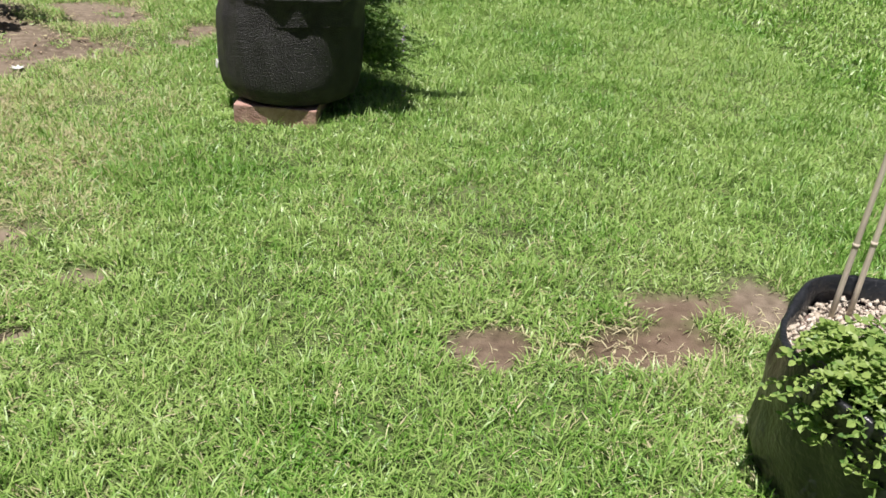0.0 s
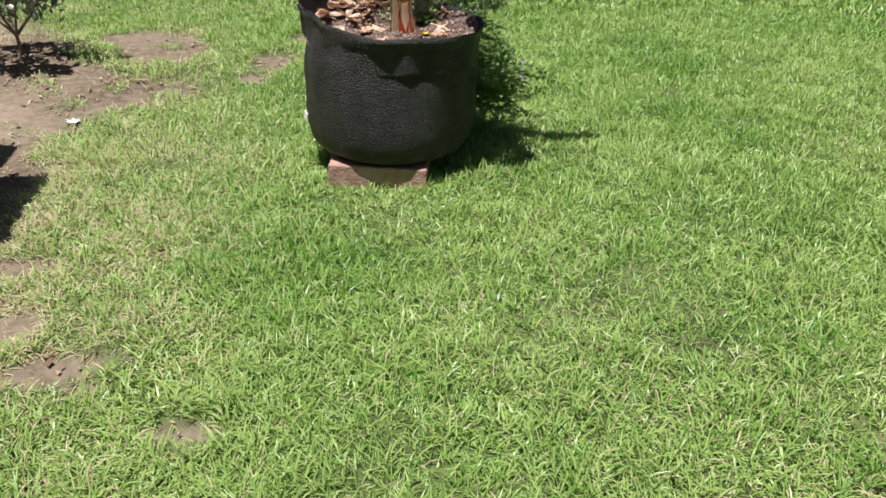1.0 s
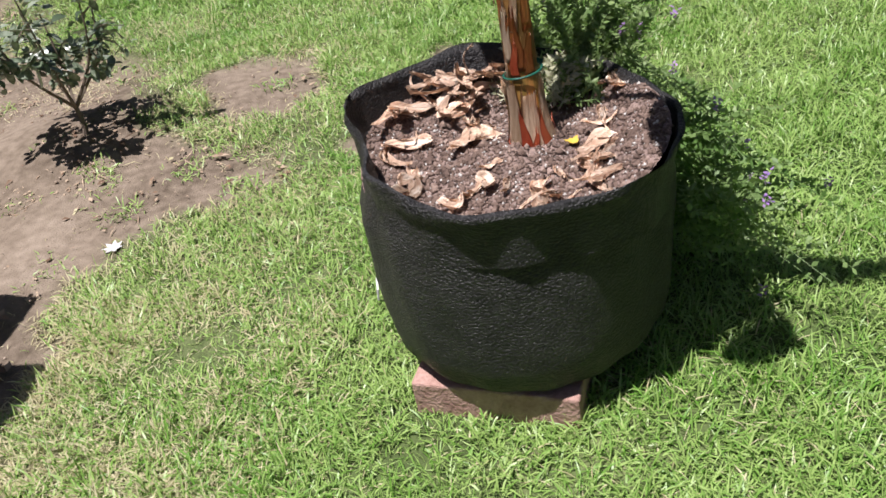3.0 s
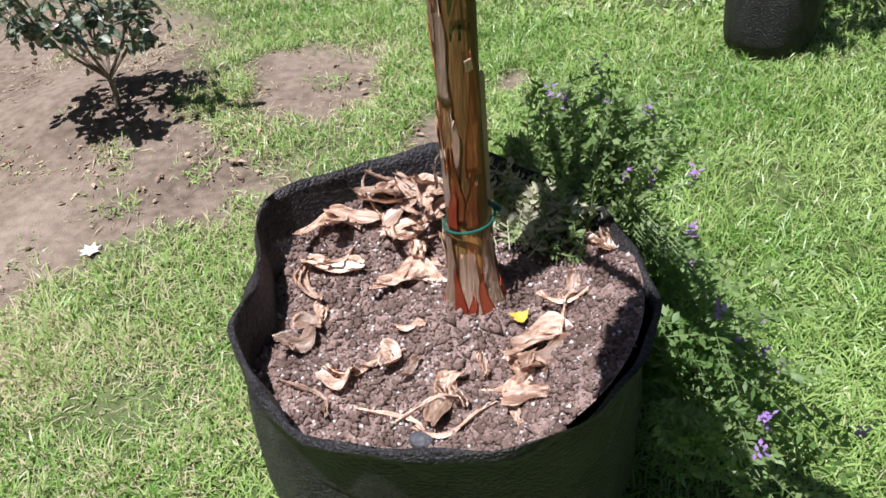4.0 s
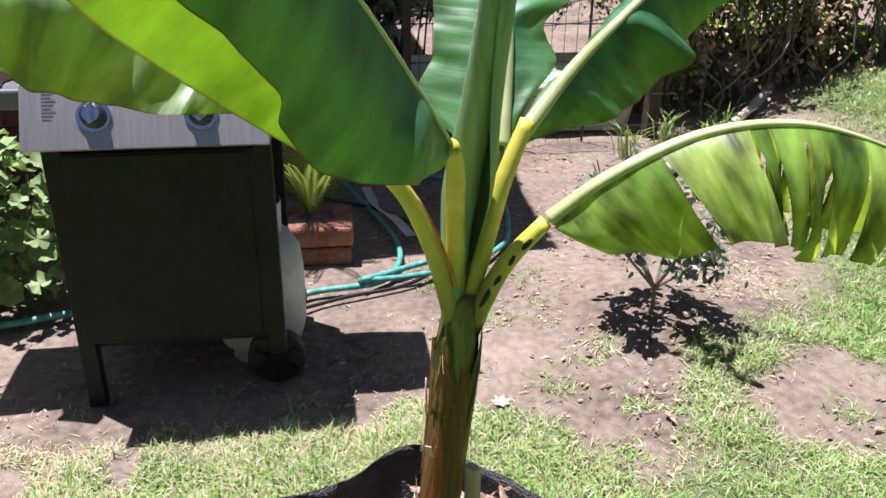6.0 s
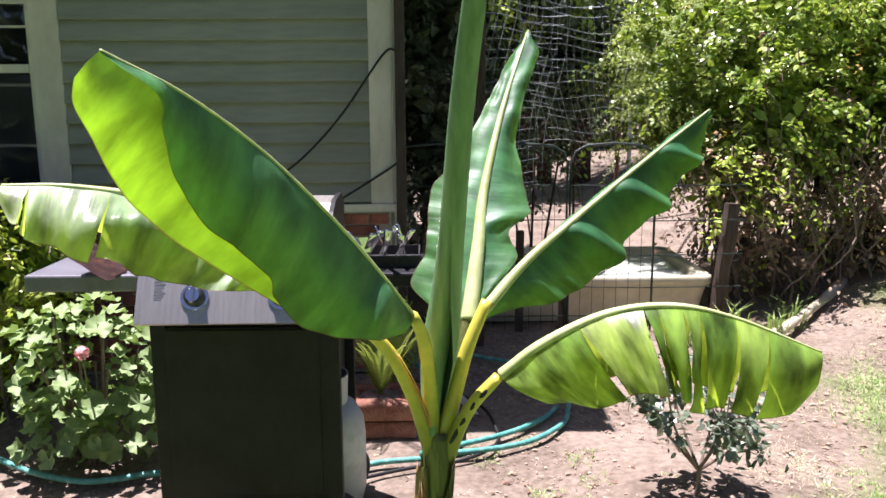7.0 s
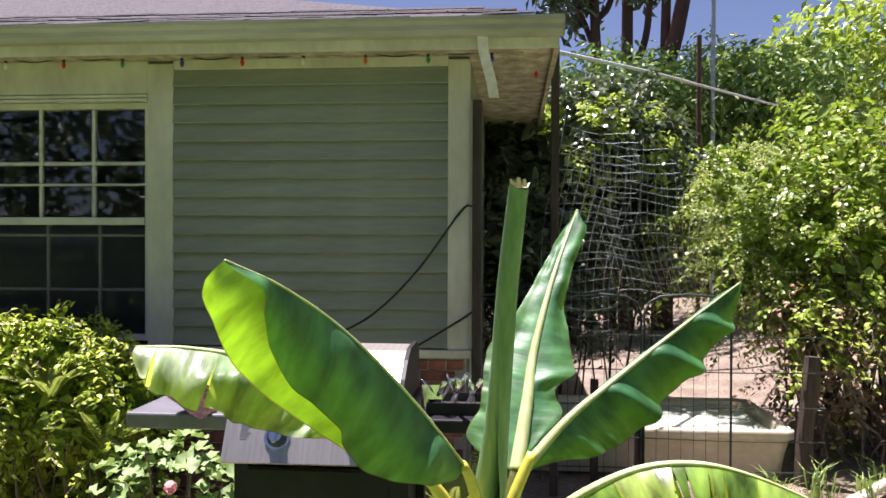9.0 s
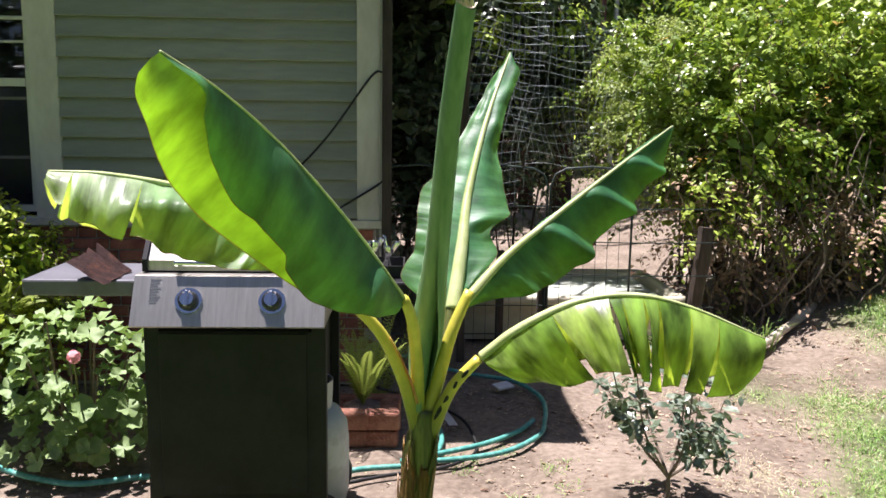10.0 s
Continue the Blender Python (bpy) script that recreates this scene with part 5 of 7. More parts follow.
# ---- behind the fence ----
def wire_fence():
    f = thing("wire_fence", (-4.5, 4.5, 0), "low green wire garden fence with arched tops", "fence")
    x = -4.5
    y0, y1 = 3.35, 5.95
    for k in range(3):
        ya = y0 + 0.58 * k - 0.12
        yb = ya + 0.56
        arch = [(x, ya, 0.0), (x, ya, 0.6), (x, ya, 1.12), (x, ya + 0.03, 1.20), (x, ya + 0.10, 1.24), (x, ya + 0.28, 1.255), (x, yb - 0.10, 1.24), (x, yb - 0.03, 1.20), (x, yb, 1.12), (x, yb, 0.6), (x, yb, 0.0)]
        part("arch", tube(bmesh.new(), [Vector(p) for p in arch], 0.008, 6), M_GREENWIRE, f, smooth=True)
        for j in range(1, 7):
            y = ya + (yb - ya) * j / 7
            part("wire", tube(bmesh.new(), [Vector((x, y, 0.0)), Vector((x + 0.004, y, 0.5)), Vector((x, y, 0.98))], 0.0022, 4), M_GREENWIRE, f)
    for z in (0.10, 0.30, 0.52, 0.75, 0.98):
        part("rail", tube(bmesh.new(), catmull([(x, y0 - 0.12, z), (x + 0.01, 4.3, z + 0.008), (x, 4.9, z - 0.006), (x, 5.55, z)], 12), 0.004, 5), M_GREENWIRE, f)
    for y, r in ((4.07, 0.026), (4.36, 0.03)):
        p = part("stake", boxed((x - 0.04 - r, y - r, -0.1), (x - 0.04 + r, y + r, 0.68), 0.006), M_DARKWOOD, None)
        tagged(p, "short dark wooden stake beside the wire fence", "stake", "fence stakes")
    p = part("fence_post", tube(bmesh.new(), catmull([(-4.62, 5.45, -0.1), (-4.63, 5.46, 0.3), (-4.62, 5.49, 0.6), (-4.63, 5.51, 0.84)], 12), lambda u: 0.056 + 0.004 * math.sin(11 * u), 7), M_DARKWOOD, None)
    tagged(p, "rough brown wooden fence post", "post")
    p = part("pole", boxed((-4.24, 3.76, -0.1), (-4.19, 3.81, 2.86), 0.004), M_DARKWOOD, None)
    tagged(p, "tall thin dark wooden pole by the house corner", "pole")


wire_fence()


def bath_tub():
    t = thing("tub", (-5.05, 4.7, 0), "cream rectangular plastic tub full of water behind the fence", "tub")
    bm = bmesh.new()
    x0, x1, y0, y1, z = -5.85, -4.68, 3.50, 5.44, 0.32

    def ring(inset, zz, rad):
        pts = []
        for cx, cy, a0 in ((x1 - inset - rad, y1 - inset - rad, 0), (x0 + inset + rad, y1 - inset - rad, 90), (x0 + inset + rad, y0 + inset + rad, 180), (x1 - inset - rad, y0 + inset + rad, 270)):
            for k in range(6):
                a = radians(a0 + 18 * k)
                pts.append(bm.verts.new((cx + rad * math.cos(a), cy + rad * math.sin(a), zz)))
        return pts
    rings = [ring(0.07, 0.0, 0.08), ring(0.05, 0.15, 0.08), ring(0.025, z - 0.06, 0.08), ring(0.0, z - 0.055, 0.09), ring(0.0, z, 0.09), ring(0.012, z + 0.008, 0.09), ring(0.06, z + 0.004, 0.08), ring(0.075, z - 0.03, 0.08), ring(0.13, 0.10, 0.07)]
    for a, b in zip(rings, rings[1:]):
        for k in range(24):
            bm.faces.new((a[k], a[(k + 1) % 24], b[(k + 1) % 24], b[k]))
    bm.faces.new(rings[-1])
    part("basin", bm, M_TUB, t, "cream fibreglass basin", True)
    part("water", boxed((x0 + 0.1, y0 + 0.1, 0.20), (x1 - 0.1, y1 - 0.1, 0.275), 0.02), M_WATER, t, "still pale water nearly to the rim")


bath_tub()

hedge_blobs = [((-5.9, 5.45, 1.75), (0.7, 0.55, 0.6)), ((-6.2, 6.3, 2.0), (0.95, 0.85, 0.85)), ((-6.15, 7.5, 2.1), (1.05, 1.05, 0.95)), ((-6.1, 8.9, 2.2), (1.15, 1.15, 1.1)), ((-5.8, 6.9, 1.4), (0.55, 1.1, 0.5)), ((-5.65, 5.85, 1.15), (0.5, 0.45, 0.5)), ((-6.0, 10.4, 2.3), (1.3, 1.3, 1.2)), ((-5.3, 6.0, 1.45), (0.3, 0.4, 0.4))]
low_blobs = [((-5.45, 6.4, 1.0), (0.22, 0.6, 0.55)), ((-5.65, 7.6, 1.2), (0.28, 0.9, 0.6)), ((-5.2, 5.85, 0.95), (0.2, 0.35, 0.4)), ((-5.8, 8.9, 1.3), (0.3, 0.9, 0.7)), ((-5.3, 6.7, 0.5), (0.2, 0.7, 0.3)), ((-4.85, 5.56, 0.85), (0.12, 0.2, 0.3))]
hedge = shrub("hedge", (-5.8, 7.0, 0), "large overgrown yellow-green hedge with brown stems below", "hedge", hedge_blobs, 1500, 44, 0.074, 0.44, M_HEDGE, 120, 41, slim=0.5, twig=M_BARK, up=0.55, droop=0.62, inner=0.55, first=1)
V, F, P = leaf_sprays(np.random.default_rng(44), low_blobs, 170, 26, 0.062, 0.36, 0.7, 0.25, 0.55)
place(new("foot_growth", fast_mesh("foot_growth", V, F, M_HEDGE)), hedge, "sparse green shoots hanging at the foot")
V, F, P = leaf_sprays(np.random.default_rng(45), [((-5.55, 5.25, 1.75), (0.35, 0.3, 0.45)), ((-5.45, 5.2, 1.35), (0.3, 0.28, 0.4)), ((-5.7, 5.45, 2.1), (0.35, 0.35, 0.3))], 260, 46, 0.036, 0.34, 0.8, 0.4, 0.34)
place(new("edge_growth", fast_mesh("edge_growth", V, F, M_FINELEAF)), hedge, "pale fine-leaved shoots on the outer edge")
V, F, P = leaf_sprays(np.random.default_rng(46), hedge_blobs[1:5] + low_blobs, 130, 9, 0.062, 0.5, 0.6, 0.4, 0.55, inner=0.8)
place(new("yellowed_foliage", fast_mesh("yellowed_foliage", V, F, M_YELLOWED)), hedge, "scattered yellow and rust-brown leaves")
V, F, P = leaf_sprays(np.random.default_rng(47), hedge_blobs[4:6] + low_blobs, 300, 16, 0.058, 0.4, 0.8, 0.2, 0.5, inner=0.7)
place(new("dead_foliage", fast_mesh("dead_foliage", V, F, M_DEADLEAF)), hedge, "withered brown leaves in the lower branches")
dry = thing("dry_vine", (-5.35, 6.3, 0), "tangle of dry brown vine stems and dead leaves", "vine")
r5 = random.Random(51)
for k in range(110):
    bm = bmesh.new()
    y = r5.uniform(5.6, 8.6)
    x = r5.uniform(-5.35, -4.9)
    p = [Vector((x, y, -0.02))]
    for j in range(6):
        p.append(p[-1] + Vector((r5.uniform(-.1, .08), r5.uniform(-.16, .16), r5.uniform(.05, .36))))
    tube(bm, catmull(p, 14), lambda u: 0.010 * (1 - 0.6 * u), 5)
    part("stem", bm, M_TWIG, dry)
V, F, P = leaf_sprays(np.random.default_rng(52), [((-5.25, 6.2, 0.7), (0.3, 0.8, 0.6)), ((-5.15, 7.3, 0.8), (0.3, 0.9, 0.7)), ((-5.2, 5.95, 0.4), (0.3, 0.4, 0.35)), ((-5.75, 6.4, 1.3), (0.35, 0.8, 0.8)), ((-5.85, 7.6, 1.4), (0.4, 0.9, 0.85)), ((-5.95, 8.9, 1.5), (0.4, 0.9, 0.9))], 260, 26, 0.06, 0.4, 0.8, 0.1, 0.55)
place(new("dead_leaves", fast_mesh("dead_leaves", V, F, M_DEADLEAF)), dry, "brown dead leaves")

shrub("tree", (-6.6, 3.9, 0), "dark glossy evergreen tree shading the house side", "tree",
      [((-6.8, 3.7, 1.9), (0.8, 0.8, 1.3)), ((-7.0, 4.6, 2.2), (0.8, 0.6, 0.9)), ((-6.5, 3.75, 1.15), (0.5, 0.45, 0.75)), ((-6.6, 4.3, 2.6), (0.6, 0.5, 0.45)), ((-7.2, 2.9, 2.2), (0.8, 0.8, 1.3)), ((-7.3, 4.7, 1.9), (0.5, 0.6, 0.6))],
      760, 34, 0.11, 0.5, M_DARKLEAF, 14, 61, slim=0.42, twig=M_BARK, up=0.45, droop=0.7)
V, F, P = leaf_sprays(np.random.default_rng(62), [((-6.2, 4.05, 2.55), (0.35, 0.4, 0.3)), ((-6.3, 4.5, 2.45), (0.35, 0.35, 0.3))], 60, 30, 0.08, 0.4, 0.5, 0.5, 0.5)
tagged(new("creeper", fast_mesh("creeper", V, F, M_HEDGE)), "sunlit green creeper climbing over the wire mesh", "creeper", kind="stuff")


def trellis():
    """Loose white wire mesh, leaning and sagging."""
    t = thing("wire_mesh", (-5.1, 4.1, 0), "slack white wire mesh hung in front of the dark tree", "wire mesh")
    r = random.Random(71)
    for x0, ya, n, lean, lo, hi, step in ((-5.1, 3.88, 11, -0.20, 0.95, 2.5, 0.07), (-5.25, 4.1, 13, 0.16, 1.2, 2.45, 0.085), (-5.35, 4.95, 7, -0.15, 1.3, 2.05, 0.10)):
        w = min(0.055 * n, 0.62)

        def at(u, z):
            k = (z - lo) / (hi - lo)
            return Vector((x0 + 0.05 * math.sin(3 * u + 4 * k), ya + w * u + lean * (1 - k) + 0.03 * math.sin(7 * k + 2 * u + x0), z - 0.10 * u * k + 0.02 * math.sin(6 * u + 9 * k)))
        for k in range(n):
            u = k / (n - 1) + r.uniform(-.02, .02)
            a, b = lo + r.uniform(0, 0.15), hi - r.uniform(0, 0.2)
            part("wire", tube(bmesh.new(), [at(u, a + (b - a) * q / 9) for q in range(10)], 0.0016, 4), M_WIRE, t)
        m = int((hi - lo) / step)
        for k in range(m):
            z = lo + step * (k + 0.5) + r.uniform(-.02, .02)
            a, b = r.uniform(-.05, .15), r.uniform(0.85, 1.05)
            part("wire", tube(bmesh.new(), [at(a + (b - a) * q / 7, z) for q in range(8)], 0.0016, 4), M_WIRE, t)
    return t


trellis()

# pipe from the eave across to the hedge
c = part("conduit", tube(bmesh.new(), catmull([(-3.9, 3.76, 2.72), (-5.0, 3.95, 2.95), (-7.0, 4.95, 3.2), (-9.0, 5.95, 3.42), (-12, 8.0, 3.6)], 40), 0.015, 8), M_PALEMETAL, None, smooth=True)
tagged(c, "pale grey service cable running from the house eave", "cable")
for (x, y, z, r0, m, lab) in ((-9.5, 5.85, 4.2, 0.03, M_PINEBARK, "brown wooden pole standing behind the hedge"), (-12.0, 6.62, 7.0, 0.035, M_WIRE, "thin grey metal pole standing behind the hedge")):
    p = part("pole", tube(bmesh.new(), [Vector((x, y, -0.1)), Vector((x, y, z))], r0, 10), m, None)
    tagged(p, lab, "pole", "poles behind the hedge")


def big_tree(name, at, height, label, trunks, blobs, n, size, bark, leaf, seed):
    t = thing(name, at, label, "tree", "background trees")
    bm = bmesh.new()
    for pts, r0 in trunks:
        tube(bm, catmull(pts, 14), lambda u: r0 * (1 - 0.45 * u), 12)
    part("trunk", bm, bark, t, smooth=True)
    V, F = leaf_cloud(np.random.default_rng(seed), [b[0] for b in blobs], [b[1] for b in blobs], n, size, shell=0.6, slim=0.4)
    place(new("crown", fast_mesh("crown", V, F, leaf)), t)
    return t


big_tree("pine_tree", (-14, 5.8, 0), 9, "tall pine with several reddish-brown trunks",
         [([(-14, 5.3, -0.1), (-14, 5.2, 3), (-14, 5.0, 5.5), (-14, 4.9, 9)], 0.13), ([(-14.2, 5.6, -0.1), (-14.2, 5.6, 4), (-14.2, 5.62, 9)], 0.15),
          ([(-13.8, 6.2, -0.1), (-13.8, 6.2, 4.2), (-13.8, 6.45, 5.5), (-13.8, 7.1, 9)], 0.19), ([(-14, 6.3, 3.5), (-14, 6.25, 5), (-14, 6.35, 9)], 0.12), ([(-14, 5.25, 4.2), (-14, 4.95, 5.2), (-14, 4.4, 6.6)], 0.07), ([(-14.1, 5.6, 4.6), (-14.1, 5.95, 5.5), (-14.1, 6.05, 8)], 0.08), ([(-14, 5.0, 5.6), (-14, 5.3, 6.1), (-14, 5.4, 8)], 0.07)],
         [((-14, 4.6, 6.3), (0.8, 0.8, 0.5)), ((-14, 4.5, 5.7), (0.5, 0.5, 0.4)), ((-14, 5.9, 6.2), (0.5, 0.5, 0.35)), ((-14, 6.0, 8.5), (3, 3, 1.5)), ((-15, 4.0, 7.5), (1.5, 1.2, 0.8)), ((-15, 7.5, 7.4), (1.0, 1.0, 0.7))], 6000, 0.22, M_PINEBARK, M_DARKLEAF, 81)
big_tree("tree", (-16, 10, 0), 7, "broad leafy green tree beyond the hedge",
         [([(-16, 10, -0.1), (-16, 10.2, 2.5), (-16.2, 10.5, 5)], 0.3)],
         [((-16, 8.5, 4.3), (1.6, 1.5, 1.3)), ((-16, 10.5, 5.0), (2, 2, 1.6)), ((-16, 12.8, 5.0), (2, 2, 1.8)), ((-15, 15.5, 4.5), (2, 2, 2))], 12000, 0.24, M_BARK, M_HEDGE, 82)
big_tree("tree", (-13, 4.4, 0), 5, "dense dark green trees at the back of the yard",
         [([(-12.5, 4.4, -0.1), (-12.5, 4.4, 3)], 0.2)],
         [((-12.8, 4.0, 3.0), (1.2, 1.2, 1.6)), ((-12.8, 5.2, 4.0), (1.2, 1.2, 0.9)), ((-13.2, 6.9, 4.1), (1.2, 1.3, 1.0)), ((-12.6, 8.2, 3.9), (1.2, 1.2, 0.9)), ((-12.8, 5.9, 3.0), (1.4, 1.3, 1.5)), ((-13.5, 7.3, 3.4), (1.3, 1.3, 1.3)), ((-11.5, 3.6, 1.8), (1.2, 1.2, 1.5))], 16000, 0.17, M_BARK, M_HERB, 83)
# unseen trees behind the path and beside it: mirrored in the panes, added to cut skylight
SHADE_RING = [((9.5 + math.sin(k), -12 + 2.6 * k, 4.0 + 0.9 * math.sin(2.3 * k)), (2.0, 2.2, 4.6)) for k in range(13)] + [((-2 + 2.6 * k, 17 + math.sin(2 * k), 3.6), (2.2, 2.0, 4.2)) for k in range(5)] + [((-2 + 2.6 * k, -13 + math.sin(2 * k), 3.6), (2.2, 2.0, 4.2)) for k in range(5)]
V, F = leaf_cloud(np.random.default_rng(91), [b[0] for b in SHADE_RING], [b[1] for b in SHADE_RING], 34000, 0.36, up=0.3)
tagged(new("far_trees", fast_mesh("far_trees", V, F, M_DARKLEAF)), "unseen dark green trees round the lawn, added to block skylight", "trees", kind="stuff")
# far tree line that closes the yard
V, F = leaf_cloud(np.random.default_rng(90), [(-24 + 3 * math.sin(k), -20 + 4.5 * k, 2.5 + 1.2 * math.sin(2.3 * k)) for k in range(16)], [(3.0, 3.2, 3.4)] * 16, 16000, 0.45, up=0.3)
tagged(new("far_trees", fast_mesh("far_trees", V, F, M_SHRUB)), "dense green wood in the distance", "trees", kind="stuff")

V, F = leaf_cloud(np.random.default_rng(93), [(-19 + 0.5 * math.sin(3 * k), 2.5 + 0.9 * k, 1.3 + 0.4 * math.sin(2.1 * k)) for k in range(10)], [(0.8, 0.9, 1.5)] * 10, 7000, 0.26, up=0.3)
tagged(new("far_bushes", fast_mesh("far_bushes", V, F, M_DARKLEAF)), "dark green bushes at the far end of the yard", "bushes", kind="stuff")

lg = part("log", tube(bmesh.new(), catmull([(-3.75, 5.22, 0.035), (-4.2, 5.68, 0.055), (-4.85, 6.3, 0.115), (-5.4, 6.8, 0.205)], 24), lambda u: 0.036 + 0.008 * math.sin(9 * u), 12), M_LOG, None, smooth=True)
tagged(lg, "long bleached log lying on the soil by the hedge", "log")
gb = [(-4.15, 5.15), (-4.3, 5.45), (-4.2, 5.7), (-4.5, 5.9)]
for k, (x, y) in enumerate(gb):
    cl = thing("grass_clump", (x, y, 0), "long green grass clump at the hedge foot", "grass clump", "clumps by the hedge")
    bm = bmesh.new()
    r = random.Random(100 + k)
    for j in range(26):
        a = r.uniform(0, 6.28)
        b0 = Vector((x + r.uniform(-.07, .07), y + r.uniform(-.07, .07), -0.012))
        d = Vector((math.cos(a), math.sin(a), 0))
        le = r.uniform(0.15, 0.34)
        pts = [b0, b0 + d * le * 0.2 + Vector((0, 0, le * 0.6)), b0 + d * le * 0.55 + Vector((0, 0, le * 0.75))]
        s = d.cross(Vector((0, 0, 1))) * 0.005
        q = [bm.verts.new(p) for p in (pts[0] - s, pts[0] + s, pts[1] + s, pts[1] - s, pts[2])]
        bm.faces.new(q[:4])
        bm.faces.new((q[3], q[2], q[4]))
    part("tuft", bm, M_HERB, cl)

# ---- the potted banana on the lawn ----
PC = (-0.42, 3.385)
paver = part("paver", boxed((-0.165, 0, 0), (0.165, 0.30, 0.085), 0.005, pose(-0.475, 3.14, gz(-0.45, 3.1) - 0.006, 0, 0, -9)), M_PAVER)
tagged(paver, "reddish concrete paver under the grow bag", "paver")
POT_Z = gz(-0.45, 3.1) + 0.080


def smooth_step(a, b, x):
    t = min(1, max(0, (x - a) / (b - a)))
    return t * t * (3 - 2 * t)


def bell(a, c, w):
    d = (a - c + math.pi) % (2 * math.pi) - math.pi
    return math.exp(-(d / w) ** 2)


def rim_lift(a):
    return 0.016 * math.cos(a - 2.6) + 0.016 * bell(a, 2.95, 0.25) + 0.014 * bell(a, 1.9, 0.3) - 0.032 * bell(a, 0.3, 0.7) + 0.005 * math.sin(5 * a + 0.6) + 0.003 * math.sin(9 * a + 2) + 0.008 * bell(a, 2.43, 0.2)


def rim_plan(a):
    """How far the slack rim leaves the round."""
    return 0.024 * bell(a, 2.93, 0.26) + 0.016 * bell(a, 2.4, 0.3) + 0.016 * bell(a, 1.82, 0.25) - 0.013 * bell(a, 1.4, 0.2) - 0.044 * bell(a, -2.78, 0.36) - 0.012 * bell(a, -2.1, 0.3) + 0.014 * bell(a, -1.4, 0.6) + 0.012 * bell(a, -0.7, 0.4)


def felt_bag(name, centre, profile, label, lift, sides=72, seed=1, plan=None):
    pot = thing(name, (centre[0], centre[1], centre[2]), label, "grow bag")
    r = random.Random(seed)
    ph = [r.uniform(0, 6) for _ in range(6)]

    def wob(a, t):
        k = min(1, t * 1.25)
        dr = 0.006 * math.sin(3 * a + ph[0] + 2 * t) * k + 0.004 * math.sin(7 * a + ph[1] - 5 * t) * k + 0.0025 * math.sin(17 * a + ph[2] + 9 * t) + 0.003 * math.sin(40 * t + 3 * math.sin(2 * a + ph[3])) * k
        if plan:
            dr += plan(a) * smooth_step(0.44, 0.72, t)
        return dr, lift(a) * max(0, (t - 0.35) / 0.65) ** 2 if t < 0.86 else lift(a)
    bm = bmesh.new()
    rings = lathe(bm, profile, centre, sides, wob)
    bm.faces.new(rings[0][::-1])
    part("felt", bm, M_FABRIC, pot, smooth=True)
    return pot


bag = felt_bag("grow_bag", (PC[0], PC[1], POT_Z),
               [(0.190, 0.000), (0.238, 0.004), (0.266, 0.020), (0.281, 0.048), (0.289, 0.090), (0.292, 0.150), (0.293, 0.210), (0.293, 0.270), (0.291, 0.320), (0.288, 0.355), (0.288, 0.382), (0.293, 0.408), (0.300, 0.430), (0.301, 0.442), (0.297, 0.448), (0.293, 0.446), (0.290, 0.425), (0.287, 0.340)],
               "large black felt grow bag standing on a paver", rim_lift, 96, 1, rim_plan)

tagb = boxed((-0.004, -0.03, -0.014), (0.0, 0.012, 0.014), 0.001, pose(-0.712, 3.33, 0.225, 0, 8, 15))
part("label_tag", tagb, M_WHITE, bag, "white sewn label")

SOIL_Z = POT_Z + 0.356


def soil_height(x, y):
    d = math.hypot(x + 0.385, y - 3.425)
    return SOIL_Z + 0.022 * math.exp(-(d / 0.09) ** 2) + 0.006 * math.sin(21 * x + 3) * math.sin(17 * y) + 0.03 * max(0, (x - PC[0]) * 0.5 + (3.4 - y) * 0.2) + 0.064 * smooth_step(0.12, 0.27, x - PC[0]) + 0.05 * smooth_step(0.13, 0.28, 0.9 * (y - PC[1]) - 0.45 * (x - PC[0])) + 0.004 * noise.noise(Vector((x * 40, y * 40, 0)))


def soil_r(a):
    """Where the soil meets the felt: it follows the slack rim where it lies high."""
    high = soil_height(PC[0] + 0.29 * math.cos(a), PC[1] + 0.29 * math.sin(a)) - SOIL_Z
    return 0.2885 + rim_plan(a) * (0.3 + 0.65 * smooth_step(0.01, 0.055, high))


bm = bmesh.new()
rings = []
for i in range(26):
    f = i / 25
    if i == 0:
        rings.append([bm.verts.new((PC[0], PC[1], soil_height(*PC)))])
        continue
    row = []
    for k in range(64):
        a = 2 * math.pi * k / 64
        rr = f * soil_r(a)
        x, y = PC[0] + rr * math.cos(a), PC[1] + rr * math.sin(a)
        row.append(bm.verts.new((x, y, soil_height(x, y))))
    rings.append(row)
for k in range(64):
    bm.faces.new((rings[0][0], rings[1][k], rings[1][(k + 1) % 64]))
for a, b in zip(rings[1:], rings[2:]):
    for k in range(64):
        bm.faces.new((a[k], b[k], b[(k + 1) % 64], a[(k + 1) % 64]))
part("soil", bm, M_SOIL, bag, "dark brown potting soil", True)


def in_pot(n):
    a = rng.uniform(0, 6.283, n)
    rr = (np.array([soil_r(q) for q in a]) - 0.0025) * np.sqrt(rng.random(n))
    x, y = PC[0] + rr * np.cos(a), PC[1] + rr * np.sin(a)
    return np.array([(p, q, soil_height(p, q) + 0.001) for p, q in zip(x, y)])


crumbs("soil_clods", in_pot(13000), 0.0034, M_CLOD, "loose crumbs of potting soil in the grow bag", "soil")
crumbs("soil_clods", in_pot(700), 0.0062, M_CLOD, "larger clods of potting soil in the grow bag", "soil")
crumbs("perlite", in_pot(2600), 0.0023, M_PERLITE, "white perlite grains mixed into the potting soil", "perlite")


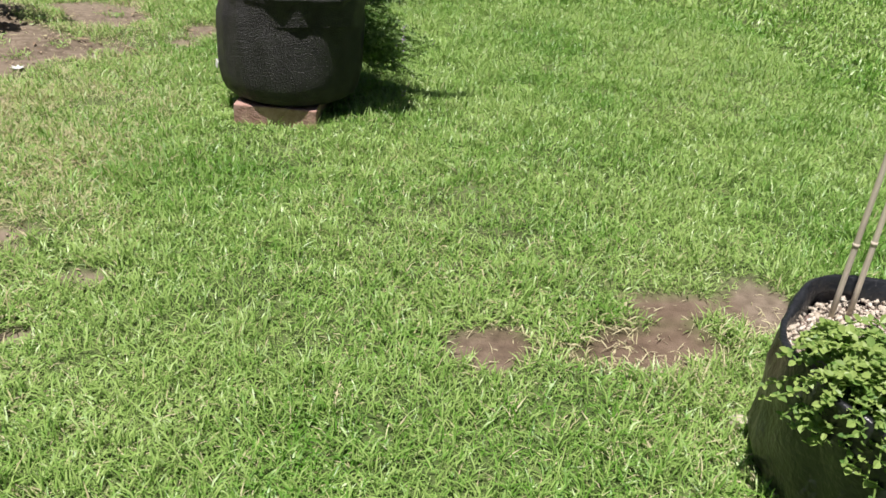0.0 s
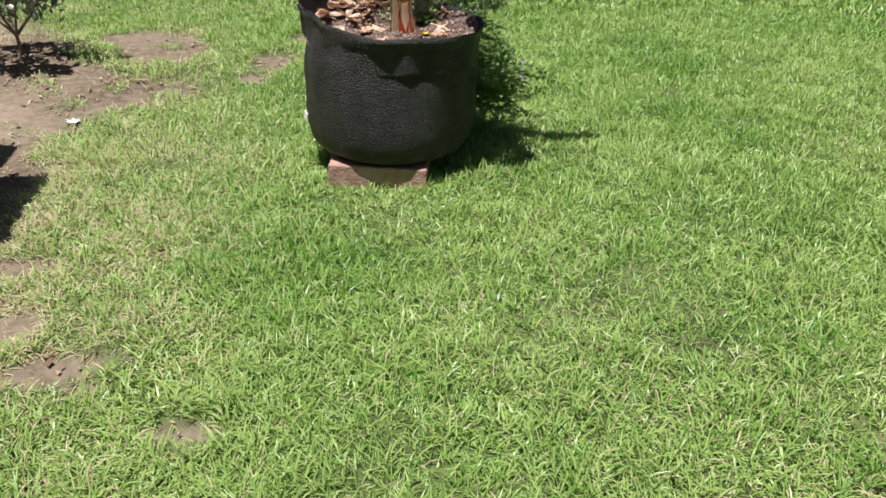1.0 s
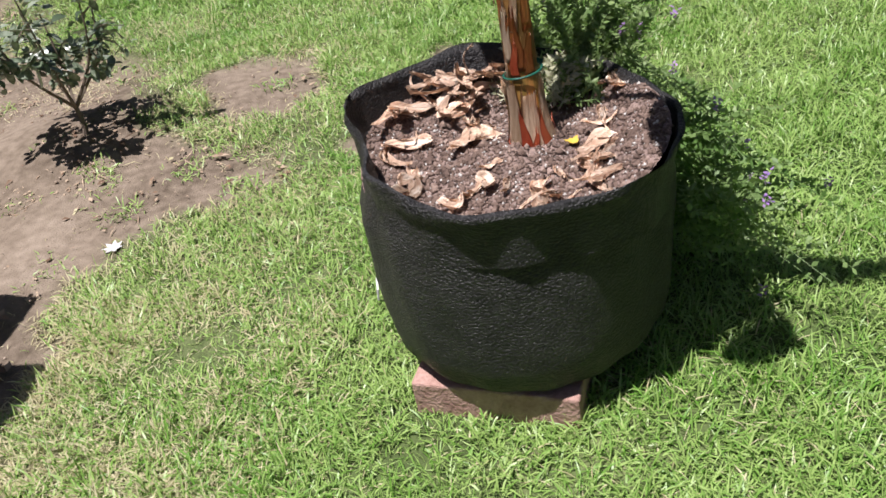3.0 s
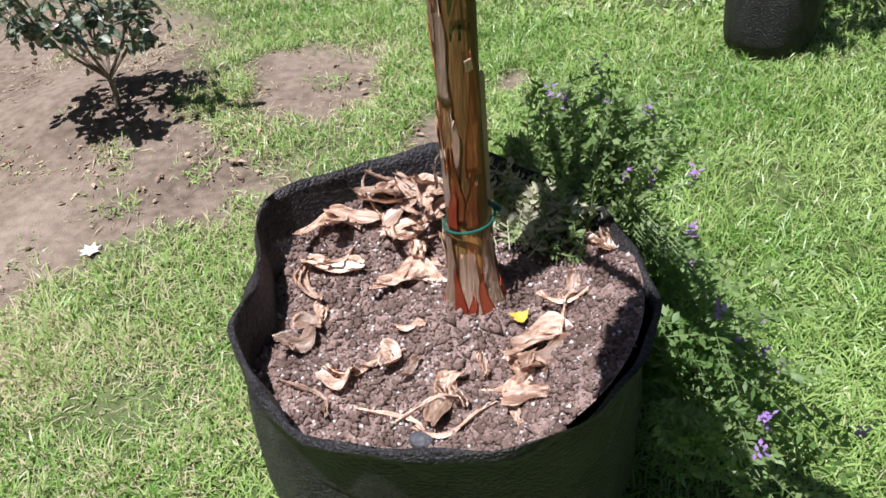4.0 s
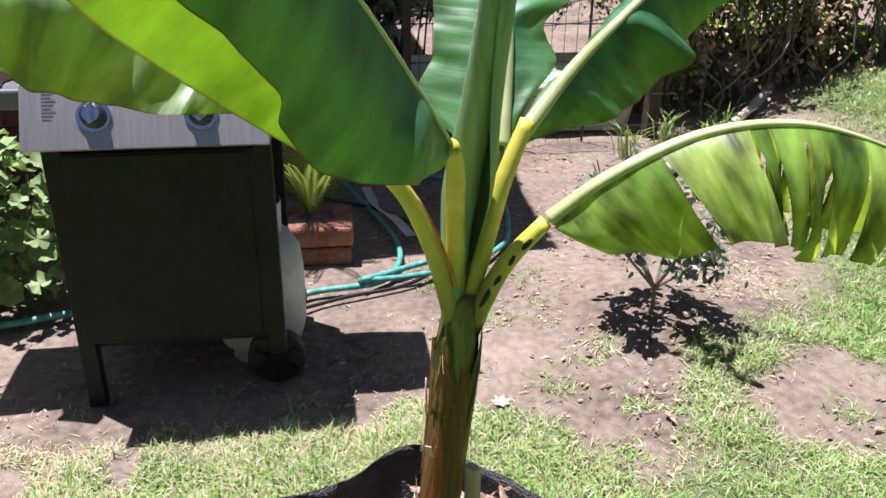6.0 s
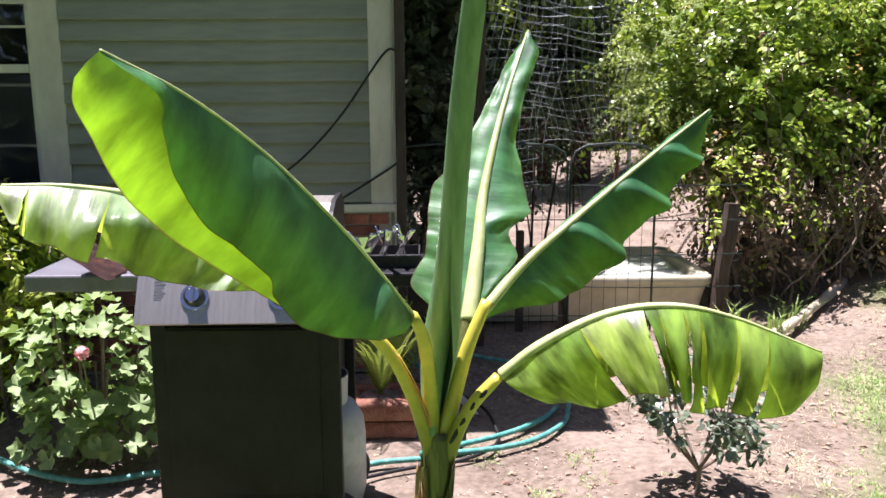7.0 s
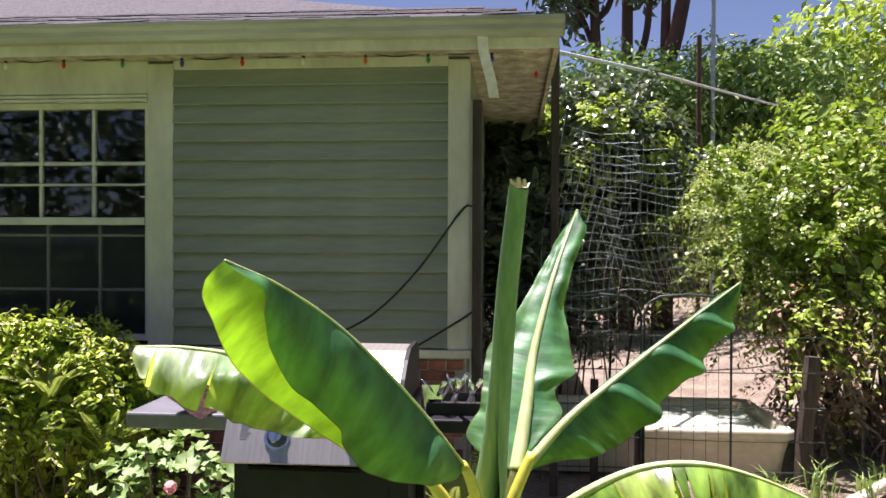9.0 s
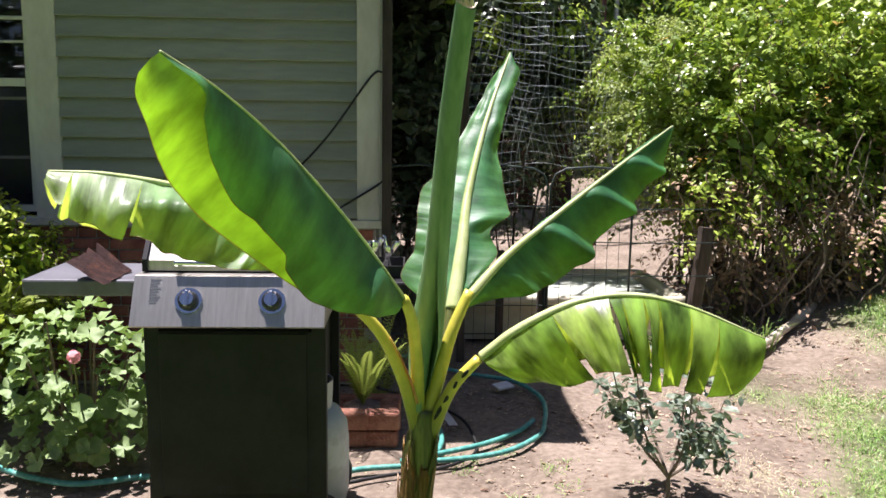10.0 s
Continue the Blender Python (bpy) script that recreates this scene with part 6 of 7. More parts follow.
def dry_strip(seed, length, width, curl):
    """A curled piece of dead leaf with a trough-like section, twisting along its length, with torn ends."""
    r = random.Random(seed * 7 + 1)
    bm = bmesh.new()
    rows = []
    n, m = 14, 6
    bend, twist, ph = r.uniform(-0.9, 0.9), r.uniform(-1.2, 1.2), r.uniform(0, 6)
    for i in range(n):
        u = i / (n - 1) - 0.5
        w = width * (0.3 + 0.7 * math.cos(u * 2.5)) * (1 + 0.18 * math.sin(11 * u + ph))
        arc = 0.7 + 0.9 * abs(curl) + 0.45 * math.sin(4 * u + ph)
        rad = w / arc
        row = []
        for j in range(m + 1):
            th = arc * (j / m - 0.5)
            y, z = rad * math.sin(th), rad * (1 - math.cos(th)) * (1 if curl > 0 else -1)
            t = twist * u
            y, z = y * math.cos(t) - z * math.sin(t), y * math.sin(t) + z * math.cos(t)
            jag = r.uniform(-0.09, 0.05) * length if i in (0, n - 1) else 0
            row.append(bm.verts.new((u * length + (jag if u > 0 else -jag), y + bend * length * u * u + 0.1 * length * math.sin(5 * u + ph), z + abs(curl) * length * 0.8 * u * u + 0.003 * math.sin(9 * u + 2 * j + ph))))
        rows.append(row)
    for a, b in zip(rows, rows[1:]):
        for j in range(m):
            bm.faces.new((a[j], a[j + 1], b[j + 1], b[j]))
    bmesh.ops.solidify(bm, geom=bm.faces[:], thickness=0.0012)
    return shared("dry_leaf", bm, M_DRYLEAF, True)


strips = [dry_strip(k, l, w, c) for k, (l, w, c) in enumerate(((0.10, 0.032, 0.3), (0.11, 0.021, 0.4), (0.06, 0.036, 0.6), (0.11, 0.006, 0.2), (0.085, 0.034, -0.3), (0.045, 0.014, 0.4), (0.115, 0.046, 0.5)))]
# x, y, turn, shape, tilt
DRY = [(-0.625, 3.54, 25, 0, 18), (-0.66, 3.50, 40, 1, 22), (-0.60, 3.565, 150, 6, 24), (-0.575, 3.60, 60, 0, 26), (-0.55, 3.575, 110, 1, 20), (-0.54, 3.61, 15, 4, 26), (-0.515, 3.60, 75, 6, 22), (-0.50, 3.62, 130, 0, 28), (-0.56, 3.54, 95, 1, 12), (-0.535, 3.545, 40, 4, 10),
       (-0.47, 3.625, 20, 1, 26), (-0.45, 3.63, 160, 6, 24), (-0.515, 3.52, 120, 0, 8), (-0.49, 3.455, 12, 6, 6), (-0.505, 3.475, 40, 1, 4), (-0.625, 3.45, 20, 0, 10), (-0.645, 3.395, 118, 1, 2), (-0.58, 3.585, 5, 1, 28), (-0.49, 3.585, 50, 1, 16),
       (-0.60, 3.345, 105, 5, 2), (-0.59, 3.275, 60, 2, 12), (-0.53, 3.20, 150, 3, 2), (-0.476, 3.254, 30, 3, 2), (-0.47, 3.275, 45, 5, 4), (-0.366, 3.235, 100, 0, 6), (-0.255, 3.37, 20, 6, 8), (-0.25, 3.335, 60, 0, 12), (-0.27, 3.30, 110, 4, 10), (-0.26, 3.25, 95, 1, 5),
       (-0.32, 3.20, 35, 3, 2), (-0.215, 3.56, 80, 2, 10), (-0.326, 3.309, 110, 5, 2), (-0.59, 3.335, 85, 5, 3), (-0.50, 3.24, 0, 5, 3), (-0.42, 3.28, 70, 5, 2), (-0.45, 3.35, 20, 5, 2), (-0.34, 3.25, 130, 5, 3), (-0.23, 3.45, 30, 3, 4), (-0.40, 3.20, 160, 3, 1)]
for x, y, a, k, tilt in DRY:
    ob = new("dry_leaf", strips[k])
    ob.matrix_basis = pose(x, y, soil_height(x, y) + 0.006 + 0.0007 * tilt, tilt, tilt * 0.6, a)
    tagged(ob, "curled piece of dry brown banana leaf on the soil", "dry leaf", "dry leaves in the grow bag")
    if tilt > 2:
        ob = new("dry_leaf", strips[(k + 3) % 6])
        x, y = x + 0.022 * math.sin(a), y - 0.022 * math.cos(2 * a)
        ob.matrix_basis = pose(x, y, soil_height(x, y) + 0.010 + 0.0009 * tilt, -tilt, tilt * 1.2, a * 1.7 + 40) @ Matrix.Diagonal((0.8, 0.75, 1, 1))
        tagged(ob, "curled piece of dry brown banana leaf on the soil", "dry leaf", "dry leaves in the grow bag")
bm = bmesh.new()
for k in range(6):
    a = k * 1.05
    d = Vector((math.cos(a), math.sin(a), 0.5))
    s = Vector((-math.sin(a), math.cos(a), 0)) * 0.009
    c = Vector((-0.302, 3.405, soil_height(-0.302, 3.405) + 0.004))
    bm.faces.new([bm.verts.new(p) for p in (c, c + d * 0.009 + s * 0.6, c + d * (0.011 + 0.006 * (k % 2)), c + d * 0.008 - s * 0.7)])
yellow = surface("yellow_petal", (0.5, 0.32, 0.03), (0.7, 0.52, 0.1), 10, 0.6)
tagged(part("fallen_flower", bm, yellow), "small yellow fallen flower on the soil", "flower")
bm = bmesh.new()
bmesh.ops.create_icosphere(bm, subdivisions=2, radius=0.014, matrix=pose(-0.36, 3.17, soil_height(-0.36, 3.17) + 0.007, 20, 30, 0))
bmesh.ops.scale(bm, vec=(1.2, 0.9, 0.7), verts=bm.verts, space=Matrix.Translation((0.36, -3.17, -soil_height(-0.36, 3.17))))
tagged(part("pebble", bm, surface("dark_stone", (0.05, 0.055, 0.06), (0.12, 0.13, 0.14), 30, 0.6)), "small dark grey pebble on the soil", "pebble")
bm = bmesh.new()
for k in range(7):
    a = k * 0.9
    d = Vector((math.cos(a), math.sin(a), 0.25))
    s = Vector((-math.sin(a), math.cos(a), 0)) * 0.009
    c = Vector((-1.657, 3.828, gz(-1.66, 3.8) + 0.006))
    bm.faces.new([bm.verts.new(p) for p in (c, c + d * 0.014 + s, c + d * 0.034, c + d * 0.014 - s)])
tagged(part("fallen_flower", bm, M_WHITE), "white wilted flower lying on the soil", "flower")

# the banana plant
banana = thing("banana_plant", (-0.36, 3.40, SOIL_Z), "young banana plant with broad green leaves in a grow bag", "banana plant")
STEM = catmull([(-0.374, 3.428, SOIL_Z - 0.05), (-0.384, 3.440, 0.62), (-0.390, 3.457, 0.78), (-0.396, 3.472, 0.93), (-0.402, 3.480, 1.05)], 40)


def stem_r(z):
    return 0.0250 + 0.027 * math.exp(-max(0, z - 0.46) / 0.07) + 0.002 * smooth_step(0.84, 0.96, z) - 0.008 * smooth_step(0.98, 1.08, z)


# the stem is a roll of old sheaths
part("pseudostem", tube(bmesh.new(), STEM[:29], lambda u: stem_r(STEM[round(u * 28)].z), 28), M_STEM, banana, "brown and olive pseudostem", True)
part("upper_stem", tube(bmesh.new(), STEM[24:], lambda u: stem_r(STEM[24 + round(u * 16)].z) * (1.03 - 0.16 * u), 24), M_STEMGREEN, banana, "green upper stem", True)


def stem_at(z):
    for a, b in zip(STEM, STEM[1:]):
        if b.z >= z:
            break
    return a.lerp(b, (z - a.z) / (b.z - a.z)), stem_r(z)


def sheath(a0, a1, z0, z1, lift, seed, material=M_SHEATH, taper=0.6, proud=0.0018):
    """A dry leaf base wrapped on the stem from angle a0 to a1 (degrees); torn upper end standing off."""
    r = random.Random(seed)
    bm = bmesh.new()
    rows = []
    n, m = 12, 9
    for i in range(n + 1):
        u = i / n
        z = z0 + (z1 - z0) * u
        c, rad = stem_at(z)
        row = []
        narrow = 1 - taper * u ** 1.6
        for j in range(m + 1):
            v = j / m - 0.5
            a = radians((a0 + a1) / 2 + (a1 - a0) * v * narrow + 6 * math.sin(5 * u + seed))
            off = proud + lift * (u ** 4) + (0.006 * (1 - u) ** 6 if z0 < 0.46 else 0) + 0.0015 * abs(v) ** 2 * 4 * u + r.uniform(0, 0.0008)
            jag = r.uniform(-0.025, 0.015) if i == n else 0
            row.append(bm.verts.new((c.x + (rad + off) * math.cos(a), c.y + (rad + off) * math.sin(a), z + jag)))
        rows.append(row)
    for p, q in zip(rows, rows[1:]):
        for j in range(m):
            bm.faces.new((p[j], p[j + 1], q[j + 1], q[j]))
    bmesh.ops.solidify(bm, geom=bm.faces[:], thickness=0.0016)
    return part("dry_sheath", bm, material, banana, smooth=True)


for k, (a0, a1, z0, z1, lf) in enumerate(((190, 262, 0.45, 0.618, 0.003), (255, 318, 0.45, 0.60, 0.005), (312, 365, 0.45, 0.612, 0.003), (135, 200, 0.45, 0.60, 0.012), (30, 100, 0.45, 0.61, 0.006), (95, 145, 0.45, 0.615, 0.006),
                                          (165, 215, 0.61, 0.76, 0.006), (130, 185, 0.72, 0.93, 0.004), (205, 232, 0.74, 0.93, 0.001), (214, 258, 0.645, 0.745, 0.006), (228, 272, 0.80, 0.925, 0.003), (252, 284, 0.70, 0.79, 0.004), (200, 240, 0.87, 0.955, 0.003))):
    sheath(a0, a1, z0, z1, lf, k, taper=0.35 if k < 6 else 0.55, proud=0.0018 if k < 9 else 0.0034)
for k, (a0, a1, z0, z1) in enumerate(((166, 276, 0.64, 0.965), (252, 345, 0.63, 0.985), (320, 410, 0.64, 0.955), (24, 134, 0.64, 0.975), (100, 200, 0.63, 0.96))):
    sheath(a0, a1, z0, z1, 0.0005, 50 + k, M_BROWNSHEATH, 0.42, 0.001)
for k, (a0, a1, z0, z1, lf) in enumerate(((232, 292, 0.63, 0.735, 0.009), (196, 240, 0.62, 0.80, 0.003), (285, 330, 0.62, 0.70, 0.002), (300, 352, 0.70, 0.86, 0.001), (170, 205, 0.76, 0.90, 0.004))):
    sheath(a0, a1, z0, z1, lf, 20 + k, M_ORANGESHEATH, 0.65)
for k, (a0, a1, z0, z1) in enumerate(((240, 275, 0.445, 0.56), (296, 330, 0.445, 0.55), (195, 225, 0.445, 0.50), (270, 300, 0.445, 0.52), (238, 272, 0.62, 0.69), (345, 370, 0.445, 0.53))):
    sheath(a0, a1, z0, z1, 0.001, 31 + k, M_REDSTEM, 0.8, 0.0042)
for k, (a0, a1, z0, z1, lf, m) in enumerate(((150, 262, 0.88, 1.03, 0.001, M_STEMGREEN), (262, 372, 0.88, 1.015, 0.001, M_STEMGREEN), (20, 130, 0.88, 1.03, 0.001, M_STEMGREEN), (196, 262, 0.90, 0.99, 0.002, M_BROWNSHEATH), (290, 350, 0.90, 0.975, 0.002, M_BROWNSHEATH), (160, 205, 0.88, 1.0, 0.006, M_BROWNSHEATH))):
    sheath(a0, a1, z0, z1, lf, 70 + k, m, 0.8, 0.0012 if k < 3 else 0.0026)
tab = part("torn_flap", boxed((-0.001, -0.005, 0.0), (0.001, 0.005, 0.016), 0.001, Matrix.Translation(stem_at(0.845)[0]) @ pose(0.026, -0.024, 0, 12, 4, -40)), M_SHEATH, banana)


def petiole(pts, r0, r1, label, material=M_PETIOLE):
    bm = tube(bmesh.new(), catmull(pts, 22), lambda u: (r0 + (r1 - r0) * u ** 0.8) * (0.62 + 0.38 * smooth_step(0.0, 0.3, u)), 14, flat=0.8)
    return part("petiole", bm, material, banana, label, True)


def ease(pairs, u):
    """A smooth course through pairs of (place, value)."""
    n = len(pairs)
    k = 0
    while k < n - 2 and u > pairs[k + 1][0]:
        k += 1
    (a, x), (b, y) = pairs[k], pairs[k + 1]
    h = b - a

    def slope(i):
        if i == 0 or i == n - 1:
            i, j = (0, 1) if i == 0 else (n - 2, n - 1)
            return (pairs[j][1] - pairs[i][1]) / (pairs[j][0] - pairs[i][0])
        p = (pairs[i][1] - pairs[i - 1][1]) / (pairs[i][0] - pairs[i - 1][0])
        q = (pairs[i + 1][1] - pairs[i][1]) / (pairs[i + 1][0] - pairs[i][0])
        return 0.0 if p * q <= 0 else 2 * p * q / (p + q)
    t = min(1, max(0, (u - a) / h))
    return (2 * t ** 3 - 3 * t * t + 1) * x + (t ** 3 - 2 * t * t + t) * h * slope(k) + (3 * t * t - 2 * t ** 3) * y + (t ** 3 - t * t) * h * slope(k + 1)


def leaf(pts, near_dir, near, far, seed, tears=(), folds=(), ripple=0.004, n=90, label="", gap=0.012, material=M_BLADE, rib=0.0085, crumple=0.0, jitter=20, opening=((0, 0), (1, 0))):
    """A banana leaf: a midrib through pts with two half blades.
    near, far: (course of the width, angle at the midrib, angle at the edge), degrees below the side direction.
    opening: course of the degrees by which the first half is raised;
    tears: (place, width) of slits; folds: (place, height, length) of pleats along the side veins."""
    r = random.Random(seed)
    P = catmull(pts, n)
    bm = bmesh.new()
    uvl = bm.loops.layers.uv.new("UVMap")
    m = 12
    cuts = {round(t * n): g for t, g in tears}
    ph = r.uniform(0, 6)
    for sg, (course, t0, t1) in ((1, near), (-1, far)):
        prev = None
        swing, long = 0.0, 1.0
        for i in range(n + 1):
            u = i / n
            T = (P[min(i + 1, n)] - P[max(i - 1, 0)]).normalized()
            S = Vector(near_dir) * sg
            S = (S - T * S.dot(T)).normalized()
            U = T.cross(S) * sg
            if U.z < -0.2 or (abs(U.z) <= 0.2 and U.x < 0):
                U = -U
            w = max(0.0015, ease(course, u))
            lifted = ease(opening, u)
            cut = cuts.get(i)

            def row(shift, sw, le):
                out = []
                p = P[i].copy()
                for j in range(m + 1):
                    v = j / m
                    th = radians(t0 + (t1 - t0) * v + sw * v + (lifted if sg > 0 else 0)) + 0.06 * math.sin(9 * u + ph + sg) * v
                    if j:
                        p = p + (S * math.cos(th) - U * math.sin(th)) * (w * le / m)
                    rip = ripple * (2.0 * noise.noise(Vector((4 * u + seed, 1.2 * v, sg * 3.1))) + 0.8 * noise.noise(Vector((17 * u + seed, 1.5 * v, sg * 5.3))) + 0.3 * noise.noise(Vector((48 * u + seed, 0.7 * v, sg * 7.7)))) * min(1, v * 1.5)
                    rip += sum(h * math.exp(-((u - c - 0.05 * v) / s) ** 2) * v ** 0.5 for c, h, s in folds if sg > 0)
                    if crumple:
                        rip += crumple * noise.noise(Vector((9 * u, 2.6 * v, 4.4))) * math.exp(-((u - 0.5) / 0.16) ** 2) * v
                    nrm = S * math.sin(th) + U * math.cos(th)
                    out.append((bm.verts.new(p + nrm * rip + T * (shift * v ** 1.2 + w * 0.16 * v)), u, v))
                return out
            if cut:
                link(bm, uvl, prev, row(-gap * cut * r.uniform(0.5, 1.4), swing, long), sg)
                swing, long = r.uniform(-jitter, jitter), r.uniform(0.9, 1.06)
                prev = row(gap * cut * r.uniform(0.5, 1.4), swing, long)
            else:
                cur = row(0, swing, long)
                if prev:
                    link(bm, uvl, prev, cur, sg)
                prev = cur
    ob = part("leaf", bm, material, banana, label, True)
    part("midrib", tube(bmesh.new(), P, lambda u: rib * (1 - u) + 0.0015, 8, flat=0.8), M_MIDRIB, ob, smooth=True)
    return ob


def link(bm, uvl, a, b, sg):
    for j in range(len(a) - 1):
        q = (a[j], b[j], b[j + 1], a[j + 1]) if sg > 0 else (a[j + 1], b[j + 1], b[j], a[j])
        f = bm.faces.new([k[0] for k in q])
        for lp, k in zip(f.loops, q):
            lp[uvl].uv = (k[1], k[2])


CR = (-0.403, 3.474, 0.95)
# leaf towards the path
petiole([CR, (-0.398, 3.472, 1.04), (-0.386, 3.469, 1.12), (-0.361, 3.464, 1.18), (-0.325, 3.458, 1.225), (-0.285, 3.447, 1.262)], 0.017, 0.0088, "yellow-green petiole")
leaf([(-0.292, 3.450, 1.258), (-0.2, 3.382, 1.374), (-0.09, 3.311, 1.480), (0.03, 3.264, 1.544), (0.128, 3.228, 1.579)], (0.5, 0.87, 0),
     (((0, 0.030), (0.08, 0.078), (0.18, 0.112), (0.27, 0.128), (0.34, 0.122), (0.42, 0.116), (0.54, 0.110), (0.72, 0.074), (0.83, 0.032), (0.92, 0.020), (1, 0.004)), 76, 112),
     (((0, 0.03), (0.10, 0.09), (0.20, 0.110), (0.47, 0.128), (0.62, 0.116), (0.77, 0.090), (0.90, 0.062), (0.97, 0.045), (1, 0.028)), 50, 64), 1, folds=((0.12, 0.006, 0.03), (0.5, 0.007, 0.06), (0.86, 0.005, 0.05)), ripple=0.0016, label="broad folded leaf lit from behind", rib=0.0018, opening=((0, 0), (0.05, -8), (0.09, -18), (0.12, -18), (0.16, -3), (0.34, -3), (0.41, -14), (0.54, -14), (0.61, -9), (0.80, -12), (0.87, -38), (1, -42)))
# drooping torn leaf
stalk = petiole([CR, (-0.398, 3.492, 1.01), (-0.392, 3.507, 1.05), (-0.38, 3.53, 1.10), (-0.377, 3.568, 1.144)], 0.017, 0.0092, "yellow petiole with black scars")
for k, (x, y, z, le, tilt) in enumerate(((-0.3755, 3.521, 1.082, 0.026, -38), (-0.3715, 3.533, 1.104, 0.018, -34), (-0.3805, 3.506, 1.055, 0.03, -30), (-0.3685, 3.546, 1.121, 0.014, -42))):
    bm = bmesh.new()
    bmesh.ops.create_icosphere(bm, subdivisions=2, radius=1.0, matrix=pose(x, y, z, tilt, 0, 8) @ Matrix.Diagonal((0.0022, 0.0036, le * 0.62, 1)))
    part("scar", bm, M_CABLE, stalk)
leaf([(-0.377, 3.572, 1.147), (-0.36, 3.631, 1.2), (-0.345, 3.716, 1.246), (-0.33, 3.801, 1.261), (-0.325, 3.889, 1.244), (-0.32, 4.011, 1.195)], (1, 0, 0),
     (((0, 0.03), (0.04, 0.085), (0.2, 0.130), (0.37, 0.138), (0.63, 0.150), (0.87, 0.136), (0.95, 0.110), (1, 0.06)), 30, 112),
     (((0, 0.03), (0.1, 0.10), (0.5, 0.12), (0.9, 0.11), (1, 0.04)), 40, 104), 2,
     tears=((0.31, 0.55), (0.51, 1.3), (0.56, 0.6), (0.63, 1.3), (0.69, 0.7), (0.80, 0.9), (0.88, 0.6)), ripple=0.009, jitter=42, material=M_OLDBLADE, label="drooping leaf torn into strips")
# leaf to the right
petiole([CR, (-0.402, 3.486, 1.04), (-0.403, 3.503, 1.10), (-0.412, 3.525, 1.178), (-0.43, 3.555, 1.245)], 0.016, 0.0088, "yellow petiole with reddish edge")
leaf([(-0.425, 3.545, 1.225), (-0.47, 3.615, 1.293), (-0.52, 3.688, 1.344), (-0.6, 3.818, 1.43), (-0.675, 3.959, 1.522)], (0.85, 0.53, 0),
     (((0, 0.012), (0.10, 0.042), (0.2, 0.078), (0.42, 0.096), (0.52, 0.099), (0.56, 0.088), (0.73, 0.082), (0.77, 0.074), (0.87, 0.062), (0.96, 0.028), (1, 0.003)), 70, 84),
     (((0, 0.01), (0.2, 0.03), (0.55, 0.045), (0.75, 0.05), (0.9, 0.04), (1, 0.003)), 10, 40), 3, folds=((0.18, 0.008, 0.05), (0.50, 0.034, 0.030), (0.68, 0.030, 0.026), (0.83, 0.026, 0.022)), ripple=0.005, label="dark green leaf held out to the side")
# upright leaf behind
petiole([CR, (-0.407, 3.483, 1.04), (-0.414, 3.496, 1.10), (-0.44, 3.518, 1.17), (-0.48, 3.536, 1.24)], 0.017, 0.0088, "green petiole", M_STEMGREEN)
leaf([(-0.46, 3.530, 1.205), (-0.53, 3.548, 1.31), (-0.6, 3.562, 1.396), (-0.71, 3.603, 1.531), (-0.823, 3.658, 1.668)], (0.1, 1, 0),
     (((0, 0.008), (0.10, 0.028), (0.22, 0.064), (0.30, 0.046), (0.40, 0.080), (0.50, 0.072), (0.58, 0.060), (0.68, 0.038), (0.8, 0.032), (0.93, 0.034), (1, 0.004)), 4, 24),
     (((0, 0.05), (0.08, 0.104), (0.20, 0.086), (0.45, 0.088), (0.55, 0.060), (0.68, 0.038), (0.8, 0.025), (0.92, 0.012), (1, 0.002)), -8, 12), 4, folds=((0.33, 0.010, 0.05),), ripple=0.007, label="upright green leaf with a pale midrib", rib=0.013)
# crumpled leaf
LEFT = [CR, (-0.396, 3.467, 1.02), (-0.390, 3.458, 1.067), (-0.383, 3.447, 1.105), (-0.373, 3.431, 1.147), (-0.361, 3.413, 1.185), (-0.345, 3.388, 1.220), (-0.31, 3.34, 1.274), (-0.268, 3.282, 1.332)]
outer = petiole(LEFT, 0.017, 0.0095, "yellow petiole")
part("petiole_edge", tube(bmesh.new(), catmull([(x + 0.008, y + 0.0115, z) for x, y, z in LEFT[2:6]], 16), lambda u: 0.0024 * (1 - 0.6 * u), 6), M_ORANGESHEATH, outer, "reddish petiole margin", True)
leaf([(-0.272, 3.29, 1.325), (-0.25, 3.24, 1.37), (-0.21, 3.165, 1.423), (-0.17, 3.073, 1.447), (-0.14, 3.004, 1.453)], (0.9, 0.4, 0),
     (((0, 0.03), (0.08, 0.062), (0.2, 0.085), (0.4, 0.102), (0.5, 0.106), (0.6, 0.096), (0.7, 0.09), (0.78, 0.074), (0.86, 0.07), (0.93, 0.056), (1, 0.02)), 30, 62),
     (((0, 0.02), (0.2, 0.08), (0.45, 0.14), (0.7, 0.155), (0.82, 0.14), (0.9, 0.125), (0.95, 0.09), (1, 0.03)), 6, 46), 5, tears=((0.9, 0.2), (0.66, 0.25)), folds=((0.14, 0.010, 0.05), (0.30, 0.012, 0.07), (0.68, 0.008, 0.05), (0.85, 0.008, 0.04)), ripple=0.010, crumple=0.045, material=M_PALEBLADE, label="crumpled leaf with a ragged tip")
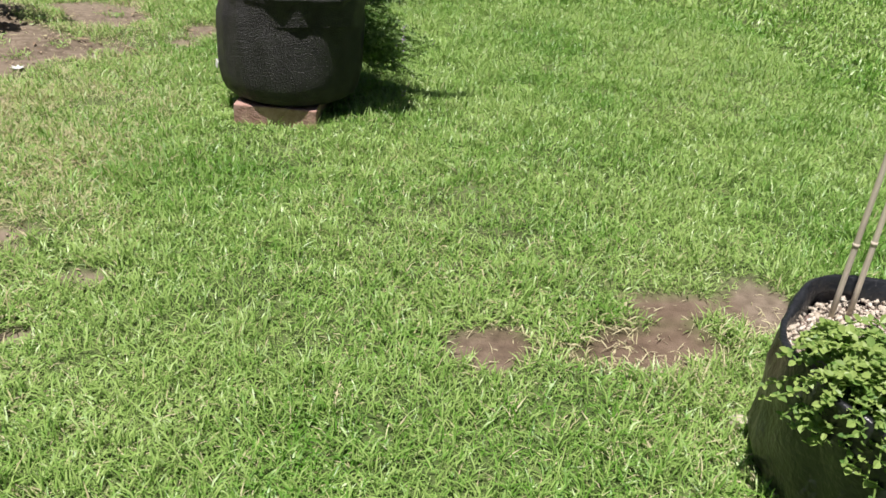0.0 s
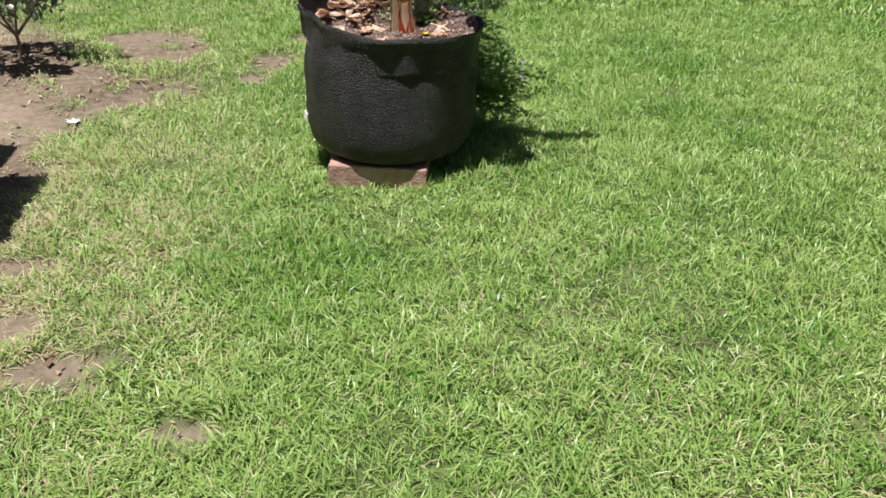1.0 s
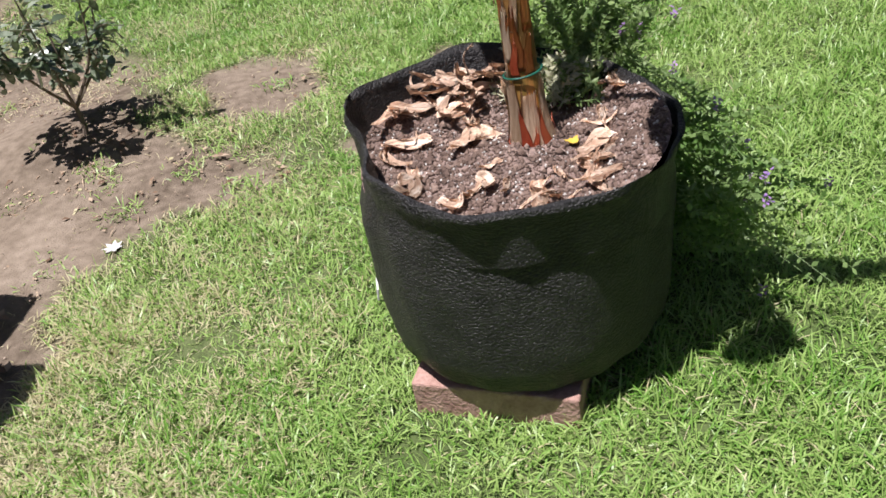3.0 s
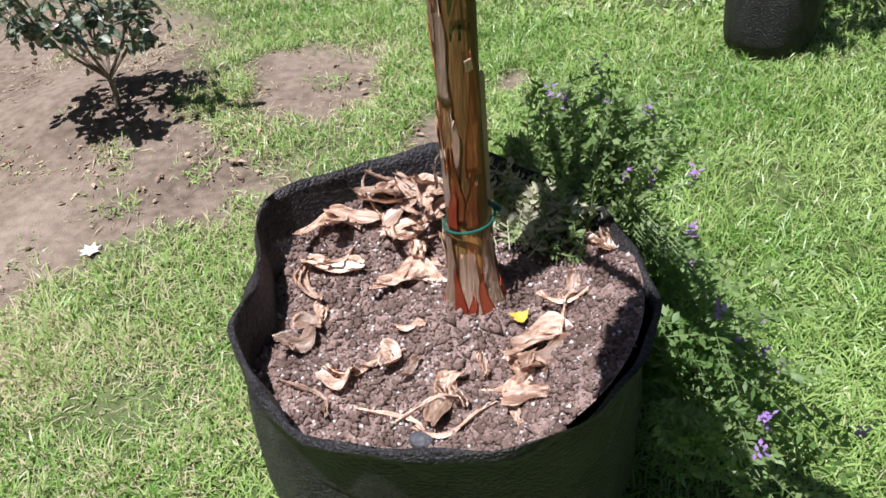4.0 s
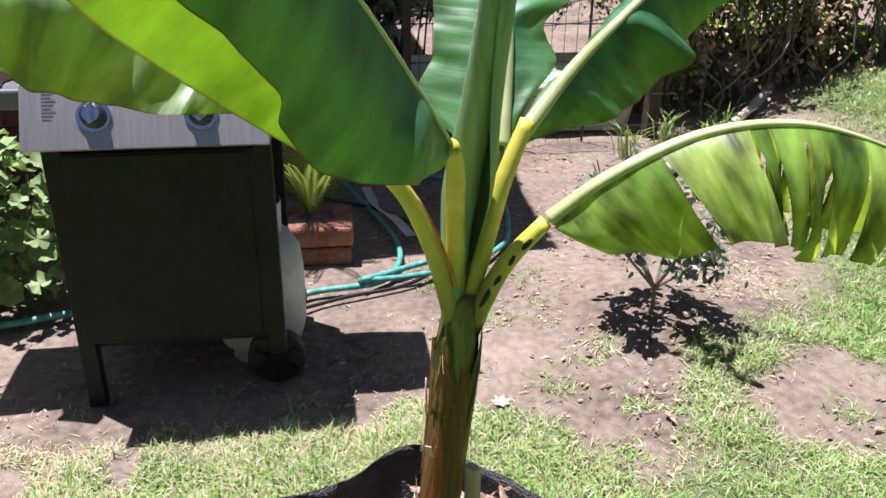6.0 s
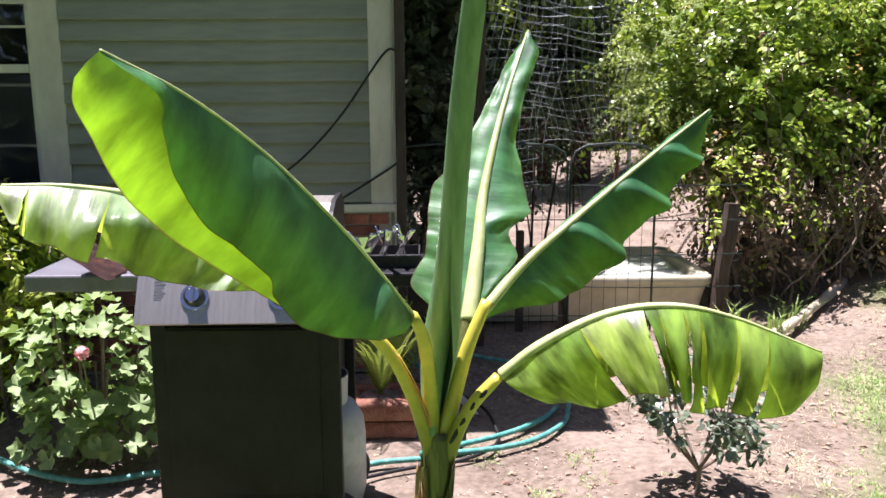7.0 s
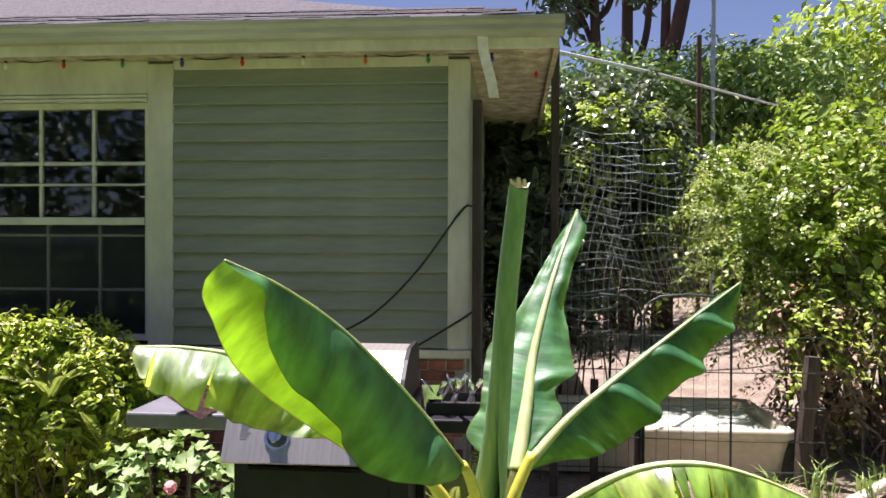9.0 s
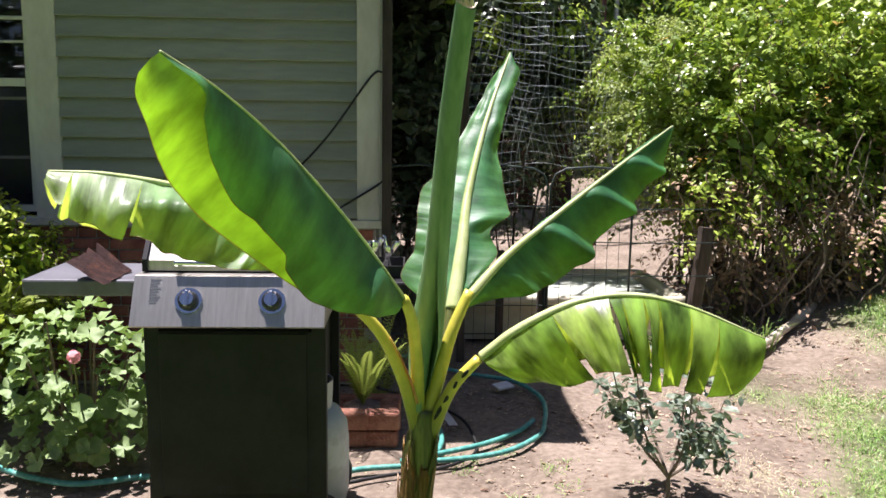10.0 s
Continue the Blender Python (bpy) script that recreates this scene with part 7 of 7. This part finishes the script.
# rolled new leaf
SP = catmull([(-0.394, 3.468, 1.05), (-0.40, 3.476, 1.17), (-0.38, 3.496, 1.314), (-0.32, 3.513, 1.535), (-0.268, 3.529, 1.683)], 44)
bm = bmesh.new()
turns = []
for i, p in enumerate(SP):
    u = i / (len(SP) - 1)
    T = (SP[min(i + 1, len(SP) - 1)] - SP[max(i - 1, 0)]).normalized()
    s = T.cross(Vector((0, 1, 0))).normalized()
    t2 = s.cross(T)
    row = []
    for k in range(31):
        a = 8.1 + 2.4 * u - 7.6 * (1 - k / 30)
        rad = (0.011 + 0.010 * min(1, u * 4) - 0.007 * u) * (1 + 0.10 * (k / 30)) + 0.019 * (k / 30) ** 4 * math.exp(-((u - 0.30) / 0.17) ** 2)
        row.append(bm.verts.new(p + (s * math.cos(a) + t2 * math.sin(a)) * rad + T * (0.004 * math.sin(a * 1.3) if i == len(SP) - 1 else 0)))
    turns.append(row)
for a, b in zip(turns, turns[1:]):
    for k in range(30):
        bm.faces.new((a[k], a[k + 1], b[k + 1], b[k]))
rolled = part("rolled_leaf", bm, M_ROLLED, banana, "tightly rolled new leaf standing upright", True)
bm = bmesh.new()
rt = random.Random(8)
for k in range(9):
    a = 0.7 * k
    b0 = SP[-1] + Vector((0.012 * math.cos(a), 0.012 * math.sin(a), -0.004))
    d = Vector((math.cos(a), math.sin(a), 0)) * rt.uniform(0.001, 0.006) + Vector((0, 0, rt.uniform(0.006, 0.014)))
    w = Vector((-math.sin(a), math.cos(a), 0)) * 0.005
    bm.faces.new([bm.verts.new(q) for q in (b0 - w, b0 + w, b0 + d + w * 0.4, b0 + d - w * 0.6)])
part("torn_tip", bm, M_SHEATH, rolled, "pale torn papery tip")

# stake and tie
part_stake = part("stake", boxed((-0.009, -0.006, SOIL_Z - 0.05), (0.009, 0.006, 0.815), 0.001, pose(-0.384, 3.502, 0, 0.6, 0.0, 35)), M_PALEWOOD)
tagged(part_stake, "pale wooden stake tied to the banana stem", "stake")
bm = bmesh.new()
ring = []
c, rad = stem_at(0.618)
for k in range(25):
    a = 2 * math.pi * k / 24
    ex = 0.013 * max(0, math.cos(a - 1.35)) ** 4
    ring.append(Vector((c.x + (rad + 0.007 + ex) * math.cos(a), c.y + (rad + 0.007 + ex) * math.sin(a), 0.618 + 0.006 * math.sin(a + 2))))
tube(bm, ring, 0.0021, 6)
tube(bm, catmull([ring[6], ring[6] + Vector((0.012, -0.004, 0.008)), ring[6] + Vector((0.035, -0.012, 0.004))], 6), 0.004, 6)
tagged(part("plant_tie", bm, M_TIE), "green plastic tape tied round the banana stem", "plant tie")


def vetch():
    v = thing("vetch", (-0.2, 3.6, SOIL_Z), "wispy purple-flowered vetch spilling over the grow bag", "vetch")
    r = random.Random(77)
    flowers = []

    def at(a, rad, z):
        return Vector((PC[0] + rad * math.cos(a), PC[1] + rad * math.sin(a), z))
    for k in range(335):
        kind = "up" if k < 85 else ("hang" if k < 190 else ("side" if k < 305 else "mat"))
        j = lambda s: Vector((r.gauss(0, s), r.gauss(0, s), r.gauss(0, s)))
        if kind == "up":
            a = r.uniform(0.85, 1.35)
            b0 = at(a, r.uniform(0.25, 0.285), SOIL_Z + 0.01)
            top = r.uniform(0.56, 0.68) + (0.05 if r.random() < 0.1 else 0)
            line = [b0, at(a + r.gauss(0, .08), r.uniform(0.30, 0.36), top - 0.05), at(a + r.gauss(0, .14), r.uniform(0.32, 0.46), top) + j(.02)]
        elif kind == "hang":
            a, a1 = r.uniform(0.95, 1.5), r.uniform(0.0, 1.25)
            b0 = at(a, r.uniform(0.27, 0.285), SOIL_Z + 0.02)
            end = r.uniform(0.08, 0.50)
            far = r.uniform(0.345, 0.39) + 0.07 * r.random() * (end < 0.35)
            line = [b0, at(a, 0.315, r.uniform(0.575, 0.60)), at(a * 0.4 + a1 * 0.6, far, (0.53 + end) / 2), at(a1 + r.gauss(0, .1), far + r.uniform(0.0, 0.05), end)]
        elif kind == "side":
            a, z = r.uniform(0.1, 1.0), r.uniform(0.12, 0.36)
            b0 = at(a, 0.31, z + 0.08)
            line = [b0, at(a + r.gauss(0, .1), r.uniform(0.37, 0.44), z + r.uniform(0.03, 0.09)), at(a + r.gauss(0, .16), r.uniform(0.45, 0.62), z + r.uniform(-0.08, 0.10))]
        else:
            a = r.uniform(1.0, 1.5)
            b0 = at(a, r.uniform(0.17, 0.23), SOIL_Z + 0.02)
            line = [b0, at(a + r.gauss(0, .2), 0.24, SOIL_Z + r.uniform(0.03, 0.08)), at(a + r.gauss(0, .2), r.uniform(0.24, 0.29), SOIL_Z + r.uniform(0.06, 0.12))]
        pts = catmull(line, 16)
        bm = bmesh.new()
        pts = catmull(pts, 26)
        tube(bm, pts, lambda u: 0.0014 * (1 - 0.5 * u), 4, cap=False)
        ring = list(bm.verts)
        for i in range(3, 27):
            t = (pts[i] - pts[i - 1]).normalized()
            for s in (-1, 1):
                d = (t.cross(Vector((r.gauss(0, .5), r.gauss(0, .5), 1))).normalized() * s + t * 0.5 + Vector((0, 0, r.uniform(-.2, .5)))).normalized()
                w = d.cross(Vector((r.gauss(0, 1), r.gauss(0, 1), r.gauss(0, 1)))).normalized() * r.uniform(0.0022, 0.0042) * (1.5 if kind == "side" else 1.1)
                le = r.uniform(0.011, 0.023)
                q = pts[i]
                bm.faces.new([ring[i * 4 + s + 1]] + [bm.verts.new(x) for x in (q + d * le * 0.5 + w, q + d * le, q + d * le * 0.5 - w)])
        part("sprig", bm, M_VETCHDRY if kind == "mat" and r.random() < 0.6 else M_VETCH, v)
        if k % 6 == 0 and kind != "mat":
            flowers.append(pts[-1] if r.random() < 0.6 else pts[20])
    for c in flowers:
        bm = bmesh.new()
        for k in range(14):
            p = c + Vector((r.gauss(0, .003), r.gauss(0, .003), 0.002 * k))
            d = Vector((r.gauss(0, 1), r.gauss(0, 1), r.uniform(-.5, .6))).normalized()
            w = d.cross(Vector((0, 0.2, 1))).normalized() * 0.003
            bm.faces.new([bm.verts.new(x) for x in (p, p + d * 0.005 + w, p + d * 0.011, p + d * 0.005 - w)])
        part("flower_spike", bm, M_PURPLE, v, "purple flower spike")


vetch()


# ---- other plants on the lawn ----
def small_bush():
    z = gz(-2.06, 4.46)
    b = thing("guava_bush", (-2.06, 4.46, z), "small grey-green leafy bush planted in bare soil", "bush")
    r = random.Random(5)
    tips = []
    foot = Vector((-2.06, 4.46, z - 0.02))
    crotch = foot + Vector((0.01, 0.005, 0.12))
    part("trunk", tube(bmesh.new(), catmull([foot, foot.lerp(crotch, 0.5) + Vector((0.006, 0.004, 0)), crotch], 8), lambda u: 0.0105 * (1 - 0.25 * u), 8), M_TWIG, b)
    for k in range(7):
        a = 0.9 * k + r.uniform(-.3, .3)
        rad = r.uniform(0.12, 0.22)
        tip = Vector((-2.06 + rad * math.cos(a), 4.46 + rad * 1.15 * math.sin(a), z + r.uniform(0.36, 0.60)))
        limb = catmull([crotch, crotch.lerp(tip, 0.45) + Vector((0.05 * math.cos(a), 0.05 * math.sin(a), -0.01)), tip], 12)
        part("branch", tube(bmesh.new(), limb, lambda u: 0.0065 * (1 - 0.7 * u), 6), M_TWIG, b)
        tips.append(limb[4:])
        for j in range(3):
            s0 = limb[r.randint(4, 9)]
            a2 = a + r.uniform(-1.2, 1.2)
            q = s0 + Vector((math.cos(a2), math.sin(a2), r.uniform(-0.2, 0.9))).normalized() * r.uniform(0.10, 0.17)
            twig = catmull([s0, s0.lerp(q, 0.5) + Vector((0, 0, 0.015)), q], 10)
            part("branch", tube(bmesh.new(), twig, lambda u: 0.0035 * (1 - 0.6 * u), 5), M_TWIG, b)
            tips += [twig[2:]] * 2
    lf = bmesh.new()
    q = [lf.verts.new(p) for p in ((0, 0, 0), (0.35, 0.26, 0.05), (0.75, 0.22, 0.04), (1, 0, -0.06), (0.75, -0.22, 0.04), (0.35, -0.26, 0.05), (0.5, 0, -0.02))]
    for i in range(6):
        lf.faces.new((q[6], q[i], q[(i + 1) % 6]))
    me = shared("leaf", lf, M_FEIJOA, True)
    for _ in range(298):
        pts = r.choice(tips)
        p = r.choice(pts) + Vector((r.gauss(0, .012), r.gauss(0, .012), r.gauss(0, .012)))
        piece("leaf", me, Matrix.Translation(p) @ pose(0, 0, 0, r.uniform(-45, 45), r.uniform(-25, 75), r.uniform(0, 360)) @ Matrix.Scale(r.uniform(0.042, 0.066), 4), b)
    V, F, P = leaf_sprays(np.random.default_rng(6), [((-2.06, 4.46, z + 0.42), (0.2, 0.22, 0.14)), ((-2.02, 4.5, z + 0.3), (0.16, 0.18, 0.08))], 34, 9, 0.05, 0.13, 0.5, 0.3, 0.5)
    place(new("inner_foliage", fast_mesh("inner_foliage", V, F, M_FEIJOA)), b)
    tg = boxed((-0.004, -0.0125, -0.05), (0.0, 0.0125, 0.05), 0.001, pose(-2.0, 4.3, 0.38, 6, 10, 20))
    part("plant_label", tg, M_WHITE, b, "white plastic plant label")


small_bush()


def herb_bag():
    c = (0.85, 1.10, gz(0.85, 1.10))
    bag = thing("plastic_grow_bag", c, "glossy black plastic grow bag with herbs and canes", "grow bag")
    bm = bmesh.new()

    def wob(a, t):
        return 0.010 * math.sin(3 * a + 1 + 2 * t) + 0.008 * math.sin(8 * a + 6 * t) * t + 0.006 * math.sin(15 * a + 9 * t + 2 * math.sin(5 * a)) * (1 - t) + 0.004 * math.sin(23 * t + 4 * math.sin(3 * a)), (0.012 * math.sin(4 * a) + 0.035 * max(0, math.cos(a - 0.93))) * max(0, t - 0.4) * 1.6
    rings = lathe(bm, [(0.225, 0.0), (0.258, 0.012), (0.268, 0.05), (0.272, 0.10), (0.274, 0.15), (0.277, 0.20), (0.278, 0.24), (0.277, 0.28), (0.283, 0.312), (0.277, 0.317), (0.271, 0.31), (0.266, 0.25)], c, 96, wob)
    bm.faces.new(rings[0][::-1])
    part("bag", bm, M_BAGPLASTIC, bag, smooth=True)
    bm = bmesh.new()
    lathe(bm, [(0.0, 0.28), (0.1, 0.278), (0.262, 0.27)], c, 32)
    part("soil", bm, M_SOIL, bag)
    a, rr = rng.uniform(0, 6.283, 9000), 0.268 * np.sqrt(rng.random(9000))
    crumbs("perlite", np.stack([c[0] + rr * np.cos(a), c[1] + rr * np.sin(a), np.full(9000, c[2] + 0.278) + 0.008 * rng.random(9000)], 1), 0.0042, M_CHIPS, "pale bark and perlite chips topping the plastic bag", "perlite")
    for (x, y, dx, dy) in ((0.758, 1.30, 0.02, 0.05), (0.806, 1.31, 0.0, 0.04)):
        pts = [Vector((x + dx * k / 12, y + dy * k / 12, c[2] + 0.25 + 1.2 * k / 12)) for k in range(13)]
        bm = bmesh.new()
        tube(bm, pts, lambda u: 0.0062 - 0.0015 * u, 10)
        for k in range(2, 12, 3):
            tube(bm, [pts[k] - Vector((0, 0, 0.004)), pts[k], pts[k] + Vector((0, 0, 0.004))], lambda u: 0.0071, 10)
        tagged(part("bamboo_cane", bm, M_BAMBOO, None, smooth=True), "pale bamboo cane stuck in the grow bag", "cane", "canes in the plastic bag")
    herb = thing("oregano", (0.75, 1.0, c[2] + 0.3), "trailing green oregano hanging over the bag rim", "herb")
    r = random.Random(15)
    outline = ((0, 0, 0), (0.3, 0.30, 0.10), (0.62, 0.33, 0.10), (0.85, 0.18, 0.02), (1, 0, -0.08), (0.85, -0.18, 0.02), (0.62, -0.33, 0.10), (0.3, -0.30, 0.10))
    for k in range(120):
        bm = bmesh.new()
        a = r.uniform(2.95, 4.8)
        b0 = Vector((c[0] - 0.07 + r.uniform(-.12, .12), c[1] - 0.05 + r.uniform(-.14, .14), c[2] + 0.275))
        out = r.uniform(0.24, 0.325)
        tip = Vector((c[0] + out * math.cos(a), c[1] + out * math.sin(a), c[2] + (r.uniform(0.20, 0.33) if out > 0.285 else r.uniform(0.31, 0.37))))
        pts = catmull([b0, b0.lerp(tip, 0.55) + Vector((0, 0, 0.06)), tip], 13)
        tube(bm, pts, 0.0016, 5)
        for i in range(3, 14):
            for q in range(4):
                size = r.uniform(0.014, 0.026) * (1.1 - 0.5 * (i / 13 if q < 2 else 0.6))
                m = Matrix.Translation(pts[i]) @ pose(0, 0, 0, r.uniform(-35, 35), r.uniform(-45, 20), 90 * q + 90 * (i % 2) * 0.5 + r.uniform(-25, 25)) @ Matrix.Scale(size, 4)
                mid = bm.verts.new(m @ Vector((0.5, 0, -0.03)))
                rim = [bm.verts.new(m @ Vector(p)) for p in outline]
                for j in range(8):
                    bm.faces.new((mid, rim[j], rim[(j + 1) % 8]))
        part("sprig", bm, M_HERB, herb)


herb_bag()

far_bag = felt_bag("grow_bag", (-0.045, 5.40, gz(0, 5.4)), [(0.11, 0.0), (0.135, 0.01), (0.145, 0.06), (0.15, 0.15), (0.152, 0.25), (0.150, 0.35), (0.152, 0.40), (0.147, 0.405), (0.143, 0.395), (0.141, 0.33)],
                   "smaller black felt grow bag standing on the lawn", lambda a: 0.01 * math.sin(3 * a), 48, 8)
bm = bmesh.new()
lathe(bm, [(0.0, 0.37), (0.08, 0.365), (0.148, 0.35)], (-0.045, 5.40, gz(0, 5.4)), 32)
part("soil", bm, M_SOIL, far_bag)
small = thing("sapling", (-0.045, 5.40, 0.4), "young leafy sapling in the smaller grow bag", "sapling")
part("trunk", tube(bmesh.new(), catmull([(-0.045, 5.40, 0.36), (-0.04, 5.41, 0.7), (-0.025, 5.43, 1.15)], 12), lambda u: 0.013 * (1 - 0.4 * u), 10), M_TWIG, small)
V, F = leaf_cloud(np.random.default_rng(95), [(-0.025, 5.43, 1.2), (-0.12, 5.33, 1.0)], [(0.22, 0.22, 0.25), (0.18, 0.18, 0.15)], 260, 0.10, up=0.5)
place(new("crown", fast_mesh("crown", V, F, M_HERB)), small)
# a stone by the plastic bag
bm = bmesh.new()
bmesh.ops.create_icosphere(bm, subdivisions=2, radius=0.024)
for v in bm.verts:
    v.co = Vector((v.co.x * 1.1, v.co.y * 0.9, v.co.z * 0.6)) * (1 + 0.12 * noise.noise(v.co * 50))
bmesh.ops.translate(bm, vec=(0.635, 1.30, gz(0.63, 1.3) + 0.012), verts=bm.verts)
tagged(part("stone", bm, surface("pale_stone", (0.42, 0.38, 0.28), (0.6, 0.55, 0.42), 20, 0.9)), "small pale stone beside the plastic grow bag", "stone")
